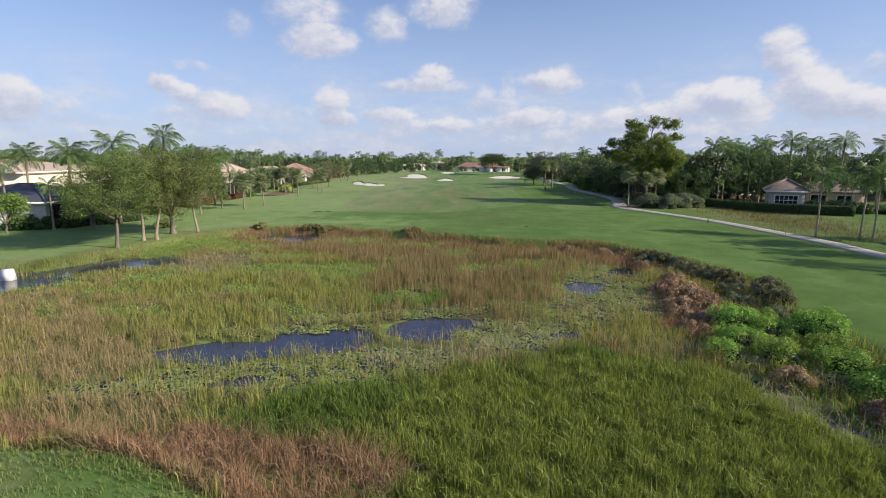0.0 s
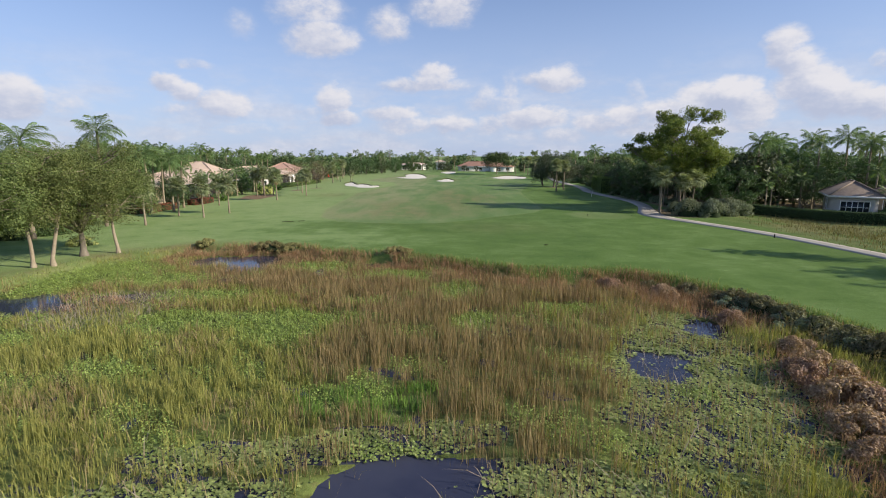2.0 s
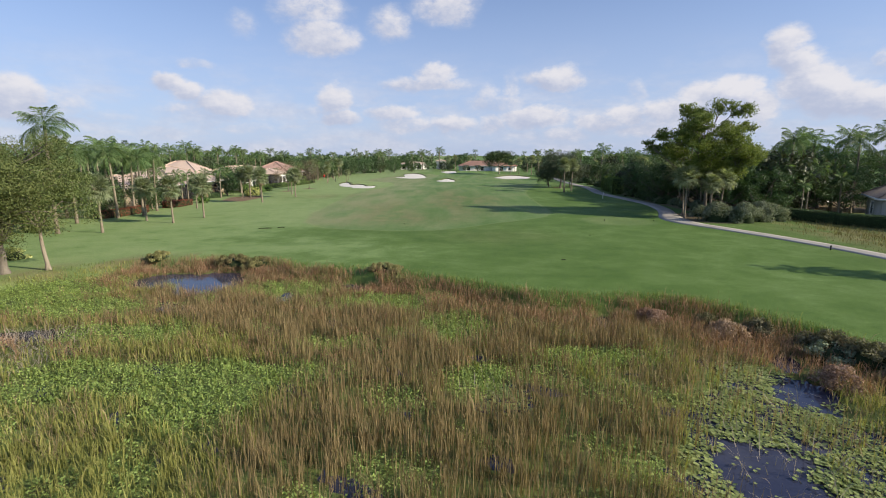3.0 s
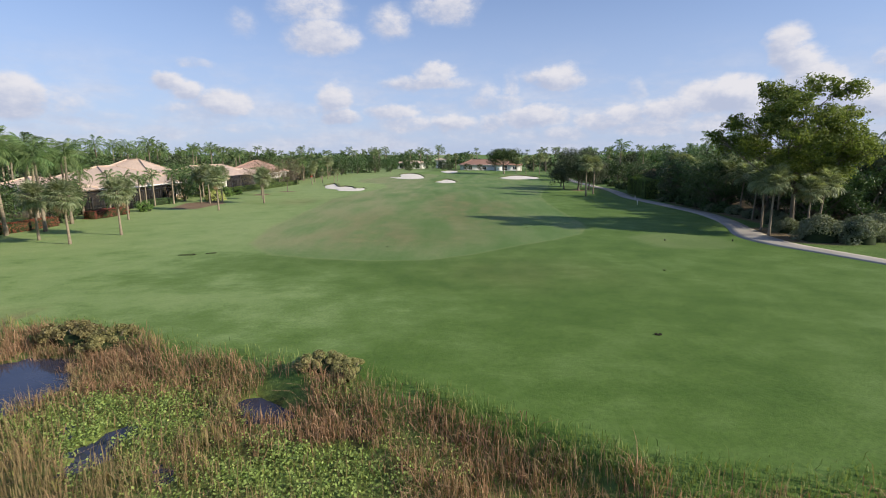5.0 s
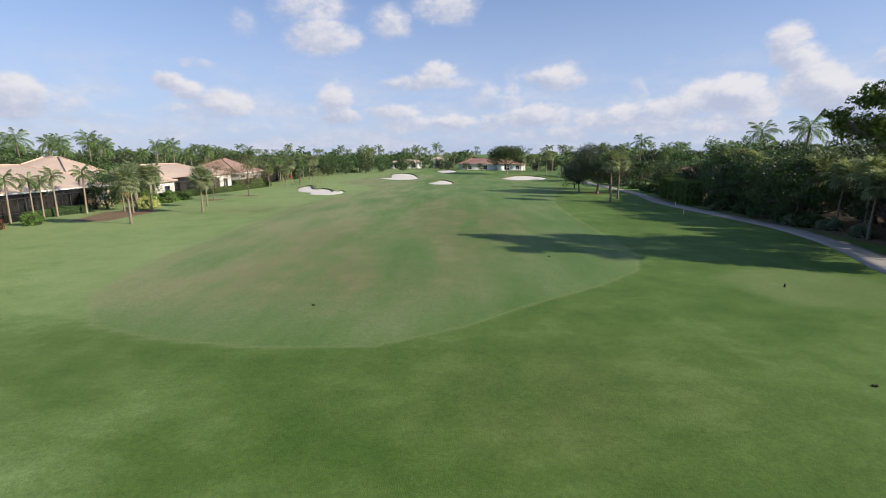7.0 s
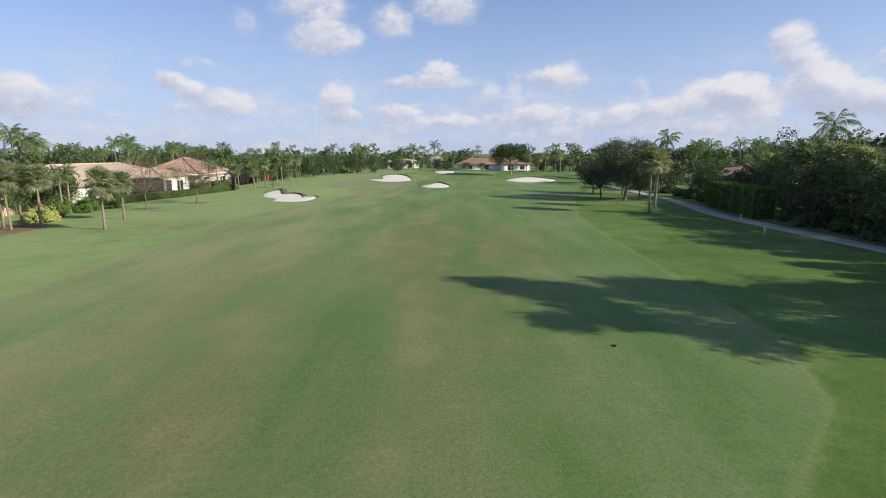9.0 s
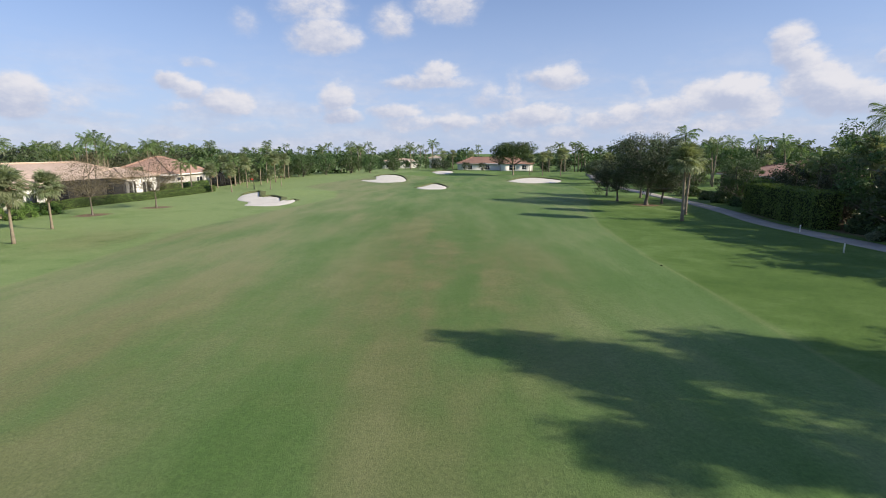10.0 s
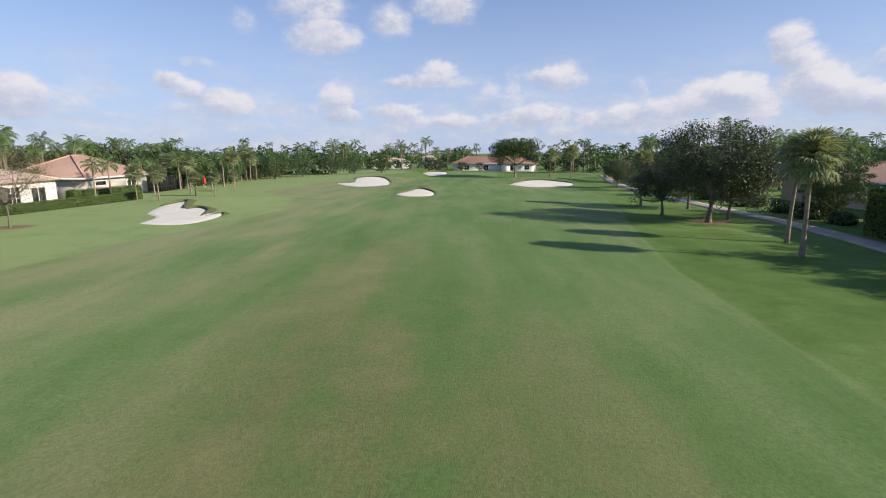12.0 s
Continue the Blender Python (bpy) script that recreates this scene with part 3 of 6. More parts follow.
def build_path():
    line = spline(PATH_LINE, 10)
    d = np.gradient(line, axis=0)
    side = np.stack([d[:, 1], -d[:, 0]], -1) / np.linalg.norm(d, axis=1)[:, None]
    rows = []
    for off, up in ((-1.12, -0.3), (-1.08, 0.035), (-0.4, 0.05), (0.4, 0.05), (1.08, 0.035), (1.12, -0.3)):
        wide = 1.0 + 0.45 * np.exp(-((line[:, 1] - 85) / 5) ** 2)
        p = line + side * off * wide[:, None]
        rows.append(np.column_stack([p, height(p[:, 0], p[:, 1]) + up]))
    v = np.stack(rows, 1).reshape(-1, 3)
    n = 6
    q = [(i * n + j, (i + 1) * n + j, (i + 1) * n + j + 1, i * n + j + 1) for i in range(len(line) - 1) for j in range(n - 1)]
    solo("pavement", Geo().add(v, quad=[f[::-1] for f in q]), CONCRETE, "narrow pale concrete cart path curving beside the fairway", "cart path", "", "structure")


def build_bunker(outline, label, lip_from):
    """Sand in a shaped hollow, with a shaggy turf lip along its far side."""
    edge = spline(outline + outline[:1], 7)[:-1]
    mid = edge.mean(0)
    rings = [1.0, 0.93, 0.75, 0.5, 0.25]
    v = []
    for k in rings:
        p = mid + (edge - mid) * k
        v.append(np.column_stack([p, height(p[:, 0], p[:, 1]) + (-0.03 if k == 1.0 else 0.07)]))
    n = len(edge)
    v = np.concatenate(v + [[(*mid, ground_at(*mid) + 0.09)]])
    q = [(r * n + j, r * n + (j + 1) % n, (r + 1) * n + (j + 1) % n, (r + 1) * n + j) for r in range(len(rings) - 1) for j in range(n)]
    t = [((len(rings) - 1) * n + j, (len(rings) - 1) * n + (j + 1) % n, len(v) - 1) for j in range(n)]
    top = thing("sand_bunker", label, "bunker", group="bunkers beside the fairway")
    part("sand", Geo().add(v, t, q), SAND, top, shade_smooth=True)
    lip = Geo()
    tang = np.roll(edge, -1, 0) - np.roll(edge, 1, 0)
    out = unit(np.stack([tang[:, 1], -tang[:, 0]], -1))
    if ((edge - mid) * out).sum() < 0:
        out = -out
    rise = smooth(out[:, 1], -0.1, 0.5) * smooth(edge[:, 1] - mid[1], lip_from - 4, lip_from)
    rows = []
    for k, up in ((-0.06, 0.0), (0.02, 0.20), (0.2, 0.22), (0.6, 0.12), (1.1, -0.05)):
        p = edge + out * k * (0.25 + 0.75 * rise)[:, None]
        rows.append(np.column_stack([p, height(p[:, 0], p[:, 1]) + 0.09 + (up - 0.03) * rise - 0.05 * (1 - rise) * (k > 0.3)]))
    v = np.stack(rows, 1)
    lip.add(v.reshape(-1, 3), quad=[(j * 5 + i, ((j + 1) % n) * 5 + i, ((j + 1) % n) * 5 + i + 1, j * 5 + i + 1) for j in range(n) for i in range(4) if rise[j] + rise[(j + 1) % n] > 0.15])
    if lip.quad:
        used, q = np.unique(lip.quad[0], return_inverse=True)
        lip = Geo().add(lip.v[0][used], quad=q.reshape(-1, 4))
    if lip.n:
        part("turf_lip", lip, LIP, top, "shaggy dark turf lip", True)
    return top

# ---- plants ----


def leaf_cards(geo, pts, facing, size, rng, slim=0.55):
    """Small bent leaves: two triangles each, hinged along the middle."""
    n = len(pts)
    f = unit(facing + rng.normal(0, 0.55, (n, 3)))
    a = unit(np.cross(f, rng.normal(0, 1, (n, 3))))
    b = np.cross(f, a)
    s = (size * rng.uniform(0.6, 1.35, n))[:, None]
    v = np.stack([pts - a * s * 0.5, pts + b * s * slim * 0.5 + f * s * 0.12, pts + a * s * 0.5, pts - b * s * slim * 0.5 + f * s * 0.12], 1).reshape(-1, 3)
    i = np.arange(n)[:, None] * 4
    geo.add(v, np.concatenate([i + np.array([0, 1, 2]), i + np.array([0, 2, 3])]))


def clump(geo, centre, r, n, size, rng, flat=0.75):
    """A puff of leaves, fuller at its rim than inside."""
    d = unit(rng.normal(0, 1, (n, 3)))
    k = rng.uniform(0.25, 1.0, n) ** 0.45
    p = np.asarray(centre) + d * (k * r)[:, None] * np.array([1, 1, flat])
    leaf_cards(geo, p, d + np.array([0, 0, 0.35]), size, rng)


def wander(a, b, rng, bend=0.1, n=5):
    a, b = np.asarray(a, float), np.asarray(b, float)
    k = np.linspace(0, 1, n)[:, None]
    off = rng.normal(0, bend * np.linalg.norm(b - a), 3) * np.sin(np.pi * k)
    return a + (b - a) * k + off


def broadleaf(label, tall, spread, bole, leaves, bark, n_leaf=3500, size=0.3, seed=1, forks=6, shape="round", trunk_r=0.22, gaps=0.0, name="tree", category="tree", clump_r=1.0, twigs=4, flat=0.75, fill=1.0):
    """A tapered trunk, forking limbs and a crown of many small leaf clumps. Built at the origin."""
    rng = np.random.default_rng(seed)
    top = thing(name, label, category)
    wood, limbs, crown = Geo(), Geo(), Geo()
    lean = rng.normal(0, 0.02 * tall, 2)
    head = np.array([lean[0], lean[1], bole])
    wood.tube(np.vstack([[0, 0, -0.35], [0, 0, 0.12], *wander((0, 0, 0.5), head, rng, 0.03, 5)]), [trunk_r * 1.9, trunk_r * 1.45, *np.linspace(trunk_r, trunk_r * 0.7, 5)], 9)
    tips = []
    for i in range(forks):
        th = 2 * np.pi * (i + rng.uniform(-0.3, 0.3)) / forks
        up = rng.uniform(0.35, 0.95) if i else 1.0
        reach = spread * rng.uniform(0.35, 0.75) * (1.15 - 0.7 * up)
        end = head + np.array([np.cos(th) * reach, np.sin(th) * reach, (tall - bole) * up * 0.82])
        path = wander(head, end, rng, 0.09, 6)
        limbs.tube(path, np.linspace(trunk_r * 0.6, trunk_r * 0.14, 6), 6)
        for j in range(twigs):
            s = path[rng.integers(2, 6)]
            th2 = th + rng.normal(0, 0.9)
            r2 = spread * rng.uniform(0.15, 0.42)
            e = s + np.array([np.cos(th2) * r2, np.sin(th2) * r2, rng.uniform(-0.06, 0.22) * (tall - bole)])
            out = math.hypot(e[0], e[1])
            if out > 0.44 * spread:
                e[:2] *= 0.44 * spread / out
            limbs.tube(wander(s, e, rng, 0.06, 4), np.linspace(trunk_r * 0.22, trunk_r * 0.06, 4), 5)
            tips.append(e)
        tips.append(end)
    n_cl = int((26 + spread * 6) * fill)
    mid_z = bole + (tall - bole) * (0.5 if shape != "flat" else 0.7)
    hz = (tall - bole) * (0.52 if shape != "flat" else 0.32)
    for i in range(n_cl):
        d = unit(rng.normal(0, 1, 3))
        k = rng.uniform(0.3, 1.0) ** 0.5
        r = spread * 0.5 * (0.92 + 0.16 * rng.normal())
        if shape == "cone":
            d[2] = rng.uniform(-1, 1)
            r *= 1.25 - 0.62 * (d[2] * 0.5 + 0.5)
        tips.append(np.array([lean[0] * 1.5 + d[0] * k * r, lean[1] * 1.5 + d[1] * k * r, mid_z + d[2] * k * hz]))
    tips = [t for t in tips if t[2] < tall * 0.97 and rng.uniform() > gaps]
    per = max(10, n_leaf // len(tips))
    for t in tips:
        r = clump_r * spread * rng.uniform(0.09, 0.19)
        clump(crown, (t[0], t[1], min(t[2], tall - r * 0.6)), r, int(per * rng.uniform(0.6, 1.4)), size, rng, flat)
    part("trunk", wood.merge(limbs), bark, top, shade_smooth=True)
    part("crown", crown, leaves, top)
    return top


def feather_frond(length, droop, rng, pairs=20, leaf=0.55, width=0.05, joints=7):
    """One arching palm frond along +x: a rachis with two rows of hanging leaflets."""
    g = Geo()
    k = np.linspace(0, 1, joints)
    x, z = length * k * (1 - 0.26 * k * k), length * (0.52 * k - droop * k * k)
    g.tube(np.column_stack([x, 0 * x, z]), np.linspace(0.035, 0.008, joints), 3)
    kk = np.linspace(0.14, 0.99, pairs)
    bx, bz = length * kk * (1 - 0.26 * kk * kk), length * (0.52 * kk - droop * kk * kk)
    for s in (-1, 1):
        ln = leaf * length * 0.42 * np.sin(np.pi * np.clip(kk * 0.86 + 0.12, 0, 1)) * rng.uniform(0.85, 1.15, pairs)
        tip = np.column_stack([bx + ln * 0.55, s * ln * 0.66, bz - ln * rng.uniform(0.35, 1.0, pairs)])
        a = np.column_stack([bx - width, 0 * bx, bz])
        b = np.column_stack([bx + width, 0 * bx, bz])
        m = (a + b) / 2 * 0.45 + tip * 0.55
        m[:, 2] += ln * 0.12
        v = np.stack([a, b, m + np.array([width * 0.9, 0, 0]), m - np.array([width * 0.9, 0, 0]), tip], 1).reshape(-1, 3)
        i = np.arange(pairs)[:, None] * 5
        g.add(v, i + np.array([3, 2, 4]), i + np.array([0, 1, 2, 3]))
    return g


def fan_frond(length, rng, blades=16):
    """One fan leaf along +x: a stalk and a pleated fan whose tips hang."""
    g = Geo()
    stalk = length * 0.5
    g.tube([(0, 0, 0), (stalk * 0.5, 0, stalk * 0.12), (stalk, 0, stalk * 0.12)], [0.03, 0.022, 0.016], 3)
    hub = np.array([stalk, 0, stalk * 0.12])
    for i in range(blades):
        th = (i / (blades - 1) - 0.5) * 4.3
        r = length * 0.55 * (1 - 0.12 * abs(th)) * rng.uniform(0.9, 1.1)
        d = np.array([np.cos(th), np.sin(th), 0])
        s = np.array([-np.sin(th), np.cos(th), 0]) * r * (1.05 / blades)
        mid = hub + d * r * 0.58 + np.array([0, 0, 0.10 * r * np.cos(th)])
        tip = hub + d * r * 0.95 - np.array([0, 0, r * rng.uniform(0.04, 0.34)])
        g.add([hub, mid - s + (0, 0, 0.03 * (-1) ** i), mid + s, tip], [(0, 1, 2), (1, 3, 2)])
    return g


def palm(label, tall, kind="feather", seed=1, fronds=18, length=2.6, trunk_r=0.16, leaves=None, split=True, lean=0.05, boots=False, pale=False, category="palm tree", coarse=False):
    """A palm: ringed trunk, fronds round the head. split: each frond is a part of its own on a shared mesh."""
    rng = np.random.default_rng(seed)
    top = thing("palm_tree", label, category)
    bend = rng.uniform(-1, 1, 2) * lean * tall
    k = np.linspace(0, 1, 14)
    pts = np.column_stack([bend[0] * k * k, bend[1] * k * k, (tall - length * (0.42 if kind == "feather" else 0.8)) * k])
    pts[0, 2] = -0.35
    rad = trunk_r * (1.0 + 0.5 * np.exp(-k * 9) - 0.22 * k) * (1 + 0.05 * (np.arange(14) % 2))
    part("trunk", Geo().tube(pts, rad, 9), BARK_PALE if pale else PALM_BARK, top, shade_smooth=True)
    head = pts[-1]
    if boots:
        b = Geo()
        for i in range(34):
            th, h = i * 2.4, rng.uniform(-1.5, 0.1)
            d = np.array([np.cos(th), np.sin(th), 0])
            p = head + (0, 0, h) + d * trunk_r * 0.75
            b.tube([p, p + d * 0.13 + (0, 0, 0.2), p + d * 0.2 + (0, 0, 0.42)], [0.06, 0.05, 0.02], 4)
        part("leaf_base_husk", b, BOOTS, top, "bleached old leaf bases")
    elif kind == "feather":
        part("crownshaft", Geo().tube([head - (0, 0, 0.25), head + (0, 0, 0.15), head + (0, 0, 0.75)], [trunk_r * 0.85, trunk_r * 0.95, trunk_r * 0.4], 8), L_PALM, top, shade_smooth=True)
    mat = leaves or (L_PALM if kind == "feather" else L_SABAL)
    shapes = []
    for i in range(3):
        if kind == "feather":
            shapes.append(feather_frond(length * (0.9 + 0.1 * i), 0.42 + 0.20 * i, rng, *((22, 0.6, 0.036, 5) if coarse else (36, 0.62, 0.022, 7))))
        else:
            shapes.append(fan_frond(length * (0.9 + 0.1 * i), rng, 10 if coarse else 24))
    data = [s.mesh("frond", mat) for s in shapes] if split else None
    dead = shapes[1].mesh("frond", L_DEADPALM) if split else None
    joined = Geo()
    for i in range(fronds):
        u = (i + 0.5) / fronds
        pitch = 70 - 102 * u if kind == "feather" else 72 - 128 * u
        m = Matrix.Translation(head + np.array([0, 0, 0.35 * (1 - u)])) @ pose(0, 0, 0, rng.uniform(-25, 25), -pitch + rng.uniform(-9, 9) + (22 if kind == "feather" else 0), i * 137.5 + rng.uniform(-15, 15))
        if split:
            gone = kind == "fan" and i == fronds - 1
            f = new("frond", dead if gone else data[i % 3])
            f.parent, f.matrix_basis = top, m
        else:
            joined.merge(shapes[i % 3], m)
    if not split:
        part("crown", joined, mat, top)
    return top


def bush(label, rx, ry, tall, leaves, seed=1, n=1500, size=0.2, name="bush", category="bush", core=True):
    """A shrub of leaf clumps over a dark core that stands in for its inner shade."""
    rng = np.random.default_rng(seed)
    top = thing(name, label, category)
    g = Geo()
    many = int(14 + rx * ry * 5)
    for i in range(many):
        d = unit(rng.normal(0, 1, 3))
        d[2] = abs(d[2])
        c = d * np.array([rx * 0.72, ry * 0.72, tall * 0.66]) * rng.uniform(0.75, 1.08)
        clump(g, c + (0, 0, tall * 0.08), min(rx, ry, tall) * rng.uniform(0.22, 0.42), n // many, size, rng)
    for i in range(4):
        th = i * 1.57 + 0.3
        e = np.array([np.cos(th) * rx * 0.5, np.sin(th) * ry * 0.5, tall * 0.7])
        part("stem", Geo().tube(wander((np.cos(th) * 0.12, np.sin(th) * 0.12, -0.3), e, rng, 0.08, 4), [0.05, 0.04, 0.03, 0.015], 4), BARK, top)
    # added dark dome, coloured as the shade behind the leaves
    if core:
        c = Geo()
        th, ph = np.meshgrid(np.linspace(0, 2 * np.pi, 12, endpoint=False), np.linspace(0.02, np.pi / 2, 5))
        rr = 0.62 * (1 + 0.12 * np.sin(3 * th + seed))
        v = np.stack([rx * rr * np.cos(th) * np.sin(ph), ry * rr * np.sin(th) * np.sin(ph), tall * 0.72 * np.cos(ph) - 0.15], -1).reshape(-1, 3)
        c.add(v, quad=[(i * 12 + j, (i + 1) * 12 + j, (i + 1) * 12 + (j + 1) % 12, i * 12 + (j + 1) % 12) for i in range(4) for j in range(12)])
        part("shade_core", c, CORE, top, shade_smooth=True)
    part("foliage", g, leaves, top)
    return top


def hedge(label, line, wide, tall, leaves, seed=1, per_m2=95, size=0.11, name="hedge"):
    """A clipped hedge along a line of (x, y) points on the ground."""
    rng = np.random.default_rng(seed)
    top = thing(name, label, "hedge", (*line[0], ground_at(*line[0])))
    base = np.array([*line[0], ground_at(*line[0])])
    p = spline(line, 6) if len(line) > 2 else np.array([np.array(line[0]) * (1 - k) + np.array(line[1]) * k for k in np.linspace(0, 1, 9)])
    d = np.gradient(p, axis=0)
    side = np.stack([d[:, 1], -d[:, 0]], -1) / np.linalg.norm(d, axis=1)[:, None]
    z = height(p[:, 0], p[:, 1])
    # added dark solid inside the hedge, its colour standing in for shade
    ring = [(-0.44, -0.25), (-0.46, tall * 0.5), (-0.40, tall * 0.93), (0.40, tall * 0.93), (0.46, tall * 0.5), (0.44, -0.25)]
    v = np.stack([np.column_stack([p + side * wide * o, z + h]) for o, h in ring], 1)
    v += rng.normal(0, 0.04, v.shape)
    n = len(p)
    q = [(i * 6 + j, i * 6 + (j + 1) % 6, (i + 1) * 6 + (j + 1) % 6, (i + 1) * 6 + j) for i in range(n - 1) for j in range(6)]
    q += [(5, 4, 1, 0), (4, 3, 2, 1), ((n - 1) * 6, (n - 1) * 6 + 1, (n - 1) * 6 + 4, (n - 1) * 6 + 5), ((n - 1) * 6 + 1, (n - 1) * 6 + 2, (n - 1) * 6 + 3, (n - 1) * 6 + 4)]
    part("shade_core", Geo().add(v.reshape(-1, 3) - base, quad=q), CORE, top)
    long = np.linalg.norm(np.diff(p, axis=0), axis=1).sum()
    many = int(long * (2 * tall + wide) * per_m2)
    i = rng.uniform(0, n - 1.001, many)
    f = i - np.floor(i)
    i = i.astype(int)
    pos = p[i] * (1 - f)[:, None] + p[i + 1] * f[:, None]
    zz = z[i]
    u = rng.uniform(0, 2 * tall + wide, many)
    bumpy = 1 + 0.07 * np.sin(pos[:, 0] * 2.1 + pos[:, 1] * 1.7) + rng.normal(0, 0.035, many)
    off = np.where(u < tall, -0.5 * wide * bumpy, np.where(u < tall + wide, u - tall - wide / 2, 0.5 * wide * bumpy))
    hh = np.where(u < tall, u, np.where(u < tall + wide, tall * (0.985 + 0.05 * np.sin(pos[:, 1] * 1.3) * 0.5) * (1 + rng.normal(0, 0.02, many)), 2 * tall + wide - u))
    face = np.where(u < tall, -1.0, np.where(u < tall + wide, 0, 1.0))
    pts = np.column_stack([pos + side[i] * off[:, None], zz + hh]) - base
    nrm = np.column_stack([side[i] * face[:, None], np.where(face == 0, 1.0, 0.25)])
    for e in (0, n - 1):  # the two ends
        m = int(wide * tall * per_m2)
        o, h = rng.uniform(-0.5, 0.5, m) * wide, rng.uniform(0, 1, m) * tall
        along = -unit(d[0]) if e == 0 else unit(d[-1])
        pts = np.vstack([pts, np.column_stack([p[e] + side[e] * o[:, None] + along * rng.normal(0.06, 0.03, m)[:, None], z[e] + h]) - base])
        nrm = np.vstack([nrm, np.tile((*along, 0.2), (m, 1))])
    g = Geo()
    leaf_cards(g, pts, nrm, size, rng, 0.7)
    part("foliage", g, leaves, top)
    return top


def blades(geo, x, y, z, tall, wide, lean, rng, curl=0.35):
    """Grass and reed blades: three triangles each, bending with their lean."""
    n = len(x)
    th = rng.uniform(0, 2 * np.pi, n)
    d = np.stack([np.cos(th), np.sin(th)], -1) * (lean * tall * np.abs(rng.normal(0, 1, n)))[:, None]
    ph = rng.uniform(0, 2 * np.pi, n)
    s = np.stack([np.cos(ph), np.sin(ph)], -1) * (wide * rng.uniform(0.6, 1.4, n) / 2)[:, None]
    b = np.stack([x, y], -1)
    m = b + d * curl
    e = b + d
    v = np.stack([np.column_stack([b - s, z - 0.1]), np.column_stack([b + s, z - 0.1]), np.column_stack([m + s * 0.85, z + tall * 0.6]),
                  np.column_stack([m - s * 0.85, z + tall * 0.6]), np.column_stack([e, z + tall * (1 - 0.3 * np.minimum(1, np.linalg.norm(d, axis=1) / tall))])], 1).reshape(-1, 3)
    i = np.arange(n)[:, None] * 5
    geo.add(v, i + np.array([3, 2, 4]), i + np.array([0, 1, 2, 3]))


def at(ob, x, y, turn=0.0, size=1.0, dz=0.0):
    """Set a thing built at the origin down on the ground."""
    ob.matrix_basis = pose(x, y, ground_at(x, y) + dz, 0, 0, turn) @ Matrix.Scale(size, 4)
    return ob


def plant(proto, x, y, turn, size=1.0, label="", group=""):
    ob = copy_thing(proto, pose(x, y, ground_at(x, y), 0, 0, turn) @ Matrix.Scale(size, 4))
    return tagged(ob, label, "", group)

# ---- houses ----


def wall_run(long, tall, thick, holes, z0=0.0):
    """A wall along +x from the origin, y from 0 to thick, with openings (x0, x1, z0, z1) through it."""
    xs = sorted({0.0, long, *[h[0] for h in holes], *[h[1] for h in holes]})
    zs = sorted({z0, tall, *[h[2] for h in holes], *[h[3] for h in holes]})
    nx, nz = len(xs), len(zs)
    v = [(x, y, z) for y in (0, thick) for z in zs for x in xs]

    def at_(i, j, k):
        return k * nx * nz + j * nx + i

    def solid(i, j):
        if not (0 <= i < nx - 1 and 0 <= j < nz - 1):
            return False
        cx, cz = (xs[i] + xs[i + 1]) / 2, (zs[j] + zs[j + 1]) / 2
        return not any(h[0] < cx < h[1] and h[2] < cz < h[3] for h in holes)

    q = []
    for i in range(nx - 1):
        for j in range(nz - 1):
            if not solid(i, j):
                continue
            a, b, c, d = (i, j), (i + 1, j), (i + 1, j + 1), (i, j + 1)
            q.append([at_(*p, 0) for p in (a, b, c, d)])
            q.append([at_(*p, 1) for p in (d, c, b, a)])
            for p, r, n in ((a, b, (i, j - 1)), (b, c, (i + 1, j)), (c, d, (i, j + 1)), (d, a, (i - 1, j))):
                if not solid(*n):
                    q.append([at_(*r, 0), at_(*p, 0), at_(*p, 1), at_(*r, 1)])
    return Geo().add(v, quad=q)


def window(parent, m, wide, tall, bars=(1, 1), trim=None):
    """A framed window in an opening; m sets its lower left corner, looking along +y."""
    trim = trim or TRIM
    rim = [(-0.1, -0.1), (wide + 0.1, -0.1), (wide + 0.1, tall + 0.12), (-0.1, tall + 0.12)]
    inn = [(0, 0), (wide, 0), (wide, tall), (0, tall)]
    v = [(x, y, z) for y in (-0.05, 0.14) for ring in (rim, inn) for x, z in ring]
    q = []
    for j in range(4):
        k = (j + 1) % 4
        q += [(j, k, 4 + k, 4 + j), (8 + k, 8 + j, 12 + j, 12 + k), (4 + j, 4 + k, 12 + k, 12 + j), (k, j, 8 + j, 8 + k)]
    w_ob = part("window", Geo().add(v, quad=q), trim, parent)
    w_ob.matrix_basis = m
    for i in range(1, bars[0] + 1):
        x = wide * i / (bars[0] + 1)
        part("mullion", Geo().box(x - 0.035, 0.03, 0, x + 0.035, 0.11, tall), trim, w_ob)
    for i in range(1, bars[1] + 1):
        z = tall * i / (bars[1] + 1)
        part("transom", Geo().box(0, 0.035, z - 0.03, wide, 0.105, z + 0.03), trim, w_ob)
    part("pane", Geo().box(0.0, 0.065, 0.0, wide, 0.085, tall), GLASS, w_ob, "dark window glass")
    return w_ob


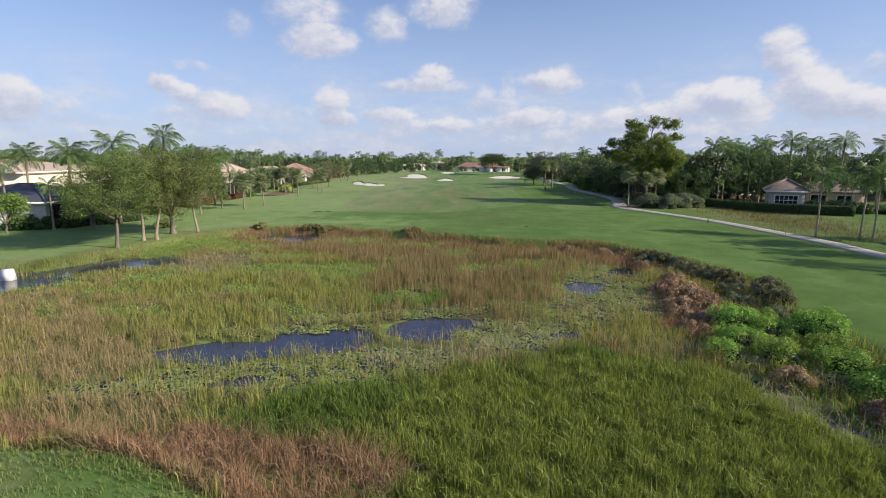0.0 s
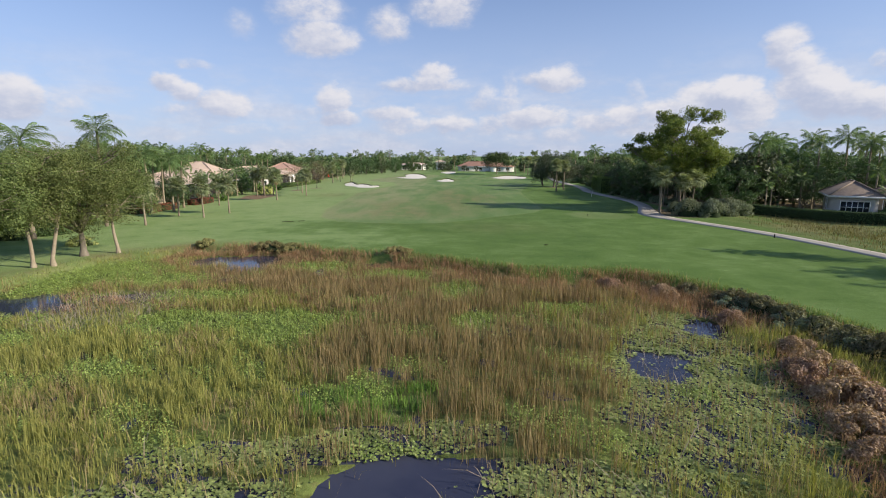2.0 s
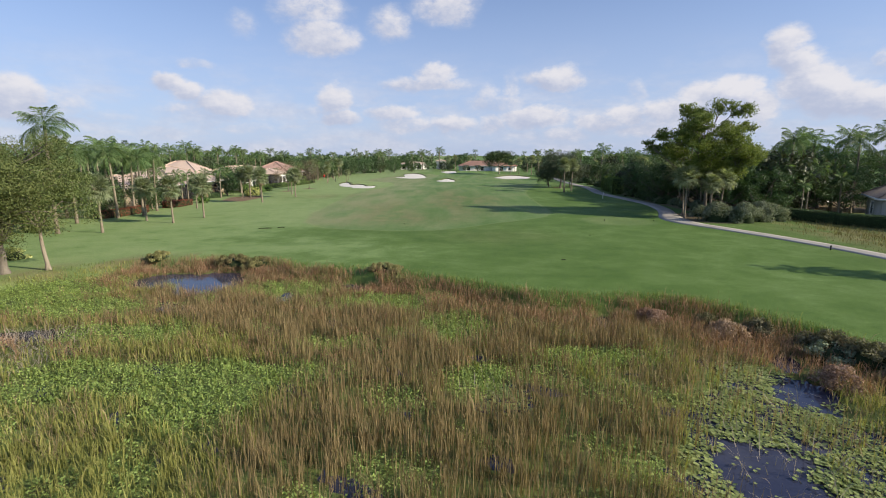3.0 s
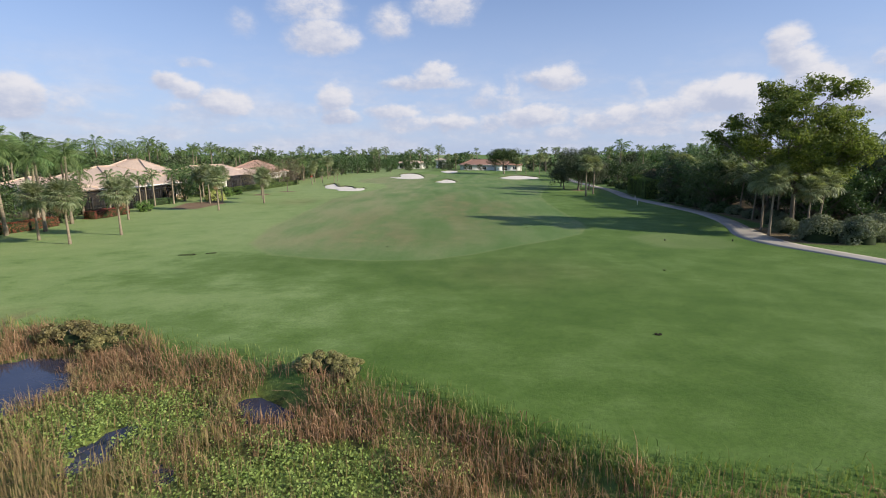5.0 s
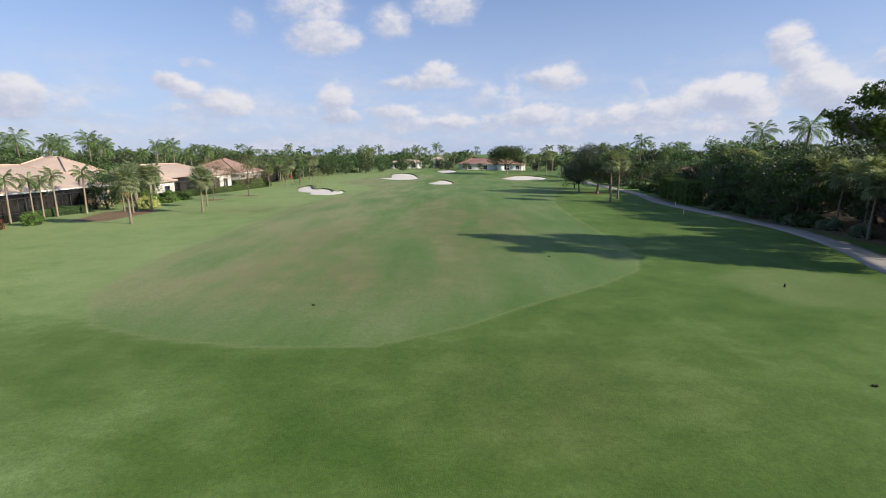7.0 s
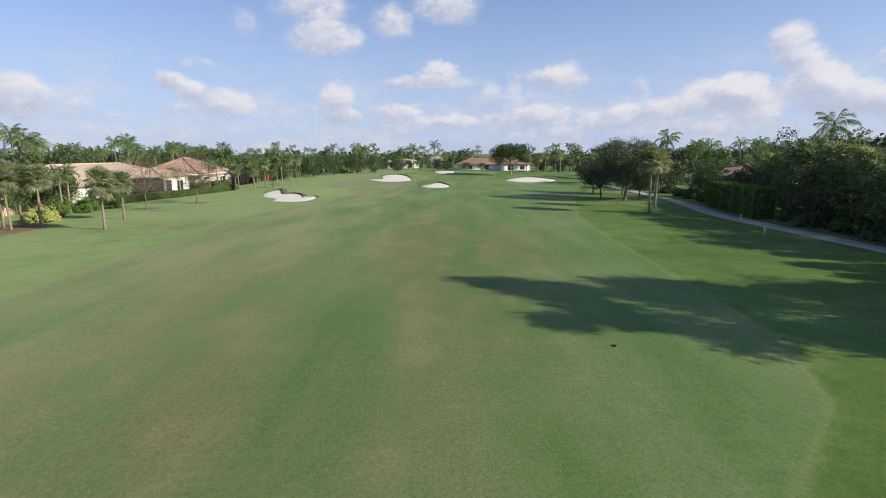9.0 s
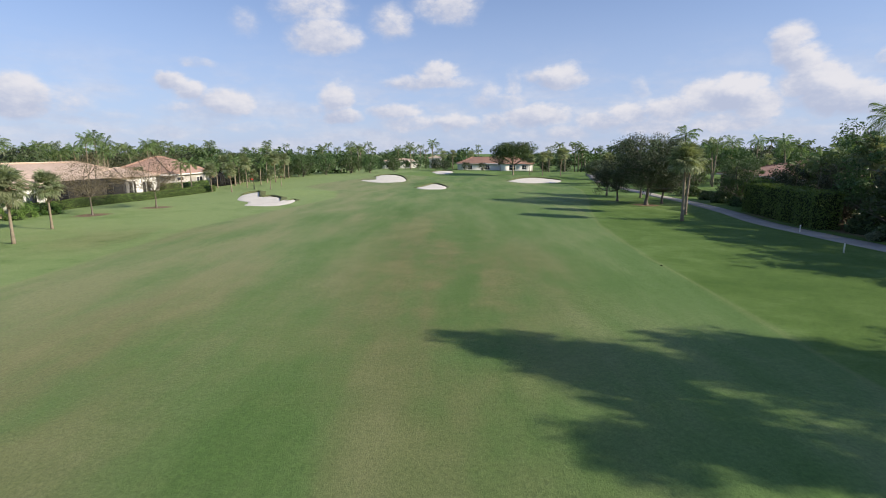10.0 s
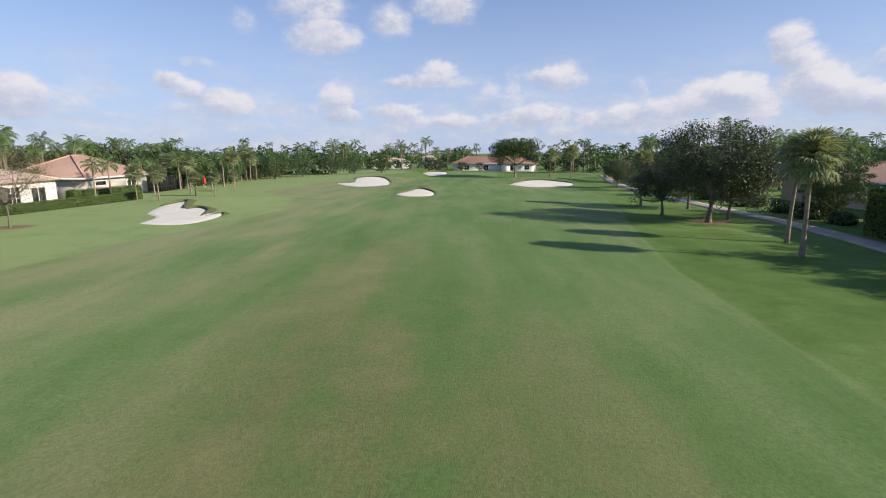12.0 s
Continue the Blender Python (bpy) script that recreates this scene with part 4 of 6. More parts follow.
def hip_roof(x0, y0, x1, y1, eave, ridge, over=0.6, thick=0.16):
    """A hipped roof over a rectangle, with thickness at the eaves."""
    a, b, c, d = x0 - over, y0 - over, x1 + over, y1 + over
    g = Geo()
    if c - a > d - b:
        r = (d - b) / 2
        p, q = (a + r, (b + d) / 2, ridge), (c - r, (b + d) / 2, ridge)
    else:
        r = (c - a) / 2
        p, q = ((a + c) / 2, b + r, ridge), ((a + c) / 2, d - r, ridge)
    low = [(a, b, eave), (c, b, eave), (c, d, eave), (a, d, eave)]
    bot = [(x, y, eave - thick) for x, y, _ in low]
    v = low + [p, q] + bot
    if c - a > d - b:
        g.add(v, tri=[(1, 2, 5), (3, 0, 4)], quad=[(0, 1, 5, 4), (2, 3, 4, 5)])
    else:
        g.add(v, tri=[(0, 1, 4), (2, 3, 5)], quad=[(1, 2, 5, 4), (3, 0, 4, 5)])
    g.add(v, quad=[(0, 6, 7, 1), (1, 7, 8, 2), (2, 8, 9, 3), (3, 9, 6, 0), (9, 8, 7, 6)])
    for s, e in ((low[0], p), (low[3], p if c - a > d - b else q), (low[1], q if c - a > d - b else p), (low[2], q), (p, q)):
        s, e = np.array(s), np.array(e)
        g.tube([s + (0, 0, 0.03), (s + e) / 2 + (0, 0, 0.04), e + (0, 0, 0.04)], [0.11, 0.11, 0.11], 5)
    return g


def house(label, x0, y0, x1, y1, eave, ridge, wall_mat, roof_mat, front=(), near=(), trim=None, wings=(), turn=0.0):
    """A one-storey house. front: windows in the wall that looks to the fairway (x1 side or x0 side), near: in the wall at y0.
    Windows are (start along the wall, sill height, width, height, bars)."""
    cx, cy = (x0 + x1) / 2, (y0 + y1) / 2
    z = min(ground_at(x0, y0), ground_at(x1, y0), ground_at(x0, y1), ground_at(x1, y1))
    top = thing("house", label, "house", (cx, cy, z), turn)
    lx, ly = x1 - x0, y1 - y0
    th = 0.22
    sides = [  # a pose for each wall, its length, its openings
        (pose(-lx / 2, -ly / 2, 0), lx, near),
        (pose(lx / 2, -ly / 2 + th, 0, 0, 0, 90), ly - 2 * th, front if cx < 0 else ()),
        (pose(lx / 2, ly / 2, 0, 0, 0, 180), lx, ()),
        (pose(-lx / 2, ly / 2 - th, 0, 0, 0, -90), ly - 2 * th, front if cx > 0 else ())]
    for m, long, wins in sides:
        holes = [(a, a + wd, s, s + ht) for a, s, wd, ht, _ in wins]
        wl = part("wall", wall_run(long, eave - 0.16, th, holes, -0.3), wall_mat, top)
        wl.matrix_basis = m
        for a, s, wd, ht, bars in wins:
            window(top, m @ pose(a, 0.02, s), wd, ht, bars, trim)
    part("roof", hip_roof(-lx / 2, -ly / 2, lx / 2, ly / 2, eave, ridge), roof_mat, top)
    fas = Geo()
    for a, b, c, d in ((-lx / 2 - 0.63, -ly / 2 - 0.63, lx / 2 + 0.63, -ly / 2 - 0.59), (-lx / 2 - 0.63, ly / 2 + 0.59, lx / 2 + 0.63, ly / 2 + 0.63),
                       (-lx / 2 - 0.63, -ly / 2 - 0.59, -lx / 2 - 0.59, ly / 2 + 0.59), (lx / 2 + 0.59, -ly / 2 - 0.59, lx / 2 + 0.63, ly / 2 + 0.59)):
        fas.box(a, b, eave - 0.24, c, d, eave - 0.01)
    part("fascia", fas, trim or TRIM, top)
    part("floor_slab", Geo().box(-lx / 2 + th, -ly / 2 + th, -0.25, lx / 2 - th, ly / 2 - th, 0.02), CONCRETE, top)
    for i, (a, b, c, d, e, r, wm, wins) in enumerate(wings):
        a, b, c, d = a - cx, b - cy, c - cx, d - cy
        runs = [(pose(a, b, 0), c - a, wins.get("near", ())), (pose(c, b + th, 0, 0, 0, 90), d - b - 2 * th, wins.get("east", ())),
                (pose(c, d, 0, 0, 0, 180), c - a, ()), (pose(a, d - th, 0, 0, 0, -90), d - b - 2 * th, wins.get("west", ()))]
        for m, long, ww in runs:
            wl = part("wall", wall_run(long, e - 0.16, th, [(p, p + wd, s, s + ht) for p, s, wd, ht, _ in ww], -0.3), wm, top)
            wl.matrix_basis = m
            for p, s, wd, ht, bars in ww:
                window(top, m @ pose(p, 0.02, s), wd, ht, bars, trim)
        part("roof", hip_roof(a, b, c, d, e, r, 0.45), roof_mat, top)
    return top


def pool_cage(label, x0, y0, x1, y1, tall, rise=0.5):
    """A screened pool enclosure: aluminium posts and beams with fine dark screen between."""
    cx, cy, z = (x0 + x1) / 2, (y0 + y1) / 2, ground_at((x0 + x1) / 2, (y0 + y1) / 2)
    top = thing("pool_enclosure", label, "enclosure", (cx, cy, z))
    lx, ly = (x1 - x0) / 2, (y1 - y0) / 2
    n = max(3, round(2 * ly / 2.2))
    for i in range(n + 1):
        y = -ly + 2 * ly * i / n
        for x, h in ((lx, tall), (-lx, tall + rise)):
            part("post", Geo().box(x - 0.05, y - 0.05, -0.3, x + 0.05, y + 0.05, h), DARK, top)
        g = Geo().tube([(lx, y, tall), (0, y, tall + rise * 0.8), (-lx, y, tall + rise)], [0.05] * 3, 4)
        part("beam", g, DARK, top)
    for z0 in (0.9, tall):
        part("rail", Geo().box(lx - 0.04, -ly, z0 - 0.04, lx + 0.04, ly, z0 + 0.04), DARK, top)
        part("rail", Geo().box(-lx, -ly - 0.04, z0 - 0.04, lx, -ly + 0.04, z0 + 0.04), DARK, top)
    part("screen", Geo().box(lx - 0.012, -ly, 0, lx + 0.012, ly, tall), SCREEN, top, "fine dark insect screen")
    part("screen", Geo().box(-lx, -ly - 0.012, 0, lx, -ly + 0.012, tall), SCREEN, top, "fine dark insect screen")
    v = [(lx, -ly, tall), (lx, ly, tall), (0, ly, tall + rise * 0.8), (0, -ly, tall + rise * 0.8), (-lx, ly, tall + rise), (-lx, -ly, tall + rise)]
    v2 = [(x, y, h - 0.02) for x, y, h in v]
    part("screen_roof", Geo().add(v + v2, quad=[(0, 1, 2, 3), (3, 2, 4, 5), (6, 9, 8, 7), (9, 11, 10, 8)]), SCREEN, top, "fine dark insect screen")
    return top

# ---- the large structure ----
G_SWALE = leaf_material("dry hollow grass", (0.080, 0.074, 0.026), (0.215, 0.180, 0.078), 0.25, 0.7, 0.5)
BLACK_SOIL = grained("torn soil", (0.02, 0.02, 0.012), (0.05, 0.045, 0.03), 8.0, 0.95, 40.0)
LIP = grained("turf lip", (0.075, 0.095, 0.036), (0.160, 0.170, 0.078), 1.5, 0.95, 12.0, 0.9, 0.06)
build_ground()
build_water()
build_path()
BUNKER_WIDE = [(-22.9, 147.5), (-24.6, 153.1), (-27.7, 156.8), (-29.5, 163), (-27.8, 165.6), (-25.6, 160.5), (-23.9, 160.8), (-21.7, 158.4), (-19.9, 153.2), (-18.6, 155.4), (-17.6, 152), (-18.0, 147.6), (-20.0, 146.6)]
build_bunker(BUNKER_WIDE, "wide pale sand bunker with ragged lobes in the rough", 1.5)
build_bunker([(-18.6, 211), (-15.0, 212), (-15.5, 219), (-11.5, 221), (-7.8, 216), (-6.5, 204), (-10.9, 200), (-15, 204)], "pale sand bunker cut into the green's shoulder", 3.0)
build_bunker([(-2.3, 179.4), (-1.0, 183.4), (1.1, 186.8), (3.6, 182.4), (3.1, 176.6), (-0.2, 175.8)], "small oval sand bunker short of the green", 0.5)
build_bunker([(18.4, 205), (22.6, 213), (28, 214), (32.6, 209), (28.9, 200.5), (21.8, 198)], "long shallow sand bunker beside the green", 1.5)
build_bunker([(-1.4, 243.5), (1.8, 248), (5.5, 246), (4.8, 236), (1, 234)], "far sand bunker behind the green", 1.0)

# ---- marsh plants ----
SEDGE_ZONE = [(11.0, 1.0, 10.0, 9.0, 0), (5.6, 14.6, 7.6, 5.4, 0), (9.4, 12.0, 5.6, 5.0, 0), (3.0, 10.5, 5.5, 3.0, 0)]
FRESH_ZONE = [(-4.4, 16.3, 3.0, 1.6, 25), (7.0, 21.5, 1.0, 0.8, 0), (-2.0, 30.6, 2.2, 1.2, 0)]
HERB_ZONE = [(-9.6, 39.5, 5.4, 1.5, 6), (-7.8, 37.0, 1.8, 1.2, 0), (-14.2, 40.2, 2.4, 1.1, 0), (1.5, 45.6, 1.5, 2.3, 0), (7.2, 41.8, 2.6, 0.9, 0), (-9.6, 53.2, 3.0, 1.6, 0), (-25.6, 51.2, 3.6, 3.4, 20), (-20.6, 48.8, 3.6, 1.6, 0),
             (-27.0, 47.0, 1.6, 2.4, 0), (-4.5, 43.4, 1.4, 0.8, 0), (-3.0, 50.2, 2.4, 1.4, -20), (-15.5, 44.5, 3.4, 1.2, 0), (2.4, 39.8, 1.0, 1.2, 0), (-22.0, 36.5, 2.4, 0.9, 0), (-13.5, 33.0, 1.8, 0.7, 0), (-19.0, 28.4, 1.8, 0.6, 0)]
REED_ZONE = [(1.4, 34.6, 5.8, 7.6, 0), (-0.5, 43.0, 7.0, 4.0, 0), (4.0, 47.0, 5.0, 3.0, 0), (-7.0, 48.0, 6.0, 3.6, 0), (-13, 51, 5, 3.6, 0), (9.4, 44.6, 3.4, 2.0, 0)]
RUST_ZONE = [(-5.0, 12.8, 3.6, 1.5, 0), (-8.6, 14.0, 2.8, 1.0, 0), (-14.2, 14.7, 1.8, 0.9, 0), (14.8, 29.6, 1.8, 5.4, -20), (16.4, 42.0, 2.2, 4.0, 35), (-7, 54.6, 10, 2.0, -14), (5, 49.6, 7, 2.0, -26), (-18, 59.0, 5, 1.6, 0), (12.6, 46.4, 3.5, 1.4, -10)]
TAN_ZONE = [(-17.5, 21.4, 4.6, 2.6, 0), (-24, 25, 5, 4, 0), (-13.5, 16.2, 4.0, 1.2, 0), (-25, 30, 5, 2.0, 0), (0.5, 20.8, 2.2, 1.2, 0), (-27, 17, 6, 2.5, 0)]
DEBRIS_ZONE = [(-19.4, 41.8, 3.0, 3.2, 0), (-0.6, 22.0, 3.4, 1.4, 0), (3.2, 23.2, 2.0, 1.2, 0), (13.2, 16.4, 0.9, 3.0, 12), (11.6, 22.6, 1.4, 0.8, 0)]


def scatter(n, rng, x0=-59, x1=21.5, y0=-7, y1=62):
    """Points in the marsh, denser where the walk starts."""
    x, y = rng.uniform(x0, x1, n), rng.uniform(y0, y1, n)
    keep = (polygon_depth(MARSH_EDGE, x, y) + 0.5 * wobble(x, y, 2.1) > 0.25) & ((y > 9) & (x > -44) | (rng.uniform(0, 1, n) < 0.35))
    return x[keep], y[keep]


def build_marsh():
    rng = np.random.default_rng(5)
    x, y = scatter(1150000, rng)
    # plants stand in tufts
    tx, ty = np.round(x / 0.42), np.round(y / 0.42)
    hash_ = np.abs(np.sin(tx * 12.9898 + ty * 78.233) * 43758.5453) % 1
    hash2 = np.abs(np.sin(tx * 39.346 + ty * 11.135) * 24634.6345) % 1
    cx, cy = tx * 0.42 + (hash_ - 0.5) * 0.4, ty * 0.42 + (hash2 - 0.5) * 0.4
    loose = 0.13 + 0.12 * smooth(y, 34, 40)
    x, y = cx + rng.normal(0, 1, len(x)) * loose, cy + rng.normal(0, 1, len(x)) * loose
    blot, fine = wobble(x, y, 3.3), wobble(x + 7, y - 3, 0.9)
    warp_x, warp_y = x + 0.5 * wobble(x, y, 1.4), y + 0.5 * wobble(x + 11, y, 1.2)
    reed, rust, sedge, tan, herb, fresh, debris, pool, pad = (inside(zz, warp_x, warp_y, 0.35) for zz in (REED_ZONE, RUST_ZONE, SEDGE_ZONE, TAN_ZONE, HERB_ZONE, FRESH_ZONE, DEBRIS_ZONE, POOLS, PAD_BEDS))
    glade = smooth(wobble(x + 3, y + 8, 1.9), 0.22, 0.5) * (y < 52) * (y > 27)
    share = (1 - pool) * (1 - 0.7 * pad) * (1 - 0.75 * debris) * (1 - 0.55 * herb) * (1 - 0.7 * glade) * np.where(sedge > 0.5, 0.25, 0.62) * np.where(y > 36, 0.8, 1.0) * (0.35 + 0.65 * (hash_ > 0.22))
    keep = rng.uniform(0, 1, len(x)) < share
    x, y, reed, rust, sedge, tan, herb, fresh, hash_, hash2, blot, fine = (a[keep] for a in (x, y, reed, rust, sedge, tan, herb, fresh, hash_, hash2, blot, fine))
    n = len(x)
    u = rng.uniform(0, 1, n) * 0.3 + hash_ * 0.7
    open_marsh = 0.55 + 0.35 * blot
    left = smooth(-x, 2, 9)
    score = np.stack([reed * (1.05 + 0.25 * blot) + 0.22 - 0.3 * blot - 0.4 * left * (1 - smooth(y, 42, 46)), rust * 1.6 - 0.05, tan * 1.0 + 0.36 - 0.25 * blot, open_marsh + 0.3 * left, sedge * 2.6 + fresh * 0.6, herb * 1.6 + 0.10, fresh * 2.4], 1)
    score += 0.9 * np.stack([u, hash2, (u * 7.3) % 1, (hash2 * 5.1) % 1, (u * 3.7) % 1, (hash2 * 9.7) % 1, (u * 5.9) % 1], 1)
    kind = score.argmax(1)
    z = np.maximum(height(x, y), WATER_Z - 0.04)
    specs = [
        ("reed_bed", G_REED, "tall brown reeds standing in the marsh", "reeds", 1.0, 0.015, 0.22),
        ("rust_reed_bed", G_RUST, "rust-brown dry reeds along the marsh edge", "reeds", 0.66, 0.017, 0.65),
        ("tan_grass", G_TAN, "tan dry marsh grass, bent and tangled", "marsh grass", 0.72, 0.015, 0.75),
        ("olive_sedge", G_OLIVE, "olive marsh sedge in loose tufts", "marsh grass", 0.70, 0.019, 0.45),
        ("green_sedge", G_GREEN, "dense upright green sedge", "marsh grass", 0.54, 0.021, 0.45),
        ("marsh_herb", G_LUSH, "low lush green marsh plants", "marsh plants", 0.32, 0.03, 0.6),
        ("fresh_sedge", G_FRESH, "bright upright patch of young sedge", "marsh grass", 0.5, 0.021, 0.3)]
    for k, (name, mat, label, cat, tall, wide, lean) in enumerate(specs):
        q = kind == k
        g = Geo()
        h = tall * (0.62 + 0.5 * hash_[q] + 0.18 * fine[q] + rng.normal(0, 0.12, q.sum()))
        h = np.clip(h, 0.2, 1.9) * (1 - 0.30 * smooth(y[q], 42, 50)) * (1 - 0.35 * smooth(-x[q], 18, 23) * smooth(y[q], 24, 30))
        blades(g, x[q], y[q], z[q], h, wide * np.where(y[q] > 34, 1.3, 1.0), lean, rng)
        solo(name, g, mat, label, cat, "", "stuff")
    # a closer sward of sedge where the walk starts, with a fresher patch in it
    fx, fy = rng.uniform(-9, 20, 530000), np.concatenate([rng.uniform(8.4, 23, 440000), rng.uniform(-6, 9.4, 90000)])
    young = inside(FRESH_ZONE, fx + 0.5 * wobble(fx, fy, 0.9), fy, 0.2)
    k = (rng.uniform(0, 1, len(fx)) < 0.6 * np.maximum(inside(SEDGE_ZONE, fx + 0.6 * wobble(fx, fy, 1.5), fy, 0.2), young)) & (inside(POOLS + PAD_BEDS + DEBRIS_ZONE + RUST_ZONE, fx, fy) < 0.4) & (polygon_depth(MARSH_EDGE, fx, fy) > 1.0)
    k &= wobble(fx + 3, fy, 0.30) + 0.35 * wobble(fx, fy, 1.1) > -0.30
    fx, fy, young = fx[k], fy[k], young[k] > 0.5
    for sel, name, mat, label in ((~young, "sedge_sward", G_GREEN, "close green sward of marsh sedge"), (young, "fresh_sward", G_FRESH, "fresh deep-green patch of young sedge")):
        g, u, v = Geo(), fx[sel], fy[sel]
        blades(g, u, v, np.maximum(height(u, v), WATER_Z - 0.04), np.clip(0.46 + 0.20 * wobble(u, v, 0.5) + rng.normal(0, 0.13, len(u)), 0.12, 1.0), 0.020, 0.62, rng, 0.25)
        solo(name, g, mat, label, "marsh grass", "", "stuff")
    # tangled dead reeds over the far side of the marsh
    tx, ty = np.concatenate([rng.uniform(-24, 18, 120000), rng.uniform(-17, -1, 40000)]), np.concatenate([rng.uniform(41, 61, 120000), rng.uniform(10.5, 16.5, 40000)])
    lumps = wobble(tx, ty, 1.1) + 0.6 * wobble(tx + 5, ty - 2, 0.45)
    rim = polygon_depth(MARSH_EDGE, tx, ty)
    k = (rim > 0.2) & (inside(POOLS, tx, ty) < 0.4) & (rng.uniform(0, 1, len(tx)) < np.where(inside(HERB_ZONE, tx, ty, 0.2) > 0.5, 0.10, 0.8) * (lumps > -0.25) * np.where(ty < 20, inside(RUST_ZONE, tx, ty, 0.3), 1 - 0.55 * smooth(rim, 3, 6)))
    tx, ty, lumps = tx[k], ty[k], lumps[k]
    tan_one = wobble(tx - 9, ty + 4, 1.6) > np.where(ty < 20, 0.5, 0.15)
    for sel, name, mat, label in ((~tan_one, "tangled_rust_reeds", G_RUST, "tangled rust-brown dead reeds at the marsh edge"), (tan_one, "tangled_tan_reeds", G_REED, "tangled tan dead reeds at the marsh edge")):
        g, u, v = Geo(), tx[sel], ty[sel]
        blades(g, u, v, np.maximum(height(u, v), WATER_Z - 0.04), np.clip(0.55 + 0.2 * lumps[sel] + rng.normal(0, 0.14, len(u)), 0.15, 1.2), 0.017, np.where(v < 20, 1.25, 0.9), rng)
        solo(name, g, mat, label, "reeds", "", "stuff")
    # broad-leaved herbs close over the wet ground
    hx, hy = rng.uniform(-30, 11, 420000), rng.uniform(27, 56, 420000)
    k = (rng.uniform(0, 1, len(hx)) < np.maximum(inside(HERB_ZONE, hx + 0.7 * wobble(hx, hy, 0.8), hy + 0.5 * wobble(hx, hy, 0.9), 0.5) * (0.7 + 0.5 * wobble(hx, hy, 0.6)), 0.42 * smooth(wobble(hx + 3, hy + 8, 1.9), 0.2, 0.5))) & (polygon_depth(MARSH_EDGE, hx, hy) > 0.5) & (inside(POOLS, hx, hy) < 0.5)
    hx, hy = hx[k], hy[k]
    g = Geo()
    pts = np.column_stack([hx, hy, np.maximum(height(hx, hy), WATER_Z) + np.abs(rng.normal(0.12, 0.10, len(hx))) + 0.02])
    leaf_cards(g, pts, np.tile((0.0, 0.0, 1.0), (len(hx), 1)), 0.078, rng, 0.8)
    solo("broad_herbs", g, G_LUSH, "low broad-leaved green herbs over wet ground", "marsh plants", "", "stuff")
    # floating pads
    px, py = rng.uniform(-18, 17, 300000), rng.uniform(16, 43, 300000)
    bed = inside(PAD_BEDS, px, py, 0.25)
    hole = inside([(a, b, c * 0.92, d * 0.86, t) for a, b, c, d, t in POOLS], px, py)
    keep = (rng.uniform(0, 1, len(px)) < bed * np.clip(0.62 + 0.6 * wobble(px, py, 0.7) + 0.3 * wobble(px, py, 2.5), 0.12, 1)) & (rng.uniform(0, 1, len(px)) > hole * 0.985) & (polygon_depth(MARSH_EDGE, px, py) > 1.5)
    px, py = px[keep], py[keep]
    m = len(px)
    th = np.linspace(0.25, 2 * np.pi - 0.25, 5)
    turn, rad = rng.uniform(0, 6.28, m), rng.uniform(0.035, 0.085, m)
    tilt = rng.normal(0, 0.16, (m, 2))
    ring = np.stack([np.cos(th[None] + turn[:, None]) * rad[:, None], np.sin(th[None] + turn[:, None]) * rad[:, None]], -1)
    lift = (ring * tilt[:, None, :]).sum(-1)
    pz = WATER_Z + 0.015 + rng.uniform(0, 0.07, m)
    v = np.concatenate([np.dstack([px[:, None] + ring[..., 0], py[:, None] + ring[..., 1], pz[:, None] + lift + 0.01]), np.stack([px, py, pz], -1)[:, None]], 1)
    i = np.arange(m)[:, None] * 6
    solo("lily_pads", Geo().add(v.reshape(-1, 3), np.concatenate([i + np.array([j, j + 1, 5]) for j in range(4)])), G_PAD, "pale green pads floating round the open water", "lily pads", "", "stuff")
    # flattened dead stems
    sx, sy = rng.uniform(-25, 17, 60000), rng.uniform(14, 48, 60000)
    k = (rng.uniform(0, 1, len(sx)) < np.maximum(0.9 * inside(DEBRIS_ZONE, sx, sy, 0.3), 0.2 * inside(PAD_BEDS, sx, sy))) & (polygon_depth(MARSH_EDGE, sx, sy) > 1.0)
    g = Geo()
    blades(g, sx[k], sy[k], np.full(k.sum(), WATER_Z + 0.02), np.clip(rng.normal(0.45, 0.2, k.sum()), 0.1, 0.9), 0.018, 1.3, rng, 0.6)
    solo("dead_stems", g, G_STICK, "flattened grey dead reed stems over the water", "dead reeds", "", "stuff")
    # ragged grass along the turf's edge
    edge = spline(MARSH_EDGE, 40)
    e = edge[rng.integers(0, len(edge), 26000)] + rng.normal(0, 0.45, (26000, 2))
    e = e[(e[:, 0] > -46) & (e[:, 1] > 9) & (np.abs(polygon_depth(MARSH_EDGE, e[:, 0], e[:, 1])) < 1.2)]
    e = e[(e[:, 1] < 47) | (e[:, 0] > 0) | (rng.uniform(0, 1, len(e)) < 0.3)]
    g = Geo()
    blades(g, e[:, 0], e[:, 1], height(e[:, 0], e[:, 1]), np.clip(rng.normal(0.2, 0.09, len(e)), 0.05, 0.45) * np.where(e[:, 1] < 17, 0.55, 1.0), 0.022, 0.6, rng)
    u, v = rng.uniform(-20, -5, 26000), rng.uniform(8.8, 15.0, 26000)
    lawn = (polygon_depth(MARSH_EDGE, u, v) < -0.1) & (wobble(u, v, 0.5) + 0.6 * wobble(u + 4, v, 0.23) > -0.1)
    u, v = u[lawn], v[lawn]
    blades(g, u, v, height(u, v), np.clip(rng.normal(0.11, 0.05, len(u)), 0.03, 0.26), 0.016, 0.8, rng)
    solo("bank_grass", g, G_BANK, "unmown green grass along the bank", "grass", "", "stuff")


build_marsh()


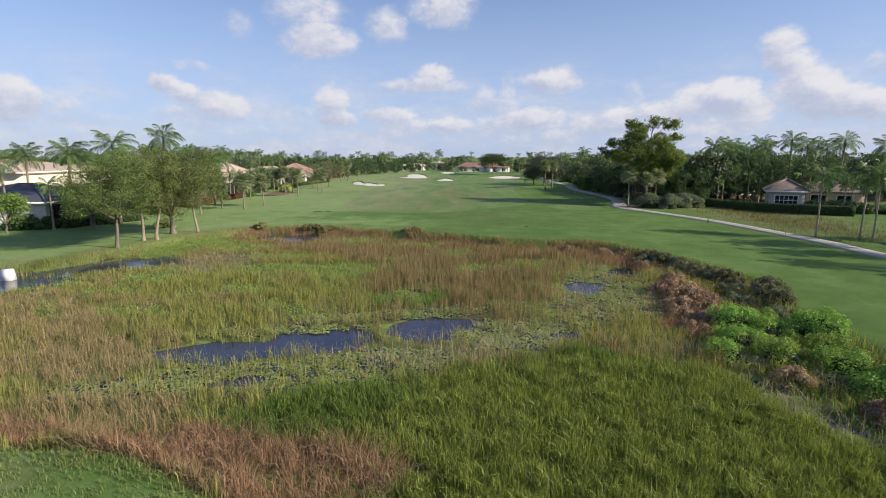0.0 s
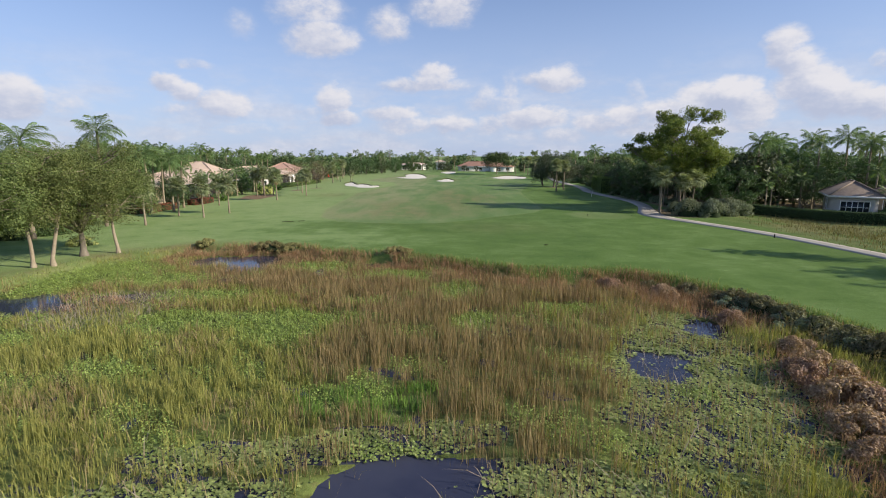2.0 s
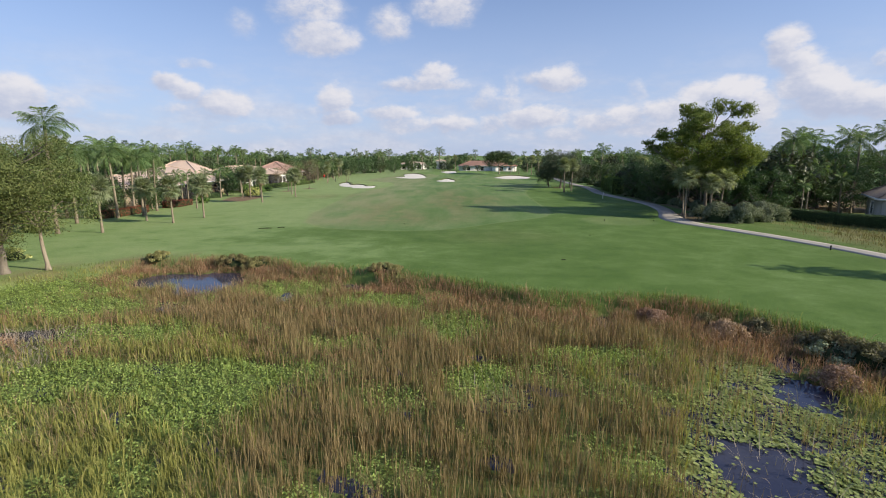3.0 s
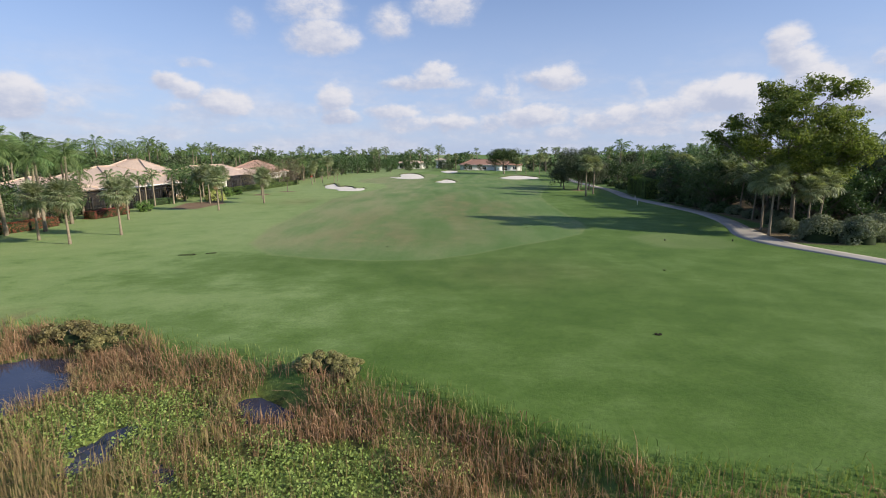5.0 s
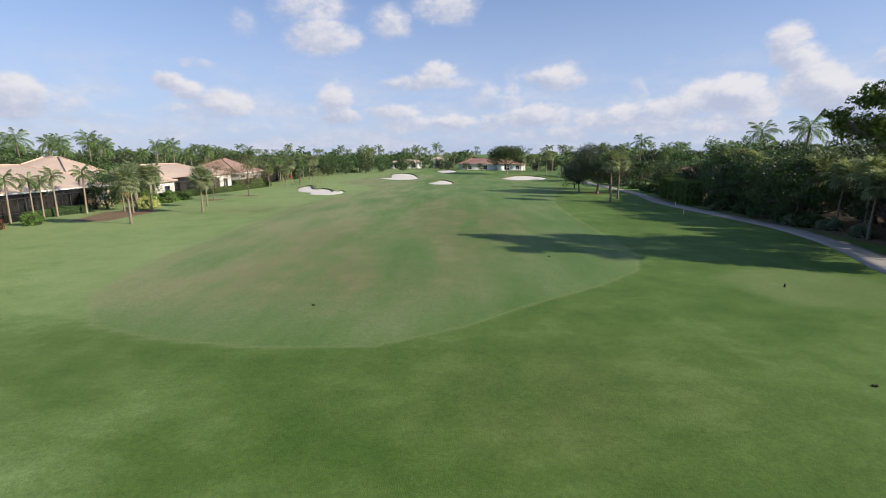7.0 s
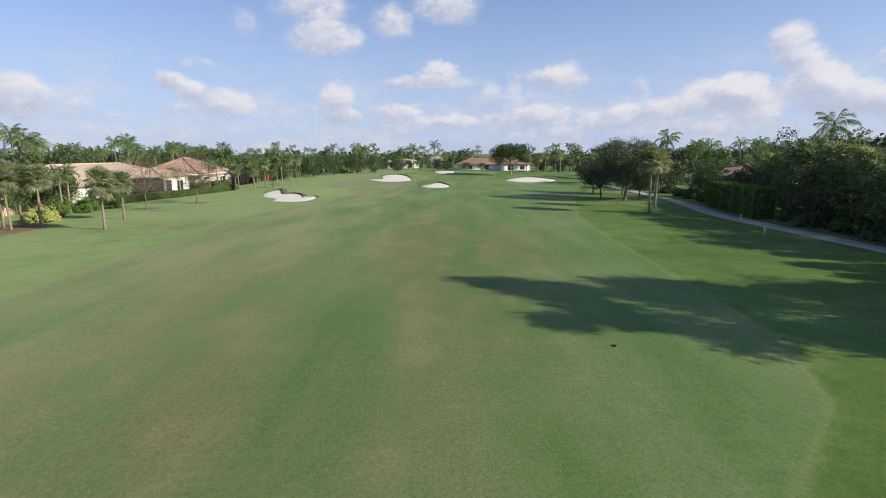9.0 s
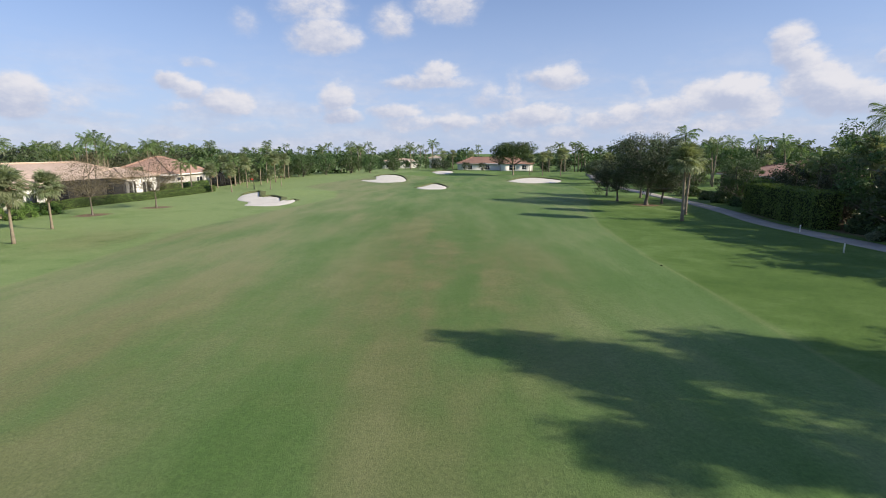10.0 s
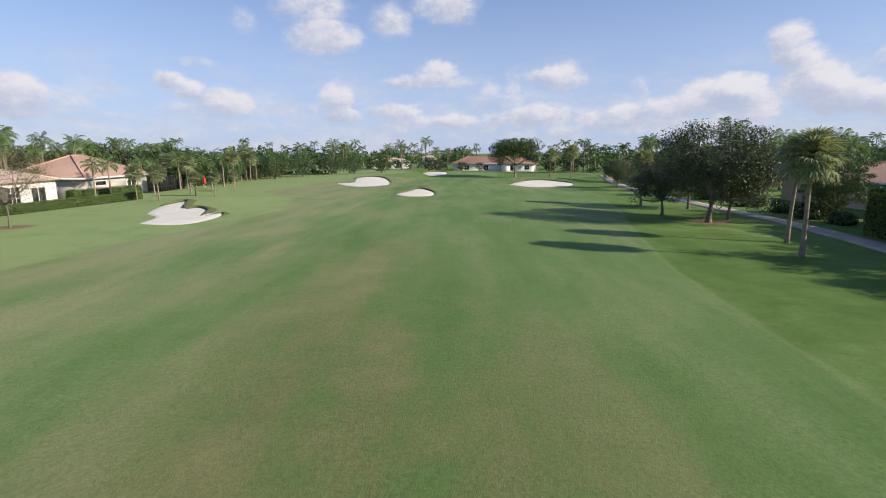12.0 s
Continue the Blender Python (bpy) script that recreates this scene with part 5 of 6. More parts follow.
def build_swale():
    """Unmown dry grass in the hollow beyond the cart path."""
    r = np.random.default_rng(15)
    x, y = r.uniform(38, 58, 60000), r.uniform(48, 90, 60000)
    k = np.exp(-((x - 47 - 0.1 * (y - 70)) / 5.0) ** 2 - ((y - 69) / 15) ** 2) * (0.7 + 0.5 * wobble(x, y, 2.0))
    k = r.uniform(0, 1, len(x)) < 0.55 * k
    g = Geo()
    blades(g, x[k], y[k], height(x[k], y[k]), np.clip(r.normal(0.32, 0.12, k.sum()), 0.08, 0.7), 0.04, 0.5, r)
    solo("swale_grass", g, G_SWALE, "unmown brown-olive grass in the hollow", "grass", "", "stuff")


build_swale()

# ---- left shore and lawn ----
cyp = [broadleaf("feathery olive-green tree at the pond's edge", 9.0, 7.4, 2.7, L_CYPRESS, BARK, 34000, 0.13, 11, 9, "round", 0.17, 0.04, clump_r=0.95, flat=0.6, twigs=6, fill=1.25),
       broadleaf("wide feathery tree with a forked dark trunk by the pond", 9.8, 9.0, 2.0, L_CYPRESS, BARK, 38000, 0.13, 12, 9, "round", 0.26, 0.05, clump_r=0.9, flat=0.6, twigs=6, fill=1.25),
       broadleaf("slim pale-trunked tree by the pond", 9.4, 7.2, 3.2, L_CYPRESS, BARK_PALE, 24000, 0.13, 13, 6, "round", 0.15, 0.08, clump_r=0.95, flat=0.6, twigs=6, fill=0.9)]
at(cyp[0], -31.2, 46.6, 0)
at(cyp[1], -30.6, 55.4, 40)
at(cyp[2], -31.2, 50.8, 0)
plant(cyp[2], -30.3, 51.6, 120, 1.02)
plant(cyp[2], -28.4, 56.6, 200, 0.95)

coco = palm("tall coconut palm with long drooping fronds", 12.6, "feather", 21, 26, 3.4, 0.17, None, True, 0.03)
coco_b = palm("coconut palm with a leaning trunk", 10.2, "feather", 22, 24, 3.3, 0.17, None, True, 0.05)
royal = palm("slender pale-trunked feather palm by a house", 7.0, "feather", 23, 15, 2.3, 0.13, None, True, 0.03, pale=True)
sabal = palm("cabbage palm with a ragged fan crown", 5.4, "fan", 24, 58, 1.6, 0.11, None, True, 0.04, boots=True)
sabal_tall = palm("tall cabbage palm with a shaggy fan crown", 7.4, "fan", 25, 56, 1.95, 0.12, None, True, 0.03, boots=False)
far_fan = palm("tall cabbage palm among garden trees", 7.5, "fan", 26, 26, 2.1, 0.17, None, False, 0.03, coarse=True)
far_feather = palm("tall coconut palm among garden trees", 11.0, "feather", 27, 21, 3.3, 0.18, None, False, 0.08, coarse=True)
far_feather_b = palm("feather palm standing among garden trees", 9.0, "feather", 28, 22, 2.9, 0.17, None, False, 0.05, coarse=True)

at(coco, -40.9, 73.6, 30)
at(coco_b, -42.2, 64.2, 80, 1.1)
plant(coco_b, -47.3, 63.0, 150, 0.92)
plant(coco_b, -60.1, 72, 200, 0.9)
plant(coco_b, -56.5, 64, 20, 0.8)
LAWN = "palms on the rough"
at(sabal, -33.2, 82.4, 0)
tagged(sabal, "", "", LAWN)
for x, y, s, a in ((-31.7, 87.3, 0.98, 70), (-37.9, 84.7, 0.95, 250), (-38.7, 99.5, 0.88, 130), (-29.0, 119.5, 1.0, 200), (-32.0, 127, 0.9, 260), (-36.6, 74.4, 1.1, 310), (-32.0, 109.6, 1.04, 20),
                   (-40.0, 174.8, 0.9, 50), (-35.1, 172.1, 0.9, 10), (-34.7, 181.6, 0.68, 90), (-31.0, 180.5, 0.68, 150), (-32.4, 191, 0.66, 33)):
    plant(sabal, x, y, a, s, "", LAWN)
sabal_slim = palm("tall cabbage palm with a compact fan crown", 7.2, "fan", 29, 72, 1.75, 0.135, None, True, 0.03, boots=False)
at(sabal_slim, 27.1, 131.6, 0)
plant(sabal_slim, 30.2, 137.5, 120, 0.98)
plant(sabal_slim, 29.9, 164.1, 45, 0.9)
at(sabal_tall, 39.6, 100.5, 0, 0.9)
for x, y, s, a in ((-37.9, 119.4, 0.88, 40), (-36.8, 121.6, 0.86, 190), (-39.0, 122.0, 0.92, 300), (32.3, 86.2, 0.98, 10), (34.9, 84.8, 0.84, 200), (36.8, 86.0, 0.92, 80), (33.6, 89.5, 0.9, 310),
                   (35.0, 221, 1.12, 60), (29.7, 219, 0.92, 10), (26.6, 221.7, 0.84, 80), (-44.5, 226.8, 1.0, 0), (-43.3, 226.2, 0.9, 140), (38.5, 94.5, 1.0, 240), (39.8, 104, 0.95, 75)):
    plant(sabal_tall, x, y, a, s)
at(royal, -43.7, 171.5, 0, 0.84)
for x, y, s, a in ((-43.6, 174.6, 1.0, 60), (-44.5, 187, 0.9, 200), (-45.6, 106.5, 0.95, 0), (-45.2, 109.6, 0.92, 50), (-45.0, 112.5, 0.86, 110), (-44.7, 115.6, 0.94, 170), (-43.6, 119.0, 0.98, 40), (-45.5, 108.2, 0.8, 220), (-44.9, 113.8, 0.78, 300), (-44.0, 135.0, 0.95, 0),
                   (-43.4, 133.0, 0.8, 80), (-44.5, 131.0, 1.0, 160), (-46, 137, 0.9, 240), (-48.5, 104.5, 0.8, 20), (-46.0, 127.5, 0.9, 300)):
    plant(royal, x, y, a, s)
slim = palm("slim pale-trunked feather palm by the cart path", 7.3, "feather", 30, 17, 2.3, 0.085, None, True, 0.03, pale=True)
at(slim, 40.2, 52.6, 10)
plant(slim, 43.6, 51.0, 160, 1.02)
plant(slim, 44.3, 50.2, 250, 1.0)
for x, y, s, a in ((54, 37, 0.95, 20), (57, 41.5, 1.0, 90), (51.5, 32.5, 0.9, 160), (61, 35.5, 1.0, 220), (64, 45, 0.98, 300), (49.5, 42.5, 0.8, 40), (59, 28, 1.0, 10)):
    plant(coco, x, y, a, s, "tall coconut palm beyond the cart path")

plant(royal, -46.5, 58.5, 40, 1.0)
plant(coco_b, -56.0, 58.0, 10, 0.85)

for x, y, s, a in ((-43.5, 87.5, 0.86, 0), (-46.5, 90.5, 0.92, 60), (-44.6, 93.0, 0.8, 120), (-47.5, 95.5, 0.88, 180), (-45.0, 98.0, 0.74, 240), (-48.0, 100.0, 0.72, 300), (-50.0, 87.0, 0.9, 30), (-46.8, 103.0, 0.6, 200)):
    plant(coco_b, x, y, a, s, "feather palm in the shrubbery by the lawn")
for x, y, s, a in ((-41.5, 90.0, 0.8, 50), (-42.8, 95.5, 0.82, 110), (-48.5, 83.0, 0.9, 170), (-45.0, 82.0, 0.85, 230)):
    plant(coco_b, x, y, a, s, "feather palm in the shrubbery by the lawn")
for x, y, s, a in ((50, 93, 0.9, 10), (56, 99, 0.92, 70), (60.5, 94, 0.88, 130), (66, 91, 0.9, 190), (70, 88, 0.95, 250), (73, 83, 0.9, 310), (62.5, 99, 0.95, 20), (68, 98, 1.0, 80)):
    plant(coco, x, y, a, s, "tall palm behind the brown-roofed house")
for x, y, s, a in ((47.5, 91.0, 1.15, 0), (50.5, 89.5, 1.0, 40), (53.0, 91.5, 1.2, 80), (55.5, 90.2, 0.95, 120), (58.5, 91.8, 1.15, 160), (61.5, 89.5, 1.05, 200), (64.5, 87.5, 1.2, 240), (67.5, 85.0, 1.1, 280), (70.5, 80.5, 1.2, 320), (72.5, 76.0, 1.15, 20), (48.8, 88.0, 0.8, 60), (75.5, 79.0, 1.25, 100)):
    plant(royal, x, y, a, s, "feather palm in the garden behind the hedge")
for x, y, s, a in ((61.0, 75.0, 0.8, 10), (63.0, 73.5, 0.7, 60), (65.0, 74.0, 0.85, 90), (67.5, 71.0, 0.8, 150), (59.8, 77.0, 0.62, 200), (69.5, 73.5, 0.9, 20), (63.8, 77.2, 0.9, 250), (57.8, 78.0, 0.72, 30), (59.2, 76.4, 0.8, 140), (60.6, 74.6, 0.9, 300)):
    plant(royal, x, y, a, s, "palm before the brown-roofed house")
for x, y, s, a in ((-40.2, 121.2, 0.8, 20), (38.6, 92.0, 0.95, 20), (37.9, 98.0, 0.85, 80), (39.2, 107.0, 1.0, 140), (38.8, 111.5, 0.9, 200),
                   (39.6, 116.5, 1.05, 260), (40.5, 121.5, 1.1, 320), (41.0, 127.0, 1.15, 30), (43.5, 152.0, 0.7, 60)):
    plant(sabal_tall, x, y, a, s, "cabbage palm at the shrubbery's edge")

for x, y, s, a in ((44.5, 137.5, 0.85, 0), (45.3, 139.0, 0.9, 70), (46.0, 137.0, 0.95, 140), (46.8, 140.0, 0.8, 210), (47.6, 138.4, 0.9, 280), (44.8, 141.5, 0.75, 350)):
    plant(slim, x, y, a, s, "slim feather palm in a clump by the tan house")

# sparse young trees by the houses
bare = broadleaf("thin young tree with sparse brownish leaves", 7.2, 6.2, 2.0, L_TWIG, BARK, 12000, 0.085, 31, 12, "round", 0.085, 0.05, twigs=8, clump_r=1.25)
at(bare, -36.3, 138.2, 0)
plant(bare, -33.5, 145.9, 130, 1.03)

# ---- the wood on the other side ----


def lobed_tree(label, leader, lobes, leaves, bark, size, seed, trunk_r):
    """A tall open tree: one leader, limbs that each carry a lobe of leaf clumps, sky between them. lobes: centre, radius, fullness."""
    r = np.random.default_rng(seed)
    top = thing("tree", label, "tree")
    wood, crown = Geo(), Geo()
    spine = wander((0, 0, 0.4), leader, r, 0.02, 9)
    wood.tube(np.vstack([[0, 0, -0.35], [0, 0, 0.1], spine]), [trunk_r * 1.9, trunk_r * 1.4, *np.linspace(trunk_r, trunk_r * 0.12, 9)], 9)
    for x, y, z, rad, full in lobes:
        c = np.array([x, y, z])
        foot = spine[np.clip(int((z - 0.55 * math.hypot(x, y) - 1.2) / leader[2] * 8), 1, 7)]
        limb = wander(foot, c, r, 0.07, 6)
        wood.tube(limb, np.linspace(trunk_r * 0.32, trunk_r * 0.08, 6), 6)
        for i in range(int(10 + 15 * rad * full)):
            d = unit(r.normal(0, 1, 3)) * np.array([1, 1, 0.7])
            e = c + d * rad * r.uniform(0.35, 1.0)
            wood.tube(wander(limb[r.integers(3, 6)], e, r, 0.08, 3), [trunk_r * 0.09, trunk_r * 0.06, trunk_r * 0.02], 4)
            clump(crown, e, rad * r.uniform(0.22, 0.52), int(50 * full), size, r, 0.7)
    part("trunk", wood, bark, top, shade_smooth=True)
    part("crown", crown, leaves, top)
    return top


big = lobed_tree("tall open-crowned broadleaf tree beside the cart path", (0.6, 0.3, 14.2), [
    (0.9, 0.4, 14.4, 1.7, 0.7), (3.4, -0.6, 14.0, 1.5, 1.0), (4.9, 1.0, 12.0, 1.4, 0.8), (-2.0, 0.6, 13.2, 1.9, 1.2), (-3.3, -1.2, 12.0, 1.5, 0.9), (-6.3, 1.2, 10.8, 1.3, 0.9),
    (-4.8, -2.4, 10.6, 1.5, 1.2), (-7.4, 2.2, 9.6, 0.9, 0.7), (-0.6, 3.2, 11.4, 1.6, 0.9), (1.3, -3.4, 10.6, 1.6, 0.9), (3.6, 2.6, 9.6, 1.9, 1.2), (3.8, -2.6, 8.2, 2.0, 1.2),
    (-2.9, 3.8, 9.2, 1.9, 1.1), (-1.0, -3.6, 8.8, 1.9, 1.1), (-4.4, 0.6, 8.4, 1.8, 1.1), (0.6, 1.2, 7.6, 2.0, 1.2), (1.8, 4.2, 7.4, 1.8, 1.0),
    (2.6, -1.5, 6.6, 2.0, 1.2), (5.2, 0.5, 8.6, 1.6, 1.1), (-2.4, -1.2, 7.0, 1.9, 1.1), (0.2, -2.2, 6.0, 1.8, 1.0), (-0.4, 0.8, 10.2, 1.6, 0.9), (2.4, 0.4, 11.6, 1.5, 0.8),
    (-0.8, -4.0, 11.2, 1.6, 0.8), (-3.6, -4.2, 9.6, 1.5, 0.9), (1.6, -4.2, 9.2, 1.7, 0.9), (-2.8, 1.6, 14.2, 1.3, 0.8), (-5.6, 3.4, 9.0, 1.4, 0.9), (-3.2, -3.6, 12.2, 1.6, 1.0)], L_BRIGHT, BARK, 0.24, 41, 0.22)
at(big, 36.6, 89.4, 0)
oak = broadleaf("spreading dark live oak on the rough", 9.2, 9.5, 2.3, L_OAK, BARK, 24000, 0.19, 42, 11, "round", 0.22, gaps=0.06, clump_r=0.9, twigs=5, fill=1.1)
at(oak, 30.0, 148.0, 0)
OAKS = "live oaks beside the path"
tagged(oak, "", "", OAKS)
for x, y, s, a in ((32.8, 149.8, 0.72, 70), (33.9, 160.1, 0.74, 130), (28.2, 153.8, 0.66, 210), (37.9, 196.6, 0.6, 300)):
    plant(oak, x, y, a, s, "", OAKS)
dark = [broadleaf("dense dark green tree in the wood by the path", 9.0, 7.5, 1.0, L_DEEP, BARK, 9500, 0.22, 43, 8, "round", 0.2, gaps=0.12, clump_r=0.8, flat=0.6, fill=1.2),
        broadleaf("dense broad tree with hanging leaves in the wood", 8.0, 8.5, 0.8, L_DEEP, BARK, 7000, 0.25, 44, 8, "round", 0.2, gaps=0.12, clump_r=0.8, flat=0.6, fill=1.2),
        broadleaf("grey-green tree among darker ones", 7.0, 6.5, 0.9, L_OAK, BARK, 6000, 0.24, 45, 8, "round", 0.18, gaps=0.12, clump_r=0.8, flat=0.6, fill=1.2)]
light = [broadleaf("dark green garden tree among palms", 9.0, 7.8, 0.5, L_DEEP, BARK, 1700, 0.58, 48, 4, "round", 0.2, twigs=1),
         broadleaf("broad green garden tree among palms", 8.0, 8.6, 0.4, L_OAK, BARK, 1700, 0.58, 49, 4, "round", 0.2, twigs=1)]
rng = np.random.default_rng(77)
spots = [(41, 93), (45, 97), (40.5, 99), (43, 104), (39.5, 108), (47, 108), (41, 113), (45, 117), (40.5, 119), (42, 125), (47, 124), (41.5, 131), (46, 132), (50, 102), (52, 115), (51, 128), (44.5, 90), (49, 93),
         (46, 168), (45, 178), (49, 186), (47, 197), (52, 205), (44, 212), (57, 214), (58, 196), (60, 120), (62, 132), (58, 140)]
for i, (x, y) in enumerate(spots):
    s = rng.uniform(0.8, 1.15)
    if y > 150:
        s *= 0.66
    plant(dark[i % 3] if x < 48 and y < 150 else light[i % 2], x + rng.uniform(-0.8, 0.8), y + rng.uniform(-0.8, 0.8), rng.uniform(0, 360), s)
for x, y, s in ((47, 95, 1.05), (51, 99, 1.1), (55, 103, 1.15), (59, 99, 1.1), (63, 103, 1.15), (66, 95, 1.0), (70, 93, 1.05), (52.5, 92, 0.8), (57, 91.5, 0.75)):
    plant(dark[int(x) % 2], x, y, x * 50, s)
for x, y, s in ((44.2, 143.6, 0.64), (49.2, 143.8, 0.8), (45.4, 153.4, 0.7), (39.7, 112.6, 0.74), (39.6, 117.2, 0.8), (39.7, 121.6, 0.74), (40.2, 108.2, 0.8), (43.2, 140.2, 0.72), (47.0, 142.6, 0.8), (43.4, 150.4, 0.72), (46.0, 135.0, 0.85), (75.5, 150, 1.05), (76, 158, 1.1), (75.5, 167, 1.05), (50.0, 176, 0.8)):
    plant(dark[int(y) % 3], x, y, y * 47, s)
at(dark[0], 54, 95, 10)
at(dark[1], 56, 108, 60)
at(dark[2], 53, 122, 100)
at(light[0], 88, 100, 0)
at(light[1], -88, 120, 0)
at(far_fan, 42.0, 110, 0)
at(far_feather, 55.0, 96.4, 20)
at(far_feather_b, 57.1, 93.8, 20)
for i in range(62):
    # palms over the roofs and woods on that side
    x, y = rng.uniform(48, 95), rng.uniform(88, 235)
    if y < 104:
        x += 14
    if 56 < x < 82 and (86 < y < 107 or 105 < y < 118) or 50 < x < 73 and 144 < y < 175:
        x += 24
    p = (far_feather, far_feather_b, far_fan)[rng.integers(0, 3)]
    plant(p, x, y, rng.uniform(0, 360), rng.uniform(0.75, 1.1))
for i in range(40):
    x, y = rng.uniform(62, 110), rng.uniform(70, 250)
    if 56 < x < 78 and (86 < y < 118) or 50 < x < 73 and 144 < y < 175:
        x += 22
    plant(light[rng.integers(0, 2)], x, y, rng.uniform(0, 360), rng.uniform(0.8, 1.15))

# ---- trees behind and between the houses on the left ----
mixed = broadleaf("leafy green garden tree behind the houses", 8.6, 7.8, 0.6, L_DEEP, BARK, 4200, 0.33, 46, 7)
fresh = broadleaf("rounded light green garden tree", 5.4, 5.6, 1.1, L_BRIGHT, BARK, 4200, 0.27, 47, 6, "flat", 0.14)
at(mixed, -56, 90, 0)
at(fresh, -41.5, 58.5, 0)
plant(fresh, -44.5, 62.0, 90, 1.0)
plant(fresh, -50.0, 56.0, 190, 0.85)
for x, y, s in ((-47, 78, 0.9), (-52, 84, 0.95), (-46, 88, 0.75), (-50, 92, 0.8), (-44.5, 96, 0.62), (-47, 100, 0.66), (-45, 125, 0.62), (-49, 133, 0.8), (-47, 136, 0.7), (-66, 134, 1.0), (-50, 168, 0.6), (-68, 168, 0.9),
                (-46, 200, 0.9), (-50, 208, 0.95), (-43, 214, 0.8), (-48, 222, 0.9), (-40, 234, 0.85), (-36, 246, 0.9), (-44, 250, 0.95), (-30, 256, 0.8), (-24, 262, 0.85), (-16, 268, 0.8)):
    plant(mixed, x, y, rng.uniform(0, 360), s)
for i in range(26):
    x, y = rng.uniform(-50, -38), rng.uniform(186, 240)
    plant((royal, sabal_tall, royal)[i % 3], x, y, rng.uniform(0, 360), rng.uniform(0.8, 1.1), "palm in a row beyond the houses")
for i in range(58):
    x, y = rng.uniform(-100, -66), rng.uniform(48, 240)
    plant((far_feather, far_feather_b, far_feather, far_fan)[i % 4], x, y, rng.uniform(0, 360), rng.uniform(0.8, 1.05))
for x, y, s, a in ((-80.0, 160.0, 0.88, 20), (-70.2, 150.5, 0.86, 140), (-69.4, 157.2, 0.92, 260), (-80.5, 199.5, 0.9, 70), (-67.4, 184.5, 0.88, 190), (-63.5, 142.5, 0.72, 310), (-64, 196, 0.78, 100), (-60.5, 176, 0.66, 30)):
    plant(coco, x, y, a, s, "coconut palm rising behind the tiled roofs")
for i in range(34):
    x, y = rng.uniform(-105, -68), rng.uniform(50, 240)
    plant(light[i % 2], x, y, rng.uniform(0, 360), rng.uniform(0.85, 1.1))

for i in range(40):
    # undergrowth and small trees below the palm row
    x, y = rng.uniform(-56, -43), rng.uniform(188, 262)
    plant(light[i % 2], x, y, rng.uniform(0, 360), rng.uniform(0.35, 0.8), "leafy garden tree below the palms")

for x, y, s in ((3, 277, 0.5), (11, 279, 0.42), (17, 276, 0.4), (-1, 283, 0.6), (-9, 300, 0.62), (-15, 306, 0.5), (-21, 309, 0.55), (-26, 303, 0.6), (-30, 296, 0.7), (41, 272, 0.7), (46, 266, 0.8), (-6, 311, 0.5)):
    plant(light[0] if y > 290 else light[1], x, y, x * 37, s, "small tree before a far house")
for x, y, s in ((-12, 297, 1.0), (-18, 302, 0.9), (-3, 302, 1.1), (2, 296, 1.0), (6, 299, 1.05), (40, 262, 0.95), (44, 255, 1.0), (34, 262, 0.8), (14, 301, 1.0), (-33, 275, 1.0)):
    plant(far_feather if x < 0 else far_fan, x, y, y * 31, s, "palm near the far houses")

# big shade tree by the far house
shade = broadleaf("broad dark shade tree with pale bare limbs", 11.4, 13.0, 3.6, L_DEEP, BARK_PALE, 15000, 0.38, 51, 8, "flat", 0.3)
at(shade, 22.8, 227.5, 0, 0.84)


def build_far_woods():
    """The line of trees and palms on the horizon."""
    r = np.random.default_rng(9)
    leaf, fan, wood = Geo(), Geo(), Geo()
    protos = []
    for k in range(3):
        g = Geo()
        for i in range(16):
            d = unit(r.normal(0, 1, 3))
            clump(g, np.array([d[0] * 2.8, d[1] * 2.8, 3.0 + d[2] * 2.9]), r.uniform(1.0, 1.8), 15, 0.9, r)
        protos.append(g)
    pf = []
    for k in range(2):
        f, g = feather_frond(3.0, 0.6, r, 6, 0.6, 0.16, 3), Geo()
        for i in range(12):
            g.merge(f, pose(0, 0, 0, 0, -(50 - 80 * i / 12) + 22, i * 137.5))
        pf.append(g)
    for i in range(900):
        y = 262 + 300 * r.uniform(0, 1) ** 1.8
        x = r.uniform(-1.0, 1.0) * (120 + y * 0.85)
        if -30 < x < 42 and y < 312:
            continue
        z, s = ground_at(x, y), r.uniform(0.9, 1.5)
        m = pose(x, y, z, 0, 0, r.uniform(0, 360))
        if i % 5 < 3:
            leaf.merge(protos[i % 3], m @ Matrix.Diagonal((s * 1.3, s * 1.3, s, 1)))
            wood.tube([(x, y, z - 0.3), (x, y, z + 4 * s)], [0.25, 0.15], 4)
        else:
            h = r.uniform(7.5, 12.0)
            fan.merge(pf[i % 2], Matrix.Translation((x, y, z + h)) @ pose(0, 0, 0, 0, 0, r.uniform(0, 360)))
            wood.tube([(x, y, z - 0.3), (x, y, z + h)], [0.2, 0.13], 5)
    solo("far_woods", leaf, L_DEEP, "dark line of distant trees", "woods", "", "stuff")
    solo("far_palm_crowns", fan, L_PALM, "palm crowns along the horizon", "palms", "", "stuff")
    solo("far_trunks", wood, BARK, "grey trunks of the distant trees", "trunks", "", "stuff")


build_far_woods()

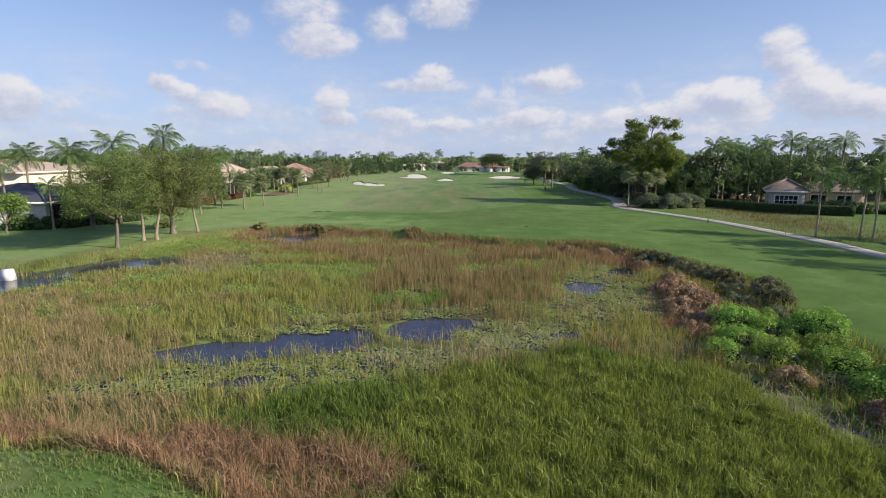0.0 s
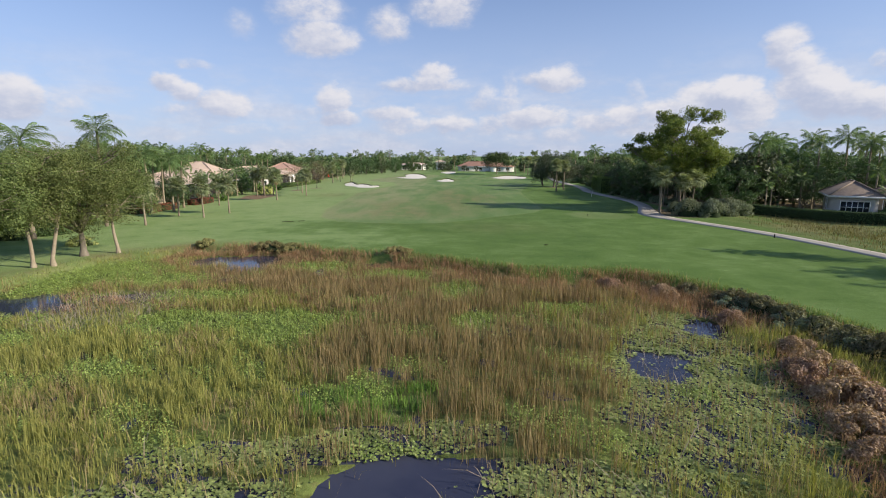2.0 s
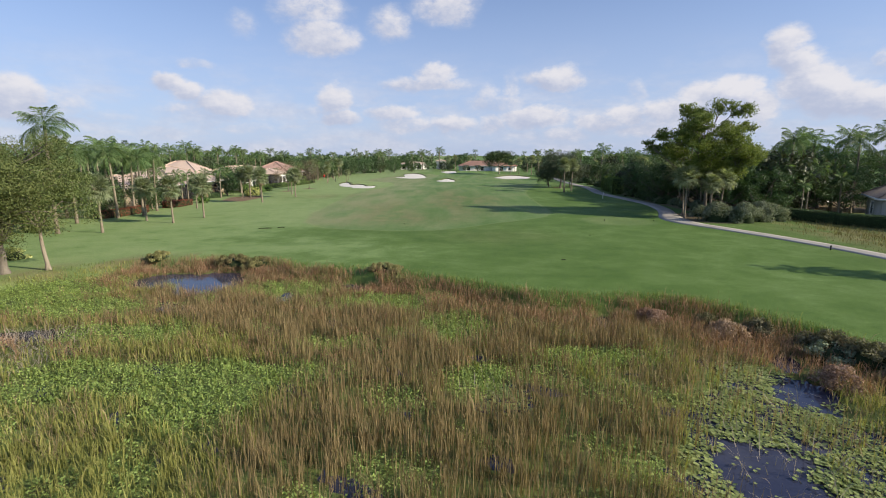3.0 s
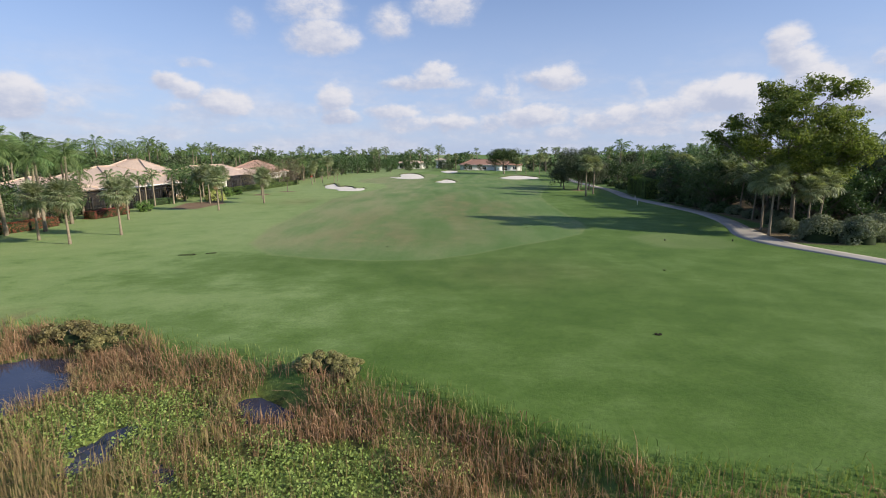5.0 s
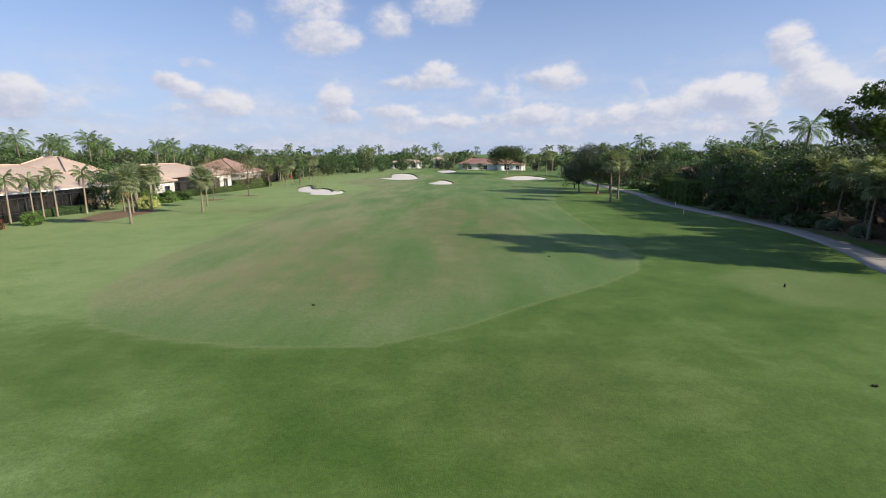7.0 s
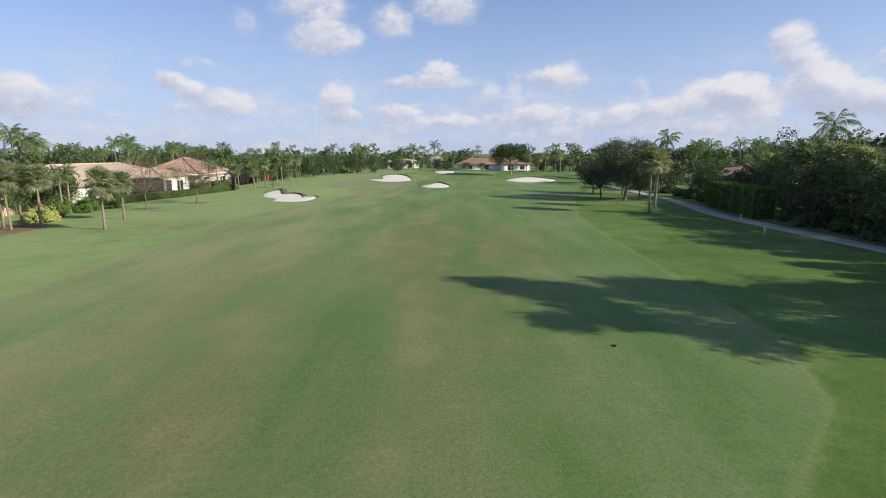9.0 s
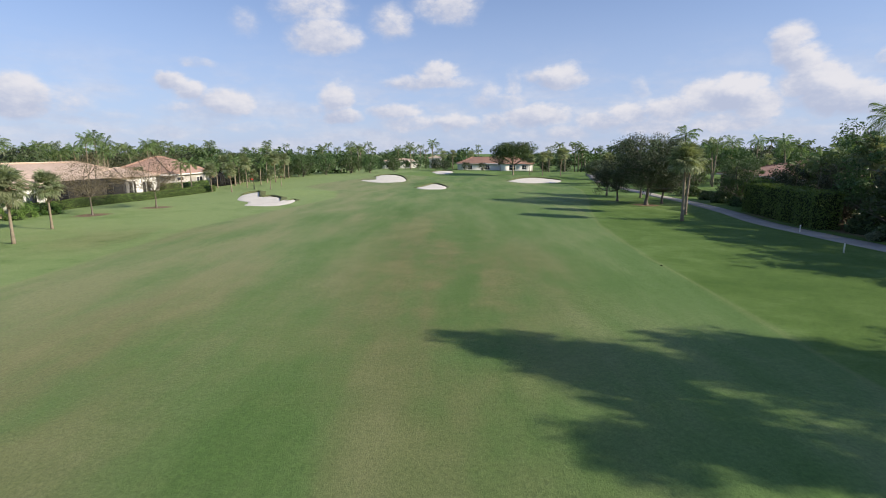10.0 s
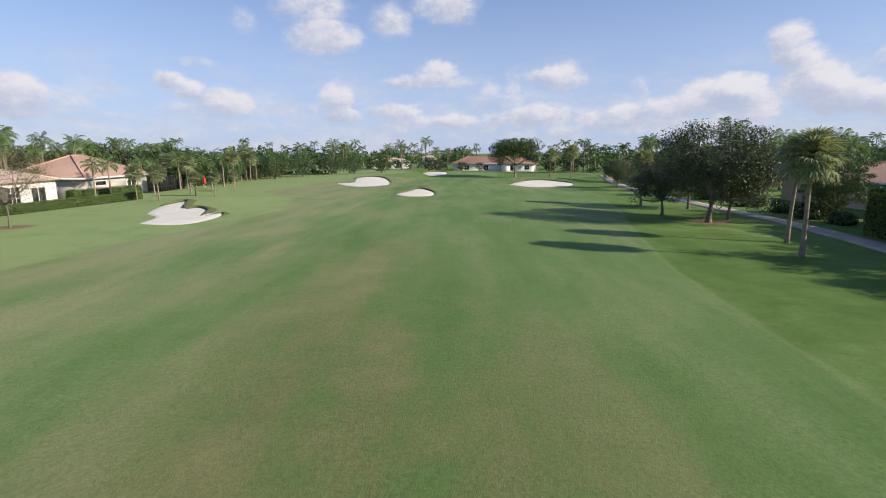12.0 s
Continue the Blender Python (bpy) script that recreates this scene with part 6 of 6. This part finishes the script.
# ---- houses ----
house("peach-roofed stucco house behind palms on the lawn side", -64, 112.5, -48.5, 132.4, 3.1, 6.1, PEACH, ROOF_PEACH,
      front=[(15.7, 0.9, 2.0, 1.6, (2, 2)), (8, 0.3, 2.6, 2.0, (2, 1)), (2, 0.3, 2.6, 2.0, (2, 1))], near=[(4, 0.9, 1.8, 1.4, (1, 1)), (10, 0.9, 1.8, 1.4, (1, 1))],
      wings=[(-61, 101, -51, 112.4, 3.0, 5.0, PEACH, {"near": [(2, 0.9, 1.8, 1.4, (1, 1)), (6, 0.9, 1.8, 1.4, (1, 1))], "east": [(3, 0.3, 2.4, 2.0, (2, 1))]}),
             (-66, 126.5, -50.6, 139.6, 3.3, 7.1, PEACH, {})])
house("cream house with a peach tile roof and a white arched wing", -60, 140, -48.5, 167, 3.2, 5.7, STUCCO, ROOF_PEACH,
      front=[(3, 0.2, 2.6, 2.2, (1, 1)), (8, 0.2, 2.6, 2.2, (1, 1)), (13, 0.2, 2.6, 2.2, (1, 1))], near=[(7, 0.9, 2, 1.4, (1, 1))],
      wings=[(-51.5, 138.6, -45.4, 143.3, 3.1, 4.0, WHITE, {"near": [(1.6, 0.8, 1.5, 1.7, (1, 1))], "east": [(1.4, 0.1, 1.6, 2.2, (0, 0))]}),
             (-53, 158.6, -45.7, 167.2, 3.4, 4.7, WHITE, {"near": [(3.6, 0.8, 1.8, 1.9, (2, 2))], "east": [(1.0, 0.8, 1.7, 1.9, (2, 2)), (4.4, 0.1, 2.2, 2.4, (1, 0))]})])
house("grey-walled house with a salmon tile roof", -60.0, 175.2, -47.7, 190.4, 3.3, 6.5, GREY, ROOF_SALMON,
      front=[(2.0, 2.0, 2.4, 0.6, (0, 0)), (9.5, 0.5, 2.4, 1.9, (1, 1))], near=[(5, 1.6, 3, 0.8, (1, 0))])
house("white house with a dark pool cage by the pond", -64, 62, -50, 74, 3.1, 5.0, WHITE, ROOF_SLATE,
      front=[(1.0, 0.4, 1.2, 2.0, (1, 1)), (7, 0.4, 1.2, 2.0, (1, 1))], near=[(9, 0.4, 1.4, 2.0, (1, 1)), (3, 0.4, 1.4, 2.0, (1, 1))])
house("pale stucco house beyond the pond garden", -84, 76, -64, 96, 6.4, 8.2, STUCCO, ROOF_PEACH, front=[(5, 1.2, 2, 1.6, (1, 1))])
house("long house with a terracotta roof behind the green", 8, 284, 38, 296, 2.9, 5.4, WHITE, ROOF_RED, near=[(4, 0.6, 1.6, 1.6, (1, 0)), (11, 0.6, 1.6, 1.6, (1, 0)), (18, 0.6, 1.6, 1.6, (1, 0)), (24.5, 0.4, 1.8, 2.0, (0, 0))],
      wings=[(25, 279, 37, 286, 2.9, 4.6, WHITE, {"near": [(3, 0.4, 2.2, 1.9, (1, 1)), (8, 0.8, 1.6, 1.4, (1, 1))]})])
house("white house half hidden by far trees", -27, 318, -11, 330, 3.4, 4.6, WHITE, ROOF_PEACH, near=[(2, 0.5, 2, 2.2, (1, 0)), (6.5, 0.5, 2, 2.2, (1, 0)), (11, 0.5, 2, 2.2, (1, 0))])
house("narrow white house between far palms", -5, 322, 1, 330, 4.6, 5.6, WHITE, ROOF_PEACH, near=[(2, 0.8, 1.6, 2.4, (0, 0))])
house("grey stucco house with a brown tile roof and broad white windows", 54.69, 78.8, 59.49, 86.8, 3.1, 4.9, GREY, ROOF_BROWN, turn=-30.0,
      front=[(2, 0.8, 1.6, 1.5, (1, 1))], near=[(0.9, 0.8, 3.0, 1.5, (4, 1))],
      wings=[(59.52, 82.6, 67.5, 88.2, 2.9, 4.5, PEACH, {"near": [(1.2, 0.1, 2.0, 2.2, (1, 1)), (4.6, 0.1, 2.0, 2.2, (1, 1))]})])
house("small house with a brown roof and a white gable", 58, 108, 68, 118, 3.2, 5.4, WHITE, ROOF_BROWN, near=[(2, 0.8, 1.4, 1.4, (1, 1))])
house("tan house with a terracotta roof behind clipped hedges", 52.5, 146, 71, 172, 3.3, 5.7, PEACH, ROOF_RED,
      front=[(14.5, 0.2, 3.2, 2.3, (2, 1)), (6, 0.4, 2.2, 2.0, (1, 1)), (20.5, 0.4, 2.0, 2.0, (1, 1))], near=[(3, 0.4, 2.2, 2.0, (1, 1))])
pool_cage("dark screened pool enclosure on the cream house", -48.8, 143.5, -44.5, 158.6, 2.6, 0.6)
pool_cage("dark screened pool enclosure beside the grey house", -52, 191.6, -46, 201, 2.6, 0.6)
pool_cage("dark blue-black pool enclosure by the pond garden", -49.8, 62.5, -45, 72.5, 2.7, 1.0)
pool_cage("dark screened porch of the peach house", -48.3, 104, -46.2, 124.5, 2.5, 0.4)

# ---- hedges and bushes ----
hedge("low clipped green hedge before the cream house", [(-44.8, 138), (-43.6, 148), (-42.3, 158.5), (-41.2, 168), (-40.4, 176)], 1.2, 1.15, L_HEDGE, 1)
hedge("clipped hedge under palms by the grey house", [(-46.6, 170.5), (-46.0, 178), (-45.4, 184)], 1.3, 1.7, L_HEDGE, 2)
hedge("long dark clipped hedge before the brown-roofed house", [(43.4, 90), (47.6, 83.8), (51, 78.4), (54, 74.4), (59, 70.6)], 1.5, 1.4, L_DEEP, 3)
hedge("tall green clipped hedge beside the path", [(39.0, 140), (38.2, 133), (37.0, 126)], 2.2, 3.3, L_HEDGE, 4, 120, 0.15)
hedge("bright clipped hedge top behind the tall hedge", [(42.0, 142.4), (40.3, 142.0)], 2.0, 3.5, L_HEDGE, 6, 50, 0.18)
hedge("copper-red clipped hedge on the lawn's edge", [(-45.5, 86.5), (-44.4, 90), (-43.8, 94)], 1.6, 1.0, L_REDLEAF, 7)
hedge("copper-red clipped hedge on the lawn's edge", [(-43.6, 99.5), (-43.3, 102.5), (-43.4, 106)], 1.4, 1.0, L_REDLEAF, 8)
hedge("low green hedge behind the lawn palms", [(-47.5, 106.5), (-46.6, 113), (-44.6, 121)], 1.0, 1.0, L_DEEP, 9)
green_bush = at(bush("rounded green garden bush", 1.3, 1.2, 1.6, L_HEDGE, 61, 2000, 0.16), -42.3, 109.0)
for x, y, s in ((-44.4, 133.8, 1.4), (-42.6, 136.2, 1.25), (-41.6, 139.2, 0.9), (-42.8, 131.8, 1.0), (-41.4, 134.0, 0.8), (-43.8, 138.2, 1.1), (-47.5, 66, 1.2), (-45.0, 68.5, 1.0), (-44.5, 75, 1.1)):
    plant(green_bush, x, y, x * 40, s)
at(bush("yellow variegated garden bush", 2.1, 1.8, 1.9, L_YELLOW, 62, 5200, 0.16), -39.6, 125.0)
at(bush("low orange-leaved croton bush", 1.2, 0.9, 0.8, L_CROTON, 63, 1500, 0.14), -41.0, 128.9)
at(bush("yellow-leaved bush by the pond trees", 1.6, 1.2, 1.1, L_YELLOW, 64, 1800, 0.17), -34.5, 60.5)
silver = at(bush("grey-green spreading shrub under the palms", 2.6, 2.2, 2.9, L_SILVER, 65, 9000, 0.17), 35.2, 83.4)
for x, y, s, a in ((37.8, 82.6, 1.0, 60), (40.2, 84.0, 1.0, 130), (35.4, 88.0, 0.62, 10), (36.9, 91.0, 0.6, 200), (38.2, 94.2, 0.66, 280), (42.6, 84.6, 0.9, 340), (38.9, 103.6, 0.5, 150), (38.0, 107.6, 0.45, 220), (38.8, 95, 0.6, 20), (38.6, 99.5, 0.5, 90), (38.4, 112, 0.35, 160), (36.6, 120.4, 0.3, 45)):
    plant(silver, x, y, a, s)
deep_bush = at(bush("dark low shrub under garden trees", 2.0, 1.6, 1.7, L_DEEP, 66, 2200, 0.24), 38.6, 106)
for x, y, s, a in ((38.7, 123.6, 1.1, 60), (38.5, 120.2, 1.1, 170), (38.9, 116.6, 1.15, 250), (38.7, 113.2, 1.0, 310), (40.6, 125.4, 1.2, 20), (39.0, 92.5, 1.1, 0), (38.4, 109.0, 0.9, 40), (39.5, 115, 1.2, 80), (40.5, 122, 1.1, 10), (41.5, 151, 1.1, 20), (42.0, 156, 0.9, 30), (41.0, 146.5, 0.8, 40), (43, 163, 1.1, 0), (42.5, 172, 1.2, 0), (45.8, 47.2, 0.9, 0),
                   (-51, 59.5, 1.2, 0), (-48.5, 60.0, 1.0, 50), (-46.5, 61.5, 1.1, 100), (-44.2, 64, 1.0, 150), (-42.6, 67, 1.0, 20), (57.6, 78.2, 0.9, 10), (58.8, 77.2, 1.2, 80), (60.2, 76.0, 1.25, 0), (61.4, 75.0, 1.3, 200), (62.8, 74.6, 1.2, 60), (65.0, 74.2, 0.9, 120), (67.4, 72.6, 1.0, 200)):
    plant(deep_bush, x, y, a, s)

# scrub on the right bank of the marsh
scrub = at(bush("bright green scrub on the marsh bank", 1.8, 1.6, 1.3, L_SCRUB, 71, 6000, 0.105, "scrub", "scrub"), 16.4, 23.6)
scrub_b = at(bush("grey-brown scrub on the marsh bank", 1.4, 1.2, 1.0, L_SILVER, 72, 3000, 0.12, "scrub", "scrub"), 18.4, 29.4)
scrub_r = at(bush("dry rust-brown scrub on the marsh bank", 1.3, 1.3, 1.0, L_RUST, 73, 4200, 0.10, "scrub", "scrub", False), 15.4, 27.6)
brush = at(bush("mound of dry straw-coloured brush on the bank", 1.9, 1.2, 0.85, L_DRYBRUSH, 74, 4200, 0.12, "brush_mound", "brush"), -15.9, 59.6)
for x, y, s, a in ((-13.9, 59.3, 0.9, 50), (-3.6, 55.6, 0.72, 0), (-2.6, 55.1, 0.58, 80), (-22.5, 60.6, 0.8, 90)):
    plant(brush, x, y, a, s)
scrub_d = at(bush("half-dry olive-brown scrub on the steep marsh bank", 1.5, 1.2, 0.95, L_BANKDRY, 75, 4200, 0.11, "scrub", "scrub"), 20.4, 33.0)
for x, y, s, a in ((20.0, 36.0, 1.0, 30), (19.1, 39.2, 1.05, 90), (17.9, 42.2, 1.0, 150), (20.7, 30.4, 0.95, 200), (16.5, 44.6, 0.85, 250), (18.7, 40.9, 0.9, 310), (20.3, 34.6, 1.1, 10), (19.7, 37.6, 1.0, 70), (20.0, 28.2, 0.8, 120), (14.6, 46.2, 0.7, 20)):
    plant(scrub_d, x, y, a, s, "", "scrub along the bank")
SCRUB = "scrub along the bank"
for p, x, y, s, a in ((scrub, 14.2, 22.4, 1.0, 0), (scrub, 15.0, 20.6, 1.0, 50), (scrub, 17.6, 21.0, 0.95, 90), (scrub, 17.2, 25.6, 0.9, 140), (scrub, 16.8, 17.6, 1.0, 200), (scrub, 18.0, 14.5, 1.1, 260), (scrub_b, 13.6, 20.6, 0.75, 0),
                      (scrub_b, 15.6, 18.4, 0.8, 30), (scrub_b, 19.6, 32.2, 1.0, 60), (scrub_b, 19.8, 35.6, 1.0, 120), (scrub_b, 19.0, 38.6, 1.0, 170), (scrub_b, 17.6, 41.6, 0.95, 220), (scrub_b, 20.4, 30.0, 0.8, 10), (scrub_b, 18.8, 26.4, 0.9, 300),
                      (scrub_r, 15.4, 30.2, 1.2, 0), (scrub_r, 14.4, 25.8, 0.9, 130), (scrub_r, 16.2, 32.6, 1.15, 40), (scrub_r, 14.2, 28.6, 1.0, 250), (scrub_r, 13.6, 26.8, 0.85, 20), (scrub_r, 13.2, 24.6, 0.75, 70), (scrub_r, 15.0, 32.4, 1.0, 300), (scrub_r, 16.2, 30.0, 1.1, 170), (scrub_r, 17.0, 35.2, 0.9, 80), (scrub_r, 16.2, 39.2, 0.9, 120), (scrub_r, 14.8, 44.6, 0.9, 160), (scrub_r, 12.0, 46.8, 0.8, 200), (scrub_r, 14.2, 18.6, 0.8, 0), (scrub_r, 15.6, 15.6, 0.9, 60),
                      (scrub, 15.4, 25.0, 1.1, 20), (scrub, 12.9, 21.2, 0.8, 70), (scrub, 16.9, 19.4, 1.05, 120), (scrub, 18.7, 23.4, 1.0, 170), (scrub, 18.5, 17.4, 1.1, 230), (scrub, 16.4, 15.2, 1.0, 280)):
    plant(p, x, y, a, s, "", SCRUB)

# ---- small things on the course ----


def marker(label, name, r, tall, mat, x, y, cap=None):
    top = thing(name, label, "marker", (x, y, ground_at(x, y)))
    part("stake", Geo().tube([(0, 0, -0.15), (0, 0, tall * 0.9), (0, 0, tall)], [r, r, r * 0.6], 8), mat, top, shade_smooth=True)
    part("collar", Geo().tube([(0, 0, tall * 0.78), (0, 0, tall * 0.86)], [r * 1.2, r * 1.2], 8), cap or mat, top)
    return top


for x, y in ((30.9, 116.1), (33.6, 124.3), (-43.4, 106.4)):
    marker("white out-of-bounds stake in the grass", "boundary_stake", 0.05, 0.65, PLASTIC, x, y)
for x, y in ((20.7, 82.7), (27.0, 83.0)):
    marker("small dark tee marker on the tee", "tee_marker", 0.05, 0.2, BLACK, x, y)
marker("low dark post at the path's edge", "path_post", 0.06, 0.42, BLACK, 34.6, 64.0)
for x, y, r in ((10.0, 58.7, 0.15), (15.5, 70.8, 0.09), (9.4, 90.1, 0.08), (-4.0, 79.0, 0.08), (16.4, 111.0, 0.06)):
    g = Geo()
    for k in range(9):
        th = k * 2.4
        g.tube([(0.7 * r * math.cos(th), 0.5 * r * math.sin(th), -0.02), (r * math.cos(th) * 0.9, 0.6 * r * math.sin(th), 0.035), (r * 1.1 * math.cos(th + 0.3), 0.7 * r * math.sin(th + 0.3), 0.02)], [r * 0.3, r * 0.22, r * 0.08], 5)
    ob = solo("divot", g, BLACK_SOIL, "torn dark divot in the turf", "divot")
    ob.matrix_basis = pose(x, y, ground_at(x, y) + 0.01)


def fallen_frond(x, y, turn, size):
    """A dry palm frond lying flat in the grass."""
    r = np.random.default_rng(77)
    top = thing("fallen_palm_frond", "dark dry palm frond lying on the mown rough", "palm frond", (x, y, ground_at(x, y) + 0.05), turn)
    f = feather_frond(2.0 * size, 0.48, r, 14, 0.2, 0.022)
    part("leaflets", f, BLACK_SOIL, top).matrix_basis = pose(0, 0, 0, 78, 0, 0)
    return top


fallen_frond(-20.4, 76.8, 8, 1.0)
fallen_frond(-18.4, 77.3, 20, 0.55)


def umbrella(x, y):
    top = thing("garden_umbrella", "closed red garden umbrella on a pole", "umbrella", (x, y, ground_at(x, y)))
    part("pole", Geo().tube([(0, 0, -0.1), (0, 0, 1.2), (0, 0, 2.5)], [0.03] * 3, 6), TRIM, top)
    part("canopy", Geo().tube([(0, 0, 0.7), (0, 0, 0.85), (0, 0, 1.6), (0, 0, 2.45)], [0.34, 0.36, 0.25, 0.04], 10), RED, top)
    part("base", Geo().tube([(0, 0, -0.05), (0, 0, 0.08), (0, 0, 0.1)], [0.3, 0.3, 0.1], 12), CONCRETE, top)


umbrella(-43.6, 203.0)
hw = thing("headwall", "white concrete drain headwall at the pond's shore", "headwall", (-33.2, 36.6, -1.3))
part("block", Geo().add([(-0.5, -0.3, 0), (0.5, -0.3, 0), (0.5, 0.3, 0), (-0.5, 0.3, 0), (-0.25, -0.2, 0.95), (0.42, -0.2, 0.95), (0.42, 0.2, 0.95), (-0.25, 0.2, 0.95)],
                        quad=[(3, 2, 1, 0), (4, 5, 6, 7), (0, 1, 5, 4), (1, 2, 6, 5), (2, 3, 7, 6), (3, 0, 4, 7)]), PLASTIC, hw)
